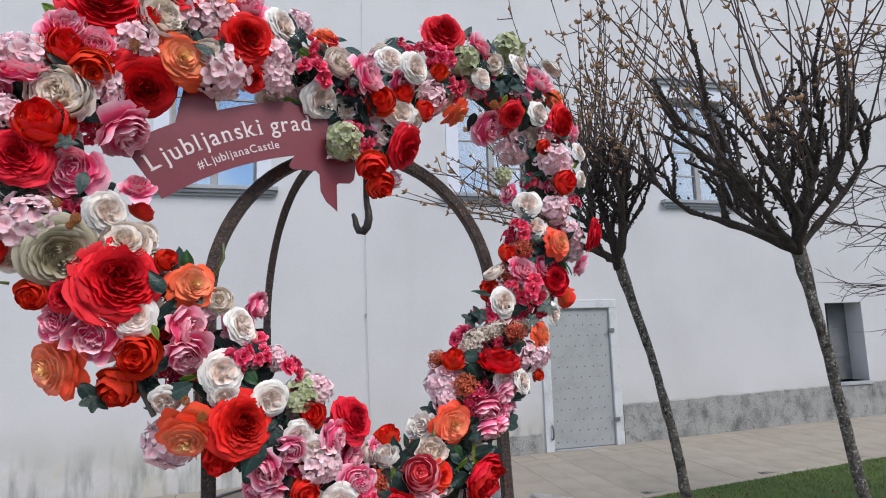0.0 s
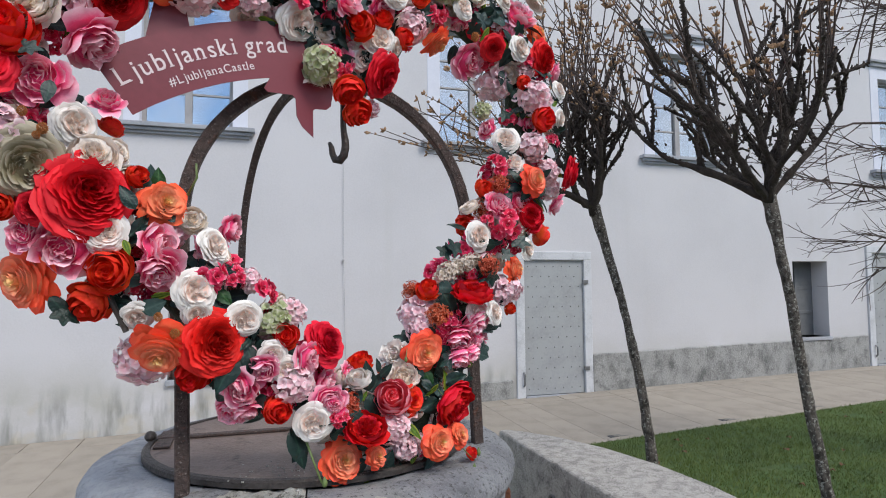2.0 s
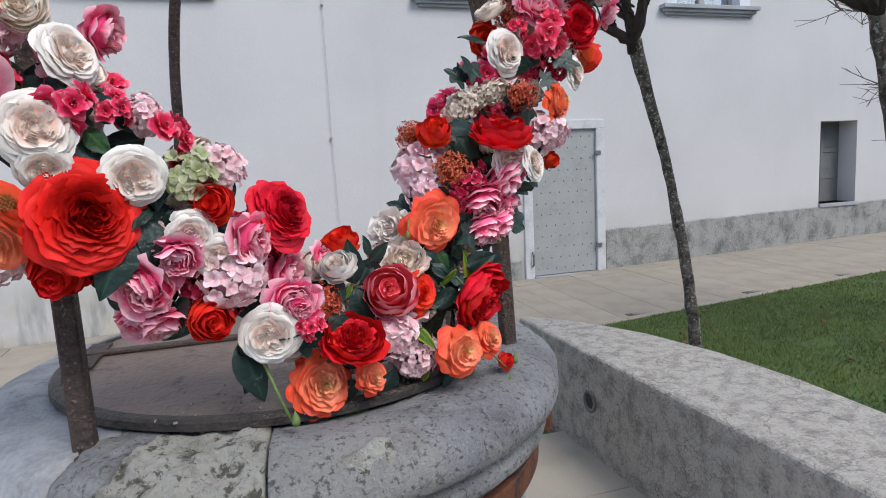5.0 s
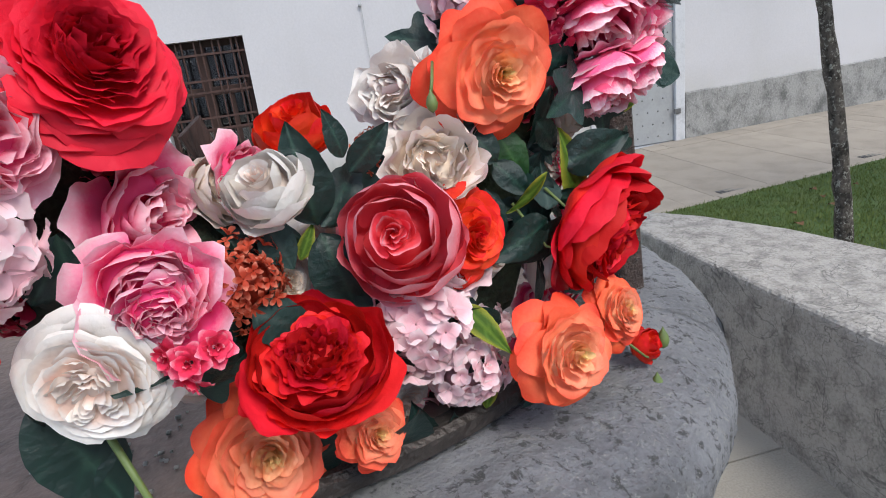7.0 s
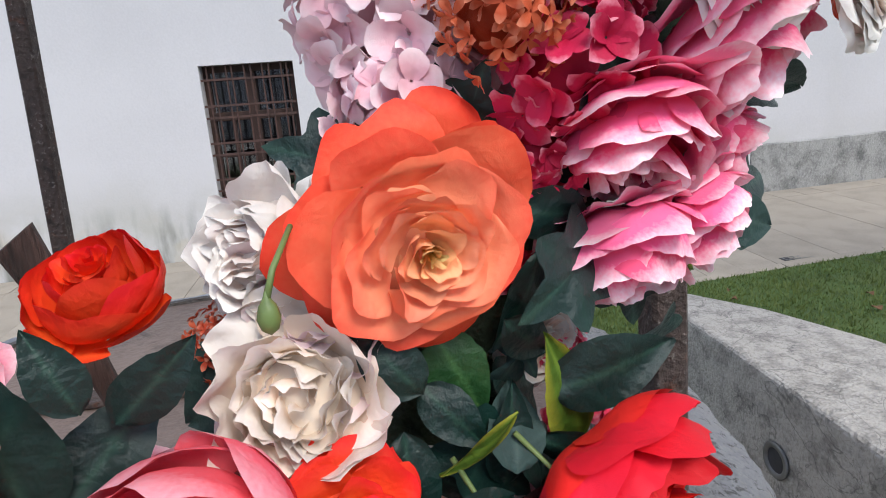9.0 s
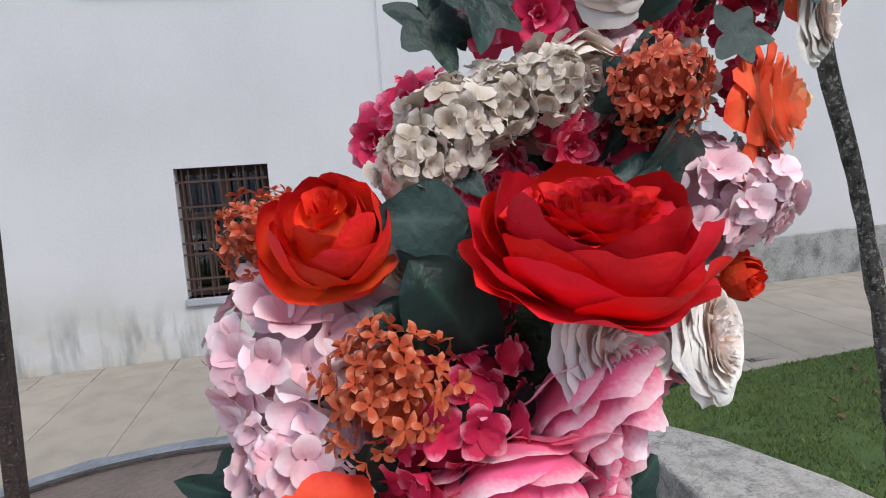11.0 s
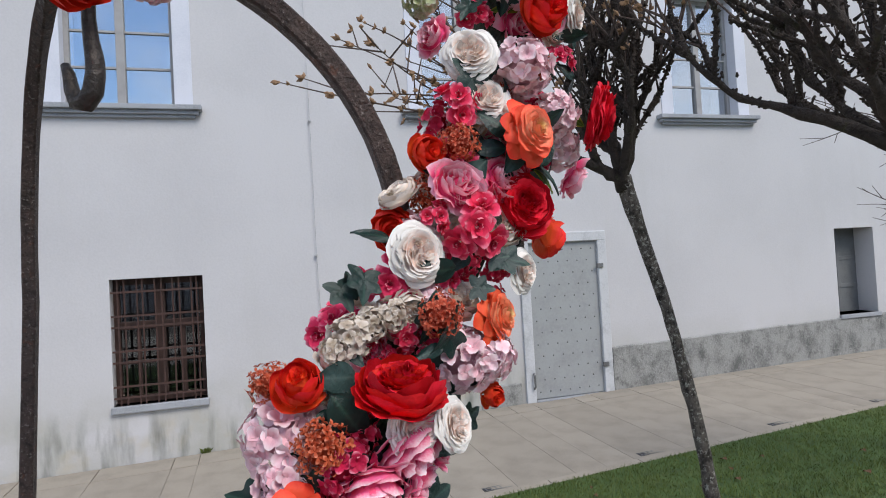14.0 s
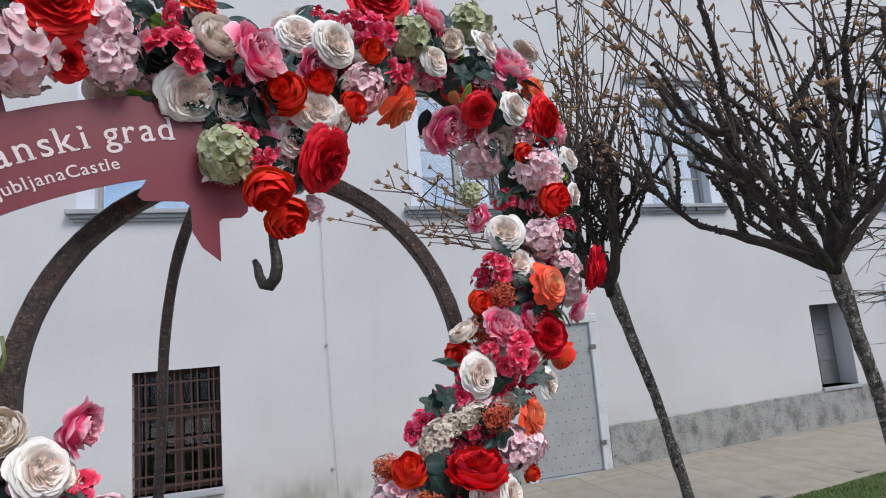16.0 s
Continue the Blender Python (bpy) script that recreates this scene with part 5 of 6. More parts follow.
def peony(rng, fine):
    """A bowl of broad petals round a heart of folded ones."""
    inner = packed((0.19, 0.225, 0.26, 0.295, 0.33), (7, 7, 7, 7, 7), 0.285, 0.9, 0.012, 0.17, 260.0)
    return crumple(dome(0.17, 0.34, 0.22, 0.3) + folded_heart(22, 0.18, 0.29, rng, fine, 0.026) + whorl(inner, rng, fine, 0.022, 0.014, 0.13, 0.06, 0.28, 0.03) + bowl(rng, fine, 0.020, 0.014, 0.11), 0.036, rng, 4.5)


def drooping_peony(rng, fine):
    """A heavy hanging head of broad silky petals with a fringed edge."""
    rows = [(4, (0.04, -0.02), (0.17, 0.400), (0.22, 0.14), 64, 0.0), (5, (0.05, -0.04), (0.27, 0.375), (0.34, 0.08), 52, 0.010), (5, (0.05, -0.08), (0.36, 0.300), (0.42, 0.02), 50, 0.030), (5, (0.05, -0.11), (0.43, 0.190), (0.46, -0.04), 49, 0.045), (5, (0.05, -0.14), (0.475, 0.065), (0.46, -0.10), 47, 0.055), (5, (0.05, -0.16), (0.49, -0.06), (0.36, -0.14), 44, 0.045)]
    return crumple(dome(0.14, 0.30, 0.2, 0.3) + folded_heart(9, 0.15, 0.37, rng, fine, 0.02) + whorl(rows, rng, fine, 0.026, 0.030, 0.16, 0.06, 0.24, 0.045), 0.055, rng, 4.0)


def garden_rose(rng, fine):
    """A quartered rose: folded heart in a saucer of rounded petals."""
    inner = []
    for q in range(5):
        a = 6.2832 * q / 5 + rng.uniform(-0.2, 0.2)
        for k in range(5):
            r1 = 0.065 + 0.038 * k
            inner.append(leafed(a + rng.uniform(-0.14, 0.14), (0.03, 0.08), (r1, 0.225 - 0.004 * k), (r1 * 1.1, 0.10), 33 - 3 * k, 0.010, 0.012, rng, 0.10 * k, max(4, fine - 2), 0.0, 0.12, 0.2, 0.02))
    rows = packed((0.255, 0.295, 0.335, 0.375, 0.415, 0.46, 0.50), (6, 7, 7, 7, 6, 6, 6), 0.235, 1.1, 0.024, 0.17)
    return crumple(dome(0.12, 0.40, 0.18, 0.3) + inner + whorl(rows, rng, fine, 0.011, 0.0, 0.07, 0.04, 0.26, 0.02), 0.024, rng, 5.0)


def ranunculus(rng, fine):
    """A half-open rose bud, taller than wide."""
    inner = packed((0.03, 0.07, 0.115, 0.165), (2, 3, 3, 3), 0.52, 0.7, 0.014, 0.2)
    rows = [(3, (0.06, 0.10), (0.215, 0.525), (0.34, 0.22), 74, 0.016), (3, (0.06, 0.0), (0.280, 0.490), (0.46, 0.12), 72, 0.020), (4, (0.05, -0.06), (0.345, 0.420), (0.55, 0.04), 60, 0.026), (4, (0.05, -0.10), (0.405, 0.310), (0.57, -0.02), 58, 0.036), (4, (0.05, -0.14), (0.47, 0.14), (0.52, -0.10), 52, 0.045)]
    return crumple(dome(0.40, 0.26, 0.4, 0.3) + whorl(inner + rows, rng, fine, 0.016, 0.0, 0.10, 0.0, 0.40, 0.03), 0.034, rng, 4.5)


def loose_peony(rng, fine):
    """A tousled peony: a heap of folded petals, then broad ones with pale fringed tips at odd angles."""
    rows = [(4, (0.05, -0.05), (0.23, 0.270), (0.25, 0.06), 50, 0.010), (4, (0.06, -0.08), (0.33, 0.265), (0.37, 0.0), 46, 0.018), (5, (0.06, -0.10), (0.41, 0.200), (0.43, -0.03), 44, 0.028), (4, (0.05, -0.12), (0.47, 0.090), (0.44, -0.05), 46, 0.040), (4, (0.05, -0.14), (0.51, -0.04), (0.38, -0.07), 42, 0.045)]
    return crumple(dome(0.14, 0.34, 0.2, 0.4) + folded_heart(18, 0.26, 0.28, rng, fine, 0.026, 0.6) + whorl(rows, rng, fine, 0.034, 0.030, 0.26, 0.08, 0.32, 0.05), 0.075, rng, 4.5)


def dahlia(rng, fine):
    """A tousled head of two or three small blossoms with pale-edged petals."""
    out = []
    for k in range(4):
        a = 6.2832 * k / 3 + rng.uniform(-0.4, 0.4)
        c = Vector((0.26 * math.cos(a), 0.26 * math.sin(a), 0.0)) if k < 3 else Vector((0.0, 0.0, 0.12))
        m = Matrix.Translation(c) @ (Vector((c.x * 1.8, c.y * 1.8, 0.6)) + Vector(rng.normal(0, 0.12, 3))).to_track_quat("Z", "Y").to_matrix().to_4x4()
        for v, f, sh in rings([(3, 0.01, 0.04, 0.12, 0.07, 10, 12, 20), (5, 0.03, 0.02, 0.22, 0.12, 34, 14, 40), (5, 0.03, -0.01, 0.27, 0.15, 62, 8, 40)], rng, max(4, fine - 1), 0.16, 0.022, 0.06, 0.35, (0.6, 0.35)):
            out.append(([tuple(m @ Vector(p)) for p in v], f, sh))
    return out


def florets(count, size, petals, rng, width, centre=0.0, fine=2, spread=0.05, drop=0.40):
    """A dome of small florets on a dark heart."""
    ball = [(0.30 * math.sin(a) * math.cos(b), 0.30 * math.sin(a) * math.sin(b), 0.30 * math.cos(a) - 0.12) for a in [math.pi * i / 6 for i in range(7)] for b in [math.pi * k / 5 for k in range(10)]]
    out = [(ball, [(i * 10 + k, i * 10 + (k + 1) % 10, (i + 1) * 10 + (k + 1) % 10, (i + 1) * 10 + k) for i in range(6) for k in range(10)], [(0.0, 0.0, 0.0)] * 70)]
    for k in range(count):
        zc = 1 - 1.25 * (k + 0.5) / count
        a = k * 2.39996 + rng.uniform(-0.2, 0.2)
        rr = math.sqrt(max(0.0, 1 - zc * zc))
        d = Vector((rr * math.cos(a), rr * math.sin(a), zc))
        m = Matrix.Translation(d * (0.40 + rng.uniform(-spread, spread)) - Vector((0, 0, 0.12))) @ (d + Vector(rng.normal(0, 0.30, 3))).to_track_quat("Z", "Y").to_matrix().to_4x4()
        sz = size * rng.uniform(0.8, 1.2)
        turn, open_ = rng.uniform(0, 6.28), rng.uniform(40, 78)
        for i in range(petals):
            v, f, c = petal(turn + 6.2832 * i / petals, 0.008, 0.0, sz, sz * width, open_ + rng.uniform(-12, 12), 16, 30, 0.1, 0.10 * size, rng, k / count, fine, fine, 0.0, 0.2, drop)
            out.append(([tuple(m @ Vector(p)) for p in v], f, c))
    return out


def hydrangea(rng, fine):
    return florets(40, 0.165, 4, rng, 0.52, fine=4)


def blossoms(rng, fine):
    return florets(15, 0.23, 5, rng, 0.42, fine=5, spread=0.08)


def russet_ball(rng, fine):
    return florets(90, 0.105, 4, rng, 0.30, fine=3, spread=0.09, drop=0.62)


def unit(pieces):
    """Scales the pieces of a flower to a diameter of one."""
    far = sorted(math.hypot(p[0], p[1]) for v, f, c in pieces for p in v)
    k = 0.5 / far[int(len(far) * 0.985)]
    return [([(a * k, b * k, z * k) for a, b, z in v], f, c) for v, f, c in pieces]


HEART = (0.29, 2.23, 1.005)
heart = thing("flower_heart", HEART, "big heart wreath of red, orange, pink and white cloth flowers", "flower heart", rz=17.87)
CENTRE = [(0.60, 2.46), (0.74, 2.69), (0.94, 2.82), (1.19, 2.80), (1.40, 2.69), (1.50, 2.51), (1.49, 2.31), (1.41, 2.11), (1.30, 1.89), (1.16, 1.67), (1.04, 1.49), (0.93, 1.32), (0.86, 1.18),
          (0.68, 1.15), (0.52, 1.28), (0.38, 1.41), (0.20, 1.54), (0.02, 1.72), (-0.18, 1.86), (-0.32, 2.03), (-0.40, 2.22), (-0.37, 2.43), (-0.25, 2.59), (-0.08, 2.66), (0.10, 2.69), (0.28, 2.69), (0.44, 2.65), (0.57, 2.53)]


def nearest(u, v):
    """The vector from the wreath's centre line to a place."""
    best = None
    for (a, b), (c, d) in zip(CENTRE, CENTRE[1:] + CENTRE[:1]):
        e, f = c - a, d - b
        s = max(0.0, min(1.0, ((u - a) * e + (v - b) * f) / (e * e + f * f)))
        w = (u - a - s * e, v - b - s * f)
        if best is None or w[0] ** 2 + w[1] ** 2 < best[0] ** 2 + best[1] ** 2:
            best = w
    return best


def front(v):
    """The wreath leans back a little towards its top."""
    return 0.06 * (v - 1.55)


def seat(u, v, rng, deeper=0.0, tilt=1.0, depth=None):
    """Place and outward direction of a flower at (u, v) on the wreath's rounded front."""
    du, dv = nearest(u, v)
    d = math.hypot(du, dv)
    s = min(d / 0.2, 0.97)
    y = 0.17 * (1 - math.sqrt(max(0.05, 1 - s * s))) + front(v) + deeper if depth is None else depth
    b = math.asin(s) * 0.75 * tilt
    k = math.sin(b) / max(d, 1e-4)
    way = Vector((du * k + rng.normal(0, 0.16), -math.cos(b), dv * k + rng.normal(0, 0.16))).normalized()
    return Vector((u, y, v - HEART[2])), way


core = Geo()
core.tube([(u, 0.17 + front(v), v - HEART[2]) for u, v in CENTRE + CENTRE[:1]], 0.075, 10, False, 0.12)
part("moss_core", core, FOAM, heart, "dark moss-filled wreath frame", True)
part("support_rod", Geo().tube([(-0.14, 0.08, 1.68 - HEART[2]), (-0.11, 0.08, 1.61 - HEART[2]), (-0.08, 0.08, 1.545 - HEART[2])], 0.008, 6), HOOK, heart)


RED_PEONIES = [
    (-0.239, 2.71, 0.248, 0.102), (-0.129, 2.477, 0.197, 0.104), (0.154, 2.681, 0.175, 0.068), (-0.419, 2.217, 0.155, 0.041), (0.181, 2.562, 0.079, 0.093),
    (0.923, 2.918, 0.169, 0.109), (1.266, 2.744, 0.165, 0.165), (1.534, 2.647, 0.161, 0.102), (0.738, 2.417, 0.17, 0.101), (1.241, 2.63, 0.106, 0.098),
    (-0.183, 1.909, 0.227, 0.023), (0.139, 1.51, 0.19, 0.007), (-0.297, 1.866, 0.094, 0.037), (0.489, 1.49, 0.147, 0.035), (1.597, 2.138, 0.144, 0.024),
    (1.381, 1.948, 0.14, 0.048), (1.031, 1.647, 0.144, -0.022), (0.948, 1.249, 0.16, -0.024), (0.594, 1.218, 0.135, -0.026), (-0.05, 2.8, 0.15, 0.1)]
ORANGE_ROSES = [
    (-0.037, 2.573, 0.173, 0.074), (0.437, 2.783, 0.111, 0.117), (0.918, 2.549, 0.126, 0.025), (1.536, 2.773, 0.128, 0.149), (0.009, 1.901, 0.142, 0.07),
    (-0.001, 1.484, 0.162, 0.05), (-0.319, 1.683, 0.18, 0.137), (1.39, 2.093, 0.126, 0.018), (1.291, 1.729, 0.109, 0.037), (0.846, 1.435, 0.144, 0.016),
    (0.544, 1.109, 0.143, 0.033), (0.637, 1.119, 0.077, -0.021), (0.852, 1.14, 0.116, -0.062), (0.959, 1.147, 0.087, -0.034), (0.06, 2.83, 0.12, 0.1)]
RANUNCULUS = [
    (-0.27, 2.48, 0.121, 0.06), (-0.37, 2.304, 0.147, 0.046), (-0.335, 2.53, 0.107, 0.062), (-0.125, 2.674, 0.067, 0.072), (0.616, 2.558, 0.112, 0.063),
    (0.704, 2.604, 0.078, 0.064), (0.809, 2.571, 0.084, 0.095), (0.548, 2.303, 0.111, 0.007), (0.609, 2.261, 0.104, 0.077), (1.382, 2.51, 0.067, 0.08),
    (1.449, 2.354, 0.108, 0.036), (0.868, 2.729, 0.074, 0.073), (-0.132, 1.71, 0.124, 0.031), (-0.166, 1.628, 0.122, 0.107), (-0.063, 1.973, 0.068, 0.087),
    (-0.121, 2.119, 0.075, 0.163), (0.089, 1.417, 0.11, 0.069), (0.339, 1.515, 0.083, 0.005), (0.328, 1.298, 0.096, 0.036), (-0.371, 1.871, 0.083, 0.07),
    (1.188, 2.053, 0.08, 0.11), (1.129, 1.906, 0.092, 0.158), (0.896, 1.647, 0.09, 0.076), (0.676, 1.396, 0.096, 0.175)]
RANUNCULUS += [
    (1.285, 1.571, 0.053, 0.074), (1.53, 1.882, 0.095, 0.149), (1.03, 1.062, 0.05, 0), (0.322, 1.299, 0.089, 0.022), (-0.47, 1.98, 0.1, 0.1),
    (-0.15, 2.78, 0.09, 0.1)]
PINK_PEONIES = [
    (-0.170, 2.316, 0.165, 0.08), (-0.303, 2.198, 0.138, 0.053), (-0.33, 2.597, 0.142, 0.075), (-0.259, 2.555, 0.094, 0.06), (0.168, 2.828, 0.125, 0.134),
    (-0.418, 2.469, 0.138, 0.064), (-0.140, 2.180, 0.086, 0.09), (0.544, 2.623, 0.132, 0.005), (0.711, 2.651, 0.107, 0.066), (1.094, 2.9, 0.118, 0.104),
    (1.407, 2.829, 0.15, 0.12), (1.185, 2.584, 0.146, 0.171), (1.692, 2.64, 0.095, 0.194), (1.254, 2.315, 0.083, 0.175), (-0.236, 1.767, 0.147, 0.043),
    (-0.008, 1.773, 0.125, 0.015), (-0.014, 1.702, 0.127, 0.011), (0.221, 1.84, 0.101, 0.146), (0.222, 1.367, 0.107, 0.03), (0.269, 1.425, 0.082, -0.001),
    (0.416, 1.443, 0.108, -0.002), (0.511, 1.353, 0.126, 0.078), (-0.322, 1.805, 0.103, 0.072), (1.211, 1.985, 0.107, 0.042)]
PINK_PEONIES += [
    (1.227, 1.961, 0.082, 0.044), (1.046, 1.514, 0.113, -0.022), (1.01, 1.386, 0.114, 0.025), (1.063, 1.456, 0.101, -0.031), (1.644, 2.02, 0.1, 0.157),
    (0.489, 1.305, 0.112, -0.001), (0.485, 1.29, 0.067, -0.015), (0.211, 1.291, 0.092, 0.113), (0.254, 1.287, 0.088, 0.076), (0.265, 1.42, 0.094, 0.001),
    (0.203, 1.371, 0.102, 0.037), (1.011, 1.453, 0.115, 0.003), (-0.5, 2.38, 0.13, 0.1)]
PINK_HYDRANGEAS = [
    (-0.158, 2.59, 0.113, 0.064), (0.002, 2.738, 0.119, 0.085), (0.066, 2.782, 0.121, 0.102), (0.087, 2.555, 0.164, 0.093), (0.259, 2.637, 0.131, 0.089),
    (0.252, 2.575, 0.099, 0.087), (-0.238, 2.443, 0.11, 0.073), (-0.435, 2.497, 0.129, 0.077), (0.361, 2.855, 0.088, 0.188), (-0.449, 2.339, 0.076, 0.057),
    (0.873, 2.631, 0.112, 0.098), (1.318, 2.536, 0.14, 0.186), (1.439, 2.461, 0.133, 0.061), (0.727, 2.308, 0.057, 0.174), (-0.398, 2.045, 0.135, 0.039),
    (0.254, 1.692, 0.066, 0.061), (-0.038, 1.441, 0.136, 0.15), (0.368, 1.36, 0.108, -0.006), (0.383, 1.6, 0.085, 0.063), (1.229, 1.656, 0.117, 0.057),
    (1.291, 1.636, 0.092, 0.049), (0.867, 1.576, 0.124, 0.101), (1.507, 2.152, 0.085, 0.05), (1.568, 2.085, 0.091, 0.1)]
PINK_HYDRANGEAS += [
    (1.422, 2.243, 0.106, 0.044), (0.858, 1.505, 0.083, 0.071), (0.715, 1.203, 0.101, 0.001), (0.778, 1.118, 0.078, 0.007), (-0.52, 2.2, 0.14, 0.1),
    (-0.1, 2.88, 0.13, 0.1)]
CREAM_PEONIES = [
    (-0.341, 2.399, 0.146, 0.053), (-0.09, 2.7, 0.143, 0.076), (0.036, 2.609, 0.082, 0.07), (0.469, 2.674, 0.103, 0.071), (-0.171, 2.017, 0.113, 0.053),
    (-0.111, 2.044, 0.072, 0.106), (0.083, 1.86, 0.075, 0.078), (1.081, 1.71, 0.127, 0.22), (1.13, 1.976, 0.074, 0.133),     (1.118, 1.749, 0.076, 0.088), (-0.314, 1.968, 0.169, 0.028)]
WHITE_ROSES = [
    (0.275, 2.77, 0.119, 0.091), (0.417, 2.538, 0.133, 0.108), (-0.212, 2.096, 0.111, 0.07), (0.669, 2.74, 0.109, 0.089), (0.735, 2.696, 0.111, 0.015),
    (1.077, 2.752, 0.091, 0.077), (1.316, 2.868, 0.113, 0.117), (0.696, 2.532, 0.117, 0.069), (0.781, 2.53, 0.066, 0.091), (1.368, 2.65, 0.105, 0.07),
    (1.607, 2.522, 0.08, 0.087), (1.611, 2.392, 0.084, 0.086), (1.59, 2.962, 0.098, 0.213), (1.296, 2.262, 0.109, 0.096), (1.326, 2.168, 0.104, 0.084),
    (0.081, 1.656, 0.115, 0.006), (0.215, 1.57, 0.101, 0.003), (-0.145, 1.813, 0.11, 0.017), (0.15, 1.788, 0.106, 0.064), (0.087, 1.589, 0.079, 0.007),
    (0.34, 1.417, 0.079, -0.007), (0.296, 1.463, 0.082, -0.005), (0.449, 1.233, 0.114, 0.055), (-0.059, 1.582, 0.08, 0.062)]
WHITE_ROSES += [
    (1.13, 1.857, 0.11, 0.06), (1.055, 1.572, 0.089, -0.021), (1.127, 1.566, 0.086, -0.034), (1.368, 1.809, 0.085, 0.041), 
    (0.425, 1.247, 0.113, -0.003), (-0.46, 2.1, 0.1, 0.1), (-0.27, 2.8, 0.11, 0.1)]
DAHLIAS = [
    (0.381, 2.633, 0.113, 0.066), (0.453, 2.762, 0.065, 0.104), (0.373, 2.715, 0.063, 0.076), (0.973, 2.694, 0.102, 0.099), (0.876, 2.778, 0.109, 0.074),
    (0.51, 2.444, 0.069, 0.07), (0.553, 2.382, 0.069, 0.068), (0.134, 1.693, 0.09, 0.017), (0.304, 1.639, 0.101, 0.053), (0.208, 1.691, 0.064, 0.038),
    (1.087, 1.805, 0.11, 0.101), (1.23, 1.898, 0.115, 0.018), (1.001, 1.741, 0.105, 0.161), (1.173, 1.922, 0.056, 0.056), (1.261, 2.161, 0.096, 0.096),
    (0.496, 1.258, 0.052, -0.038)]
RUSSET_CLUSTERS = [
    (1.19, 1.97, 0.088, 0.119), (1.158, 1.74, 0.084, 0.026), (0.906, 1.57, 0.086, 0.018), (0.858, 1.655, 0.073, 0.135), (0.563, 1.292, 0.085, 0.022),
    (1.243, 2.074, 0.076, 0.072), (0.74, 1.365, 0.059, 0.12)]
GREEN_HYDRANGEAS = [
    (1.006, 2.802, 0.122, 0.075), (1.36, 3.013, 0.156, 0.216), (0.472, 2.39, 0.121, 0.07), (1.229, 2.391, 0.074, 0.179), (0.323, 1.573, 0.11, 0.022)]
BERRIES = [
    (-0.33, 2.098, 0.043, 0.034), (-0.287, 2.061, 0.049, 0.034), (-0.013, 1.585, 0.043, 0.035), (0.03, 1.538, 0.05, 0.035), (1.144, 2.654, 0.065, 0.117),
    (-0.3, 2.041, 0.036, 0.031), (-0.165, 2.572, 0.062, 0.065)]

MESHES = {}
FACING = [(1.076, 1.507, (0.34, -0.55, -0.70)), (0.990, 1.448, (-0.12, -0.55, -0.80)), (0.999, 1.381, (0.05, -0.5, -0.82)), (1.056, 1.397, (0.4, -0.6, -0.66)), (1.107, 1.447, (0.6, -0.65, -0.4)), (1.031, 1.647, (-0.10, -0.32, 0.94)), (0.948, 1.249, (0.36, -0.85, -0.36)),
          (0.772, 1.352, (-0.3, -0.8, 0.35)), (-0.319, 1.683, (-0.82, -0.5, -0.2)), (-0.001, 1.484, (-0.3, -0.65, -0.6)), (0.676, 1.396, (-0.20, -0.42, 0.88)), (0.544, 1.109, (-0.05, -0.92, 0.3)), (0.637, 1.119, (0.1, -0.92, 0.3)), (0.959, 1.147, (0.2, -0.9, 0.3)), (0.896, 1.647, (-0.3, -0.6, 0.72)), (0.594, 1.218, (-0.1, -0.55, 0.75)), (0.712, 1.294, (-0.45, -0.70, 0.30)), (0.846, 1.435, (-0.08, -0.98, -0.12)),
          (0.852, 1.14, (-0.05, -0.95, 0.2)), (1.291, 1.729, (0.5, -0.8, 0.0)), (1.03, 1.062, (0.25, -0.8, 0.45)), (1.13, 1.857, (-0.05, -1.0, 0.05)), (0.598, 1.362, (-0.45, -0.55, 0.7)), (0.785, 1.277, (0.1, -0.95, 0.1)), (1.291, 1.729, (0.45, -0.85, 0.1)), (1.39, 2.093, (0.1, -0.95, 0.15)), (0.009, 1.901, (0.1, -0.95, 0.1)), (-0.037, 2.573, (0.15, -0.95, -0.1)), (0.139, 1.51, (0.15, -0.95, 0.05)), (-0.183, 1.909, (0.2, -0.9, 0.2))]
SWAY = {"pink_peony": 0.38, "red_peony": 0.22, "cream_peony": 0.3, "raspberry_dahlia": 0.25, "vermilion_ranunculus": 0.3}


def variants(name, maker, mat, count, fine):
    if (name, mat.name) not in MESHES:
        made = []
        for k in range(count):
            rng = np.random.default_rng(101 * len(MESHES) + k)
            g = Geo()
            for piece in unit(maker(rng, fine)):
                g.add(*piece)
            made.append(g.mesh(name, mat, True))
        MESHES[name, mat.name] = made
    return MESHES[name, mat.name]


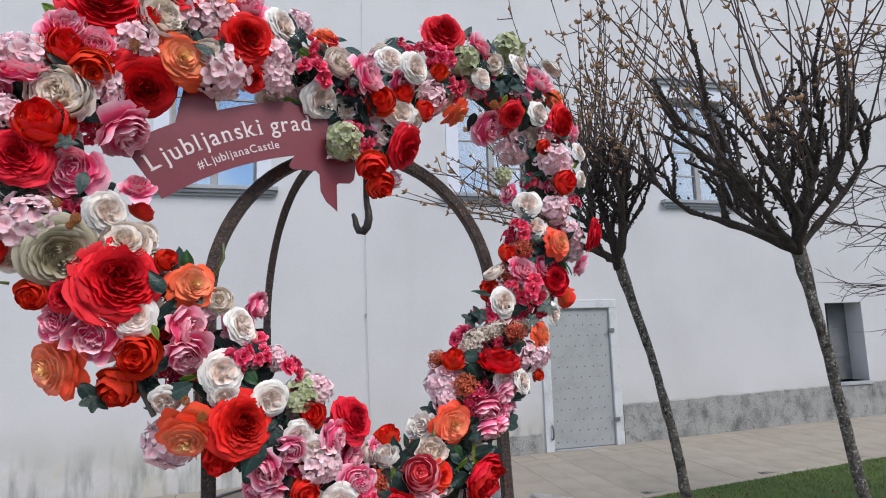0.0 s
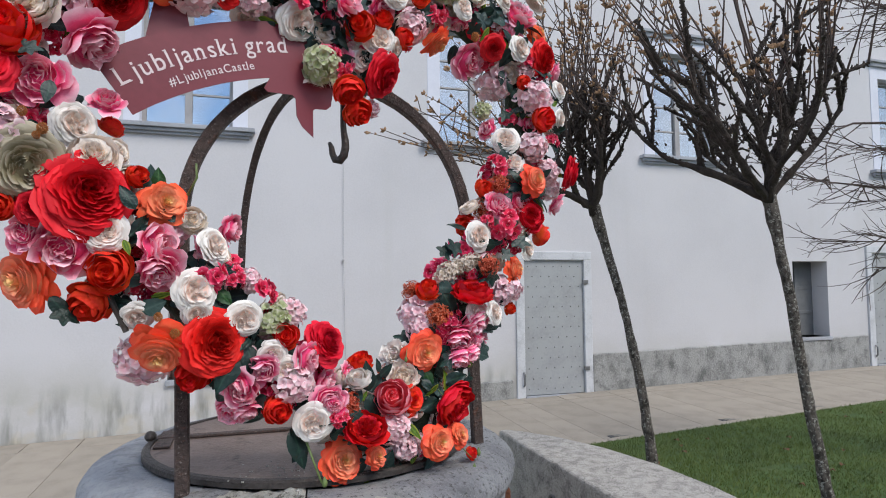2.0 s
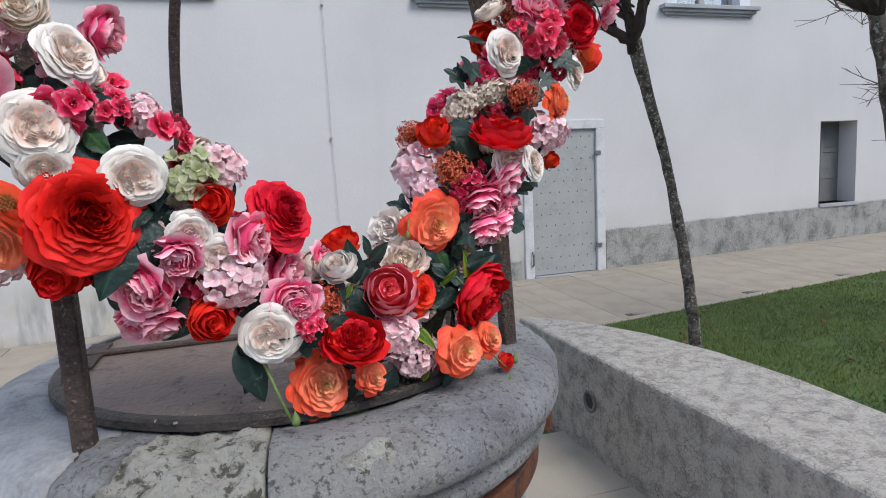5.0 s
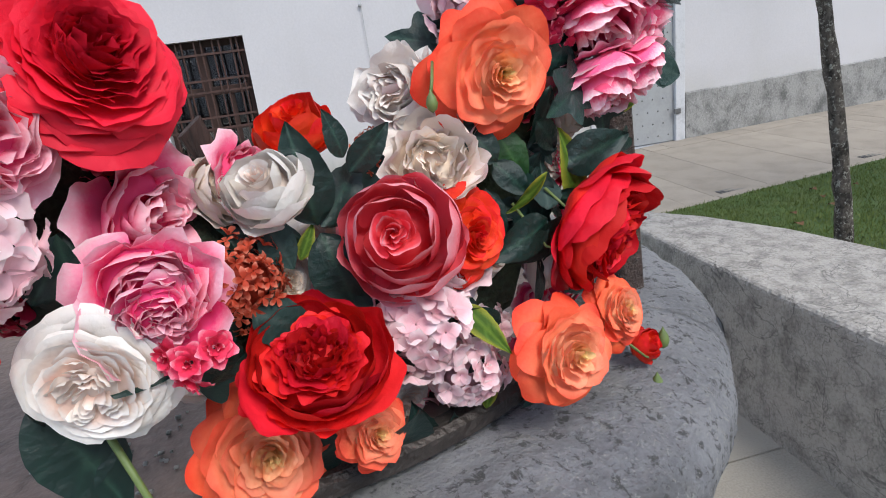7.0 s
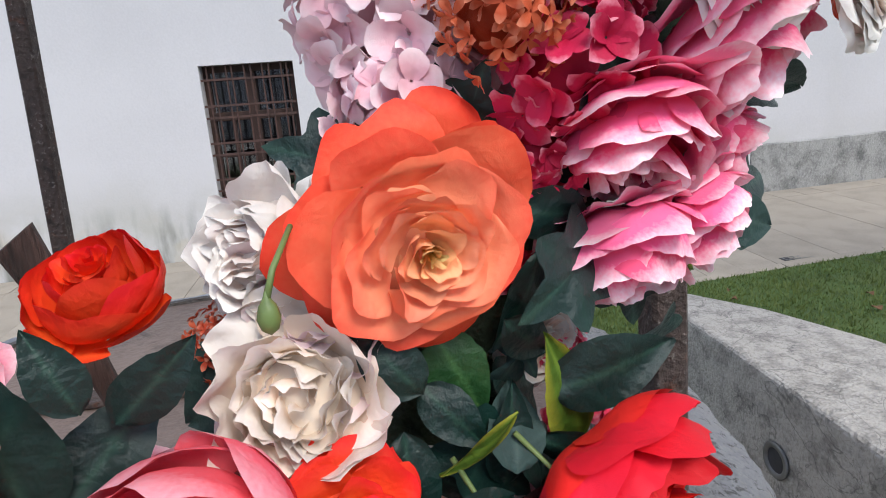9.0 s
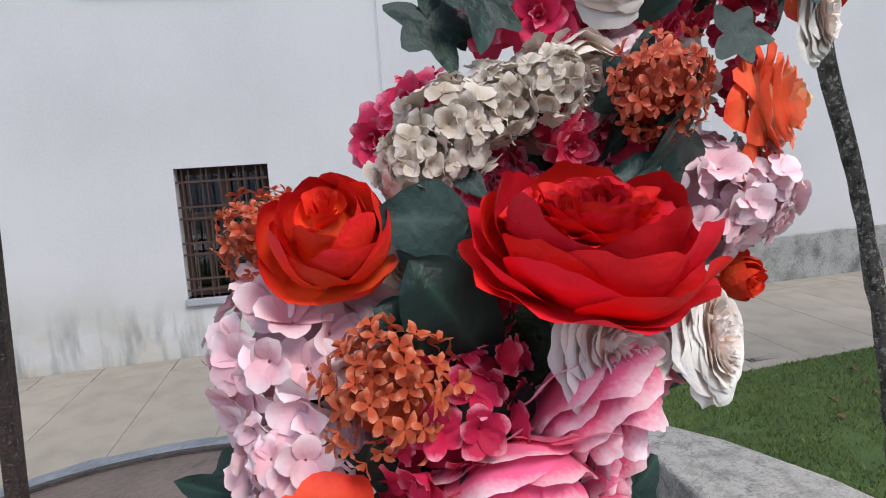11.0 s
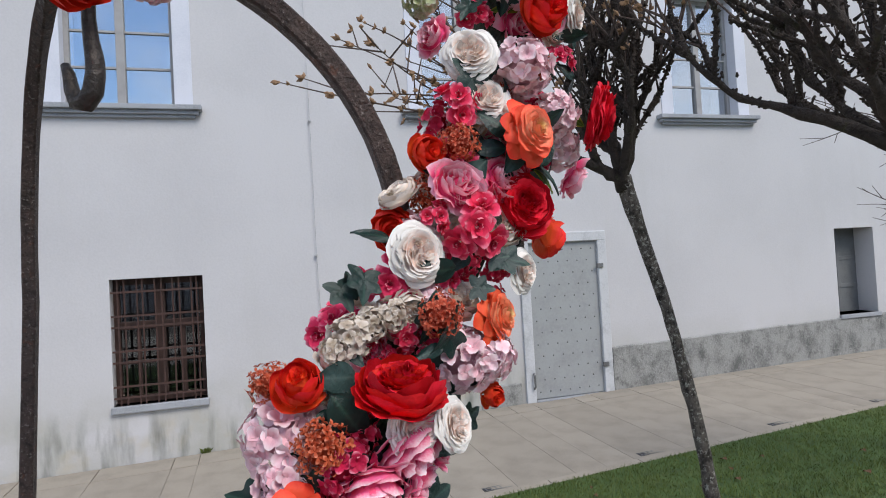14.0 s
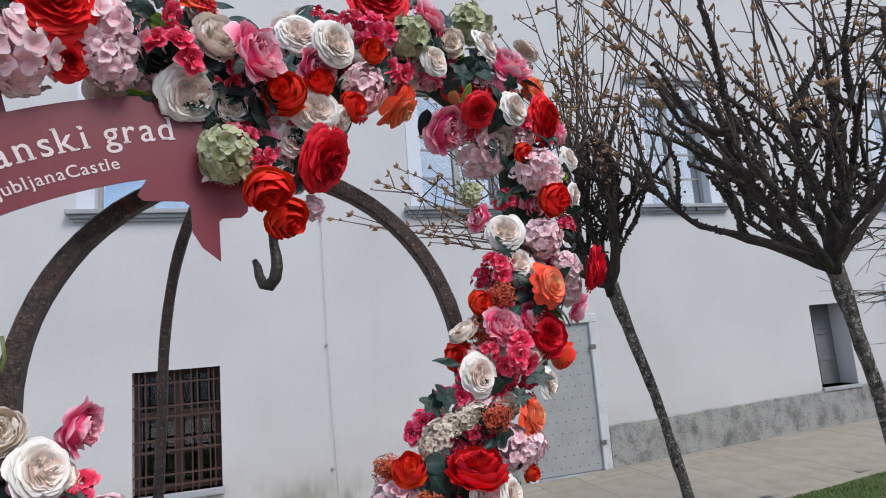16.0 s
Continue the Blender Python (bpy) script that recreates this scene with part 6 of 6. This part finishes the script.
def flower(name, maker, mat, u, v, size, rng, count=3, fine=4, deeper=0.0, label="", tilt=1.0, apart=False, sink=0.0, depth=None):
    place, way = seat(u, v, rng, deeper, tilt, depth)
    way = (way + Vector(rng.normal(0, SWAY.get(name, 0.1), 3))).normalized()
    for fu, fv, fw in FACING:
        if abs(u - fu) < 0.004 and abs(v - fv) < 0.004:
            way = Vector(fw).normalized()
    m = Matrix.Translation(place - way * size * (0.12 + sink)) @ way.to_track_quat("Z", "Y").to_matrix().to_4x4() @ Matrix.Rotation(rng.uniform(0, 6.28), 4, "Z") @ Matrix.Diagonal((size, size, size * rng.uniform(0.9, 1.1), 1))
    if apart:
        # a flower near the walk, petal by petal
        stalk = Geo().tube([(0, 0, -0.14), (0, 0, -0.06), (0, 0, 0.02)], [0.02, 0.04, 0.08], 8)
        ob = part(name, stalk, STEM, heart, label)
        ob.matrix_basis = m
        for verts, faces, shades in unit(maker(rng, 12)):
            part("petal", Geo().add(verts, faces, shades), mat, ob, "", True)
    else:
        pool = variants(name, maker, mat, count, fine)
        ob = part(name, pool[int(rng.integers(len(pool)))], None, heart, label)
        ob.matrix_basis = m
    return ob


HANGING = [(1.076, 1.507, 0.128, -0.01), (0.990, 1.448, 0.125, 0.0), (0.999, 1.381, 0.105, 0.015), (1.056, 1.397, 0.10, 0.01), (1.107, 1.447, 0.10, 0.03)]
FADED = [p for p in CREAM_PEONIES if -0.45 < p[0] < -0.2 and 1.9 < p[1] < 2.1]
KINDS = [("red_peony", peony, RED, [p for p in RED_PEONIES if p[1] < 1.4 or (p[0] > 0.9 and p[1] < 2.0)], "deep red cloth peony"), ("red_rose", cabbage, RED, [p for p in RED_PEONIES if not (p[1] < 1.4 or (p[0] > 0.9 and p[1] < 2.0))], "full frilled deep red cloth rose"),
         ("pink_peony", drooping_peony, PINK, HANGING, "hot pink cloth peony hanging its pale-tipped head"), ("orange_rose", rose, ORANGE, ORANGE_ROSES, "orange cloth rose with a yellow heart"),
         ("vermilion_ranunculus", ranunculus, VERMILION, RANUNCULUS, "orange-red cloth ranunculus"), ("pink_peony", loose_peony, HOT_PINK, [p for p in PINK_PEONIES if not (0.99 < p[0] < 1.1 and p[1] < 1.53)], "hot pink cloth peony with pale petal tips"),
         ("pink_hydrangea", hydrangea, ROSE_PINK, PINK_HYDRANGEAS, "pale pink cloth hydrangea"), ("cream_peony", peony, CREAM, [p for p in CREAM_PEONIES if p not in FADED], "cream cloth peony"),
         ("beige_rose", garden_rose, BEIGE, FADED, "faded olive-beige cloth rose"),
         ("white_rose", garden_rose, WHITE, WHITE_ROSES, "ivory cloth garden rose with a blush heart"), ("raspberry_dahlia", dahlia, CRIMSON, DAHLIAS, "raspberry cloth dahlia"),
         ("white_rosebud", ranunculus, WHITE, [(0.598, 1.362, 0.076, 0.035)], "half-open ivory cloth rose bud"), ("white_peony", loose_peony, WHITE, [(0.768, 1.424, 0.10, 0.10)], "crumpled off-white cloth peony"),
         ("small_rose", rose, VERMILION, [(0.785, 1.277, 0.092, 0.005)], "small orange-red cloth rose"), ("pale_pink_peony", loose_peony, ROSE_PINK, [(0.795, 1.392, 0.12, 0.075), (0.770, 1.245, 0.09, 0.03)], "pale pink cloth peony"),
         ("cream_peony", loose_peony, CREAM, [(0.772, 1.352, 0.112, 0.04)], "loose folded cream cloth peony"), ("coral_peony", ranunculus, CORAL, [(0.712, 1.294, 0.112, 0.01)], "coral pink cloth peony"), ("raspberry_bloom", blossoms, CRIMSON, [(0.945, 1.527, 0.088, 0.01), (0.932, 1.474, 0.06, 0.03), (0.985, 1.50, 0.07, 0.035), (0.975, 1.545, 0.07, 0.03)], "raspberry cluster of small cloth florets"),
         ("beige_hydrangea", hydrangea, SAND, [(0.985, 1.722, 0.075, 0.075), (0.955, 1.700, 0.06, 0.075), (1.025, 1.738, 0.06, 0.07), (1.07, 1.752, 0.06, 0.06)], "faded beige cloth hydrangea"),
         ("russet_bloom", russet_ball, RUSSET, RUSSET_CLUSTERS, "russet ball of small cloth florets"), ("green_hydrangea", hydrangea, PALE_GREEN, GREEN_HYDRANGEAS, "pale green cloth hydrangea")]
GROW = {"orange_rose": 1.0, "red_peony": 1.0, "red_rose": 1.04, "white_rose": 1.08, "pink_peony": 1.1, "cream_peony": 1.1, "pink_hydrangea": 1.26, "raspberry_dahlia": 1.2, "vermilion_ranunculus": 1.0}
rng = np.random.default_rng(21)
for name, maker, mat, places, label in KINDS:
    for u, v, size, depth in places:
        near = u > 0.50 and v < 1.72 and maker not in (hydrangea, russet_ball, blossoms) and size > 0.08
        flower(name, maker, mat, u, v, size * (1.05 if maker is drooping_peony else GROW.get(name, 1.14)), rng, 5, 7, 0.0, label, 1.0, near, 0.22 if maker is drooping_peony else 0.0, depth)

# smaller blooms set deeper between the large ones
rng = np.random.default_rng(33)
fill = [k for n in ("pink_peony", "pink_hydrangea", "raspberry_dahlia", "raspberry_dahlia", "raspberry_bloom", "white_rose", "pink_hydrangea", "cream_peony") for k in KINDS if k[0] == n and k[1] is not drooping_peony]
for k in range(290):
    i = int(rng.integers(len(CENTRE)))
    (a, b), (c, d) = CENTRE[i], CENTRE[(i + 1) % len(CENTRE)]
    s = rng.random()
    r, an = 0.165 * math.sqrt(rng.random()), rng.uniform(0, 6.28)
    name, maker, mat, places, label = fill[int(rng.integers(len(fill)))]
    u, v = a + (c - a) * s + r * math.cos(an), b + (d - b) * s + r * math.sin(an)
    close = u > 0.45 and v < 1.72
    flower(name, maker, mat, u, v, rng.uniform(0.06, 0.085) if close else rng.uniform(0.075, 0.115), rng, 5, 6, rng.uniform(0.08, 0.11) if close else rng.uniform(0.045, 0.09), label)

# a closer filling of the thin strand
rng = np.random.default_rng(71)
slim = [k for n in ("raspberry_dahlia", "raspberry_dahlia", "raspberry_bloom", "pink_hydrangea", "russet_bloom") for k in KINDS if k[0] == n]
for k in range(46):
    i = 6 + int(rng.integers(4))
    (a, b), (c, d) = CENTRE[i], CENTRE[i + 1]
    s = rng.random()
    r, an = 0.13 * math.sqrt(rng.random()), rng.uniform(0, 6.28)
    name, maker, mat, places, label = slim[int(rng.integers(len(slim)))]
    u, v = a + (c - a) * s + r * math.cos(an), b + (d - b) * s + r * math.sin(an)
    if v > 1.70:
        flower(name, maker, mat, u, v, rng.uniform(0.07, 0.095), rng, 5, 6, rng.uniform(0.05, 0.09), label)

# berries
for u, v, size, depth in BERRIES:
    place, way = seat(u, v, rng, 0.0, 1.0, depth)
    g = Geo()
    for k in range(70):
        zc = 1 - 2 * (k + 0.5) / 70
        rr, a = math.sqrt(1 - zc * zc), 2.39996 * k
        d = Vector((rr * math.cos(a), rr * math.sin(a), zc))
        e = d.orthogonal().normalized()
        f = d.cross(e)
        ring = [d * 0.36 + (e * math.cos(q) + f * math.sin(q)) * 0.085 for q in (0.0, 1.2566, 2.5133, 3.7699, 5.0265)]
        g.add(ring + [d * 0.49], [(i, (i + 1) % 5, 5) for i in range(5)] + [(4, 3, 2, 1, 0)])
    ob = part("berry", g, BERRY, heart, "knobbly orange berry head")
    ob.matrix_basis = Matrix.Translation(place - Vector((0, 0.02, 0))) @ Matrix.Diagonal((0.6 * size, 0.6 * size, 0.7 * size, 1))

# leaves


def leaf_mesh(name, mat, width, lobed, seed):
    rng = np.random.default_rng(seed)
    g = Geo()
    if lobed:
        # ivy: five lobes about the stalk's end
        n, rows = 40, 4
        verts, shades = [(0.0, 0.30, 0.0)], [(0.0, 0.3, 0.4)]
        for j in range(1, rows + 1):
            for i in range(n):
                a = 2 * math.pi * i / n
                near = min(abs((a - c + math.pi) % (2 * math.pi) - math.pi) for c in (1.571, 0.52, 2.62, -0.56, 3.70))
                lobe = max(0.0, 1 - near / 0.56) ** 1.15
                r = (0.31 + 0.20 * lobe + (0.12 * lobe if abs(a - 1.571) < 0.56 else 0.0)) * (1 - 0.5 * math.exp(-((a - 1.5 * math.pi) / 0.30) ** 2)) * j / rows
                x, y = r * math.cos(a) * width * 2.1, 0.30 + r * math.sin(a) * 1.05
                verts.append((x, y, 0.10 * abs(x) - 0.22 * (y - 0.2) ** 2 + 0.015 * math.cos(5 * a) * j / rows))
                shades.append((j / rows, lobe ** 5, seed % 7 / 7))
        faces = [(0, 1 + i, 1 + (i + 1) % n) for i in range(n)]
        faces += [(1 + j * n + i, 1 + (j + 1) * n + i, 1 + (j + 1) * n + (i + 1) % n, 1 + j * n + (i + 1) % n) for j in range(rows - 1) for i in range(n)]
        return g.add(verts, faces, shades).mesh(name, mat, True)
    nu, nv = 8, 16
    verts, shades = [], []
    for j in range(nv + 1):
        t = j / nv
        w = max(width * math.sin(math.pi * t ** 0.8) ** 0.8 * (1 - 0.15 * t), 0.010)
        for i in range(nu + 1):
            s = 2 * i / nu - 1
            rib = abs(math.sin(math.pi * (6 * t - 1.6 * abs(s))))
            fold = 0.16 * abs(s) * w + 0.025 * math.sin(5 * t + 3 * s) + 0.010 * rib * (1 - abs(s))
            verts.append((s * w * (1 + (0.03 * rng.normal() if abs(s) > 0.95 else 0)), t, fold - 0.26 * t * t))
            shades.append((abs(s), max(1 - 3.0 * rib, 0.0) * 0.8 if abs(s) > 0.12 else 1.0, seed % 7 / 7))
    g.add(verts, [(j * (nu + 1) + i, j * (nu + 1) + i + 1, (j + 1) * (nu + 1) + i + 1, (j + 1) * (nu + 1) + i) for j in range(nv) for i in range(nu)], shades)
    return g.mesh(name, mat, True)


LEAVES = [leaf_mesh("leaf", LEAF, 0.26, False, 1), leaf_mesh("leaf", LEAF, 0.30, False, 2), leaf_mesh("ivy_leaf", LEAF, 0.46, True, 3), leaf_mesh("eucalyptus_leaf", GREY_LEAF, 0.36, False, 4),
          leaf_mesh("leaf", LEAF, 0.22, False, 5), leaf_mesh("ivy_leaf", LEAF, 0.42, True, 6), leaf_mesh("fresh_leaf", FRESH_LEAF, 0.2, False, 8), leaf_mesh("green_leaf", GREEN_LEAF, 0.3, False, 9)]


def leaf(u, v, size, kind, rng, deeper=0.05, spin=None):
    place, way = seat(u, v, rng, deeper)
    ob = part(LEAVES[kind].name.split(".")[0], LEAVES[kind], None, heart)
    a = rng.uniform(0, 6.28) if spin is None else radians(spin)
    ob.matrix_basis = Matrix.Translation(place) @ (way + Vector(rng.normal(0, 0.35, 3))).to_track_quat("Z", "Y").to_matrix().to_4x4() @ Matrix.Rotation(a, 4, "Z") @ Matrix.Diagonal((size, size, size, 1))


rng = np.random.default_rng(57)
for k in range(620):
    i = int(rng.integers(len(CENTRE)))
    (a, b), (c, d) = CENTRE[i], CENTRE[(i + 1) % len(CENTRE)]
    s = rng.random()
    r, an = 0.165 * math.sqrt(rng.random()), rng.uniform(0, 6.28)
    u, v = a + (c - a) * s + r * math.cos(an), b + (d - b) * s + r * math.sin(an)
    if 0.3 < u < 0.75 and 1.33 < v < 1.52:
        continue
    leaf(u, v, rng.uniform(0.055, 0.095), int(rng.choice([0, 1, 2, 3, 4, 5, 6], p=[0.22, 0.2, 0.16, 0.13, 0.12, 0.11, 0.06])), rng, rng.uniform(0.02, 0.065))

# the large leaves that lie open between the flowers: kind, then base and tip
OPEN_LEAVES = [
    (0, 0.641, 0.05, 1.316, 0.627, 0.03, 1.41),
    (0, 0.645, 0.05, 1.313, 0.704, 0.06, 1.368),
    (0, 0.643, 0.05, 1.307, 0.662, 0.02, 1.21),
    (3, 0.589, 0.04, 1.332, 0.608, 0.03, 1.287),
    (6, 0.618, 0.05, 1.286, 0.638, 0.05, 1.317),
    (2, 0.893, 0.05, 1.492, 0.903, 0.03, 1.537),
    (0, 0.95, 0.05, 1.438, 0.963, 0.02, 1.392),
    (6, 0.958, 0.03, 1.27, 0.926, 0, 1.356),
    (7, 0.862, 0.05, 1.368, 0.885, 0.03, 1.310),
    (2, 0.927, 0.06, 1.346, 0.936, 0.04, 1.31),
    (0, 0.978, 0.04, 1.323, 1.007, 0.02, 1.289),
    (3, 1.084, 0.03, 1.411, 1.135, 0.02, 1.397),
    (0, 0.672, 0.03, 1.378, 0.661, 0.02, 1.422),]
OPEN_LEAVES += [
    (0, 0.683, 0.05, 1.36, 0.723, 0.03, 1.398),
    (3, 0.985, 0.05, 1.654, 0.918, 0.05, 1.661),
    (0, 0.93, 0.03, 1.636, 0.993, 0.02, 1.544),
    (0, 0.912, 0.05, 1.605, 0.969, 0.04, 1.572),
    (2, 1.035, 0.1, 1.834, 1.012, 0.06, 1.753),
    (2, 1.027, 0.12, 1.814, 0.979, 0.1, 1.771),
    (2, 1.265, 0.04, 1.836, 1.326, 0.02, 1.844),
    (2, 1.228, 0.05, 1.787, 1.289, 0.02, 1.779),
    (0, 1.041, 0.03, 1.476, 1.076, 0.02, 1.46),
    (0, 0.988, 0.08, 1.694, 0.999, 0.05, 1.672),
    (0, 0.227, 0.03, 1.495, 0.255, 0, 1.402),
    (0, 0.204, 0.03, 1.487, 0.144, 0, 1.373),
    (7, 0.155, 0.06, 1.656, 0.182, 0.03, 1.615),]
OPEN_LEAVES += [
    (3, 0.337, 0.05, 1.474, 0.411, 0.03, 1.457),
    (0, 0.238, 0.03, 1.514, 0.204, 0, 1.488),
    (2, 0.991, 0.12, 1.816, 1.01, 0.08, 1.741),
    (0, 0.175, 0.06, 1.50, 0.15, 0.05, 1.374),
    (0, 0.378, 0.06, 1.229, 0.421, 0.03, 1.111),
    (0, 0.421, 0.06, 1.192, 0.381, 0.04, 1.132),
    (7, -0.004, 0.1, 1.944, -0.009, 0.08, 1.999),
    (0, -0.077, 0, 1.871, -0.113, 0, 1.931),
    (6, -0.102, 0, 1.789, -0.09, -0.02, 1.752),
    (2, -0.244, 0.1, 1.612, -0.17, 0.1, 1.562),
    (0, -0.258, 0.1, 1.642, -0.211, 0.1, 1.588),]
OPEN_LEAVES += [
    (0, -0.273, 0, 2.181, -0.283, -0.02, 2.124),
    (0, -0.368, 0.05, 2.509, -0.322, 0.04, 2.468),
    (0, 0.05, 0.05, 2.59, -0.009, 0.04, 2.616),
    (2, -0.338, 0, 2.254, -0.277, -0.02, 2.25),
    (3, 0.024, 0.05, 1.625, 0.043, 0.03, 1.61),
    (3, -0.048, 0.05, 1.6, 0.005, 0.03, 1.627),]
for kind, u0, y0, v0, u1, y1, v1 in OPEN_LEAVES:
    a, b = Vector((u0, y0, v0 - HEART[2])), Vector((u1, y1, v1 - HEART[2]))
    along = b - a
    face = Vector((rng.normal(0, 0.2), -1, 0.25 + rng.normal(0, 0.2)))
    side = along.cross(face).normalized()
    up = side.cross(along).normalized()
    size = along.length * (0.82 if kind == 2 else 1.04)
    ob = part(LEAVES[kind].name.split(".")[0], LEAVES[kind], None, heart)
    m = Matrix((side, along.normalized(), up)).transposed().to_4x4()
    ob.matrix_basis = Matrix.Translation(a) @ m @ Matrix.Diagonal((size * 1.1, size, size * 0.7, 1))

# stems, buds and tendrils that stand out of the wreath
STRAYS = [((0.415, 0.05, 1.21), (0.435, 0.02, 1.13), (0.452, -0.005, 1.068)), ((-0.42, 0.10, 1.90), (-0.47, 0.10, 1.905), (-0.52, 0.09, 1.90)), ((0.760, 0.005, 1.424), (0.765, 0.008, 1.437), (0.780, 0.03, 1.452)),
          ((0.90, 0.02, 1.30), (0.93, 0.0, 1.26), (0.91, -0.01, 1.20)), ((0.86, 0.03, 1.29), (0.88, 0.0, 1.24), (0.93, -0.02, 1.22)), ((0.07, 0.08, 1.93), (0.09, 0.06, 1.98), (0.085, 0.05, 2.02)), ((0.97, -0.02, 1.10), (1.01, -0.02, 1.06), (1.04, -0.01, 1.04))]
for a, b, c in STRAYS:
    k = 1.7 if a[0] < 0.5 else 0.8
    part("stem", Geo().tube([Vector(p) - Vector((0, 0, HEART[2])) for p in (a, b, c)], [0.0024 * k, 0.002 * k, 0.0019 * k], 6), STEM, heart, "", True)
for u, y, v, k in ((0.462, -0.005, 1.066, 1.0), (-0.525, 0.09, 1.90, 1.0), (0.760, 0.005, 1.416, 0.62), (1.055, -0.01, 1.065, 0.9), (1.02, -0.03, 1.02, 0.9)):
    g = Geo().lathe([(0.0005, -0.016), (0.007, -0.011), (0.0095, -0.002), (0.007, 0.008), (0.003, 0.014), (0.0005, 0.02)], 10)
    ob = part("flower_bud", g, STEM, heart, "closed green bud", True)
    ob.matrix_basis = Matrix.Translation((u, y, v - HEART[2])) @ Matrix.Diagonal((k, k, k, 1))

# ---- banner ----
banner = thing("banner", (HEART[0], HEART[1], HEART[2]), "dull red ribbon-shaped sign with white lettering hung in the heart", "sign", rz=17.87)


def arc_through(p, q, r):
    """Centre and radius of the circle through three places."""
    ax, ay, bx, by, cx, cy = *p, *q, *r
    d = 2 * (ax * (by - cy) + bx * (cy - ay) + cx * (ay - by))
    ux = ((ax * ax + ay * ay) * (by - cy) + (bx * bx + by * by) * (cy - ay) + (cx * cx + cy * cy) * (ay - by)) / d
    uy = ((ax * ax + ay * ay) * (cx - bx) + (bx * bx + by * by) * (ax - cx) + (cx * cx + cy * cy) * (bx - ax)) / d
    return ux, uy, math.hypot(ax - ux, ay - uy)


CX, CY, CR = arc_through((-0.117, 2.225), (0.11, 2.357), (0.387, 2.439))
BY = 0.14


def on_arc(u, lift):
    """A place above the lettering's base line, with the line's slope there."""
    a = math.acos(max(-1, min(1, (u - CX) / CR)))
    return CX + (CR + lift) * math.cos(a), CY + (CR + lift) * math.sin(a), a - math.pi / 2


def plate(name, outline, y, mat, parent, thick=0.004):
    bm = bmesh.new()
    f = bm.faces.new([bm.verts.new((u, y, v - HEART[2])) for u, v in outline])
    ex = bmesh.ops.extrude_face_region(bm, geom=[f])
    for q in ex["geom"]:
        if isinstance(q, bmesh.types.BMVert):
            q.co.y += thick
    bmesh.ops.recalc_face_normals(bm, faces=bm.faces)
    bmesh.ops.triangulate(bm, faces=[f for f in bm.faces if len(f.verts) > 4])
    me = bpy.data.meshes.new(name)
    bm.to_mesh(me)
    bm.free()
    me.materials.append(mat)
    return part(name, me, None, parent)


upper = [on_arc(-0.118 + 0.628 * k / 16, 0.102)[:2] for k in range(17)]
lower = [on_arc(-0.118 + 0.428 * k / 12, -0.082)[:2] for k in range(13)]
tail = [(0.545, 2.44), (0.556, 2.37), (0.543, 2.284), (0.528, 2.270), (0.486, 2.266), (0.478, 2.258), (0.48, 2.167), (0.441, 2.198), (0.421, 2.232), (0.417, 2.290), (0.405, 2.300), (0.322, 2.296), (0.310, 2.306)]
plate("ribbon", upper + tail + lower[::-1], BY, BANNER, banner)
plate("ribbon_end", [(-0.04, 2.40), (-0.01, 2.56), (0.06, 2.55), (0.085, 2.44)], BY + 0.008, BANNER, banner)


def lettering(name, text, u0, u1, height, lift):
    """Characters one by one along the arc, between two places."""
    glyphs, x = [], 0.0
    for ch in text:
        cu = bpy.data.curves.new("glyph", "FONT")
        cu.body, cu.size, cu.offset = ch, 1.0, 0.006
        ob = new("glyph", cu)
        bpy.context.view_layer.update()
        me = ob.evaluated_get(bpy.context.evaluated_depsgraph_get()).to_mesh()
        vs, fs = [q.co.copy() for q in me.vertices], [tuple(f.vertices) for f in me.polygons]
        left = min((q.x for q in vs), default=0.0)
        for q in vs:
            q.x -= left
        # short slab serifs on the ends of the stems
        if ch.isalpha():
            top = max(q.y for q in vs)
            for level in (0.0, top) if ch not in "jgaesCt" else ():
                edge = sorted(q.x for q in vs if abs(q.y - level) < 0.012)
                runs = []
                for v in edge:
                    if runs and v - runs[-1][1] < 0.12:
                        runs[-1][1] = v
                    else:
                        runs.append([v, v])
                for a, b in runs:
                    if b - a < 0.16:
                        k, lo = len(vs), level - (0.045 if level else 0.0)
                        vs += [Vector((x2, y2, 0)) for x2, y2 in ((a - 0.05, lo), (b + (0.05 if not level else 0.0), lo), (b + (0.05 if not level else 0.0), lo + 0.045), (a - 0.05, lo + 0.045))]
                        fs.append((k, k + 1, k + 2, k + 3))
        wide = max((q.x for q in vs), default=0.22) + 0.10 if ch != " " else 0.26
        glyphs.append((vs, fs, x))
        x += wide
        bpy.data.objects.remove(ob)
        bpy.data.curves.remove(cu)
    g = Geo()
    for vs, fs, x0 in glyphs:
        if not vs:
            continue
        mx = max(q.x for q in vs) / 2
        cu, cv, sl = on_arc(u0 + (u1 - u0) * (x0 + mx) / x, lift)
        ww = (u1 - u0) / x
        c, s = math.cos(sl), math.sin(sl)
        pts = []
        for q in vs:
            a, b = (q.x - mx) * ww, q.y * height
            pts.append((cu + a * c - b * s, BY - 0.0015, cv + a * s + b * c - HEART[2]))
        g.add(pts, fs)
    return part(name, g, LETTER, banner, "white lettering")


lettering("title_lettering", "Ljubljanski grad", -0.102, 0.395, 0.076, 0.0)
lettering("tag_lettering", "#LjubljanaCastle", 0.004, 0.268, 0.036, -0.052)
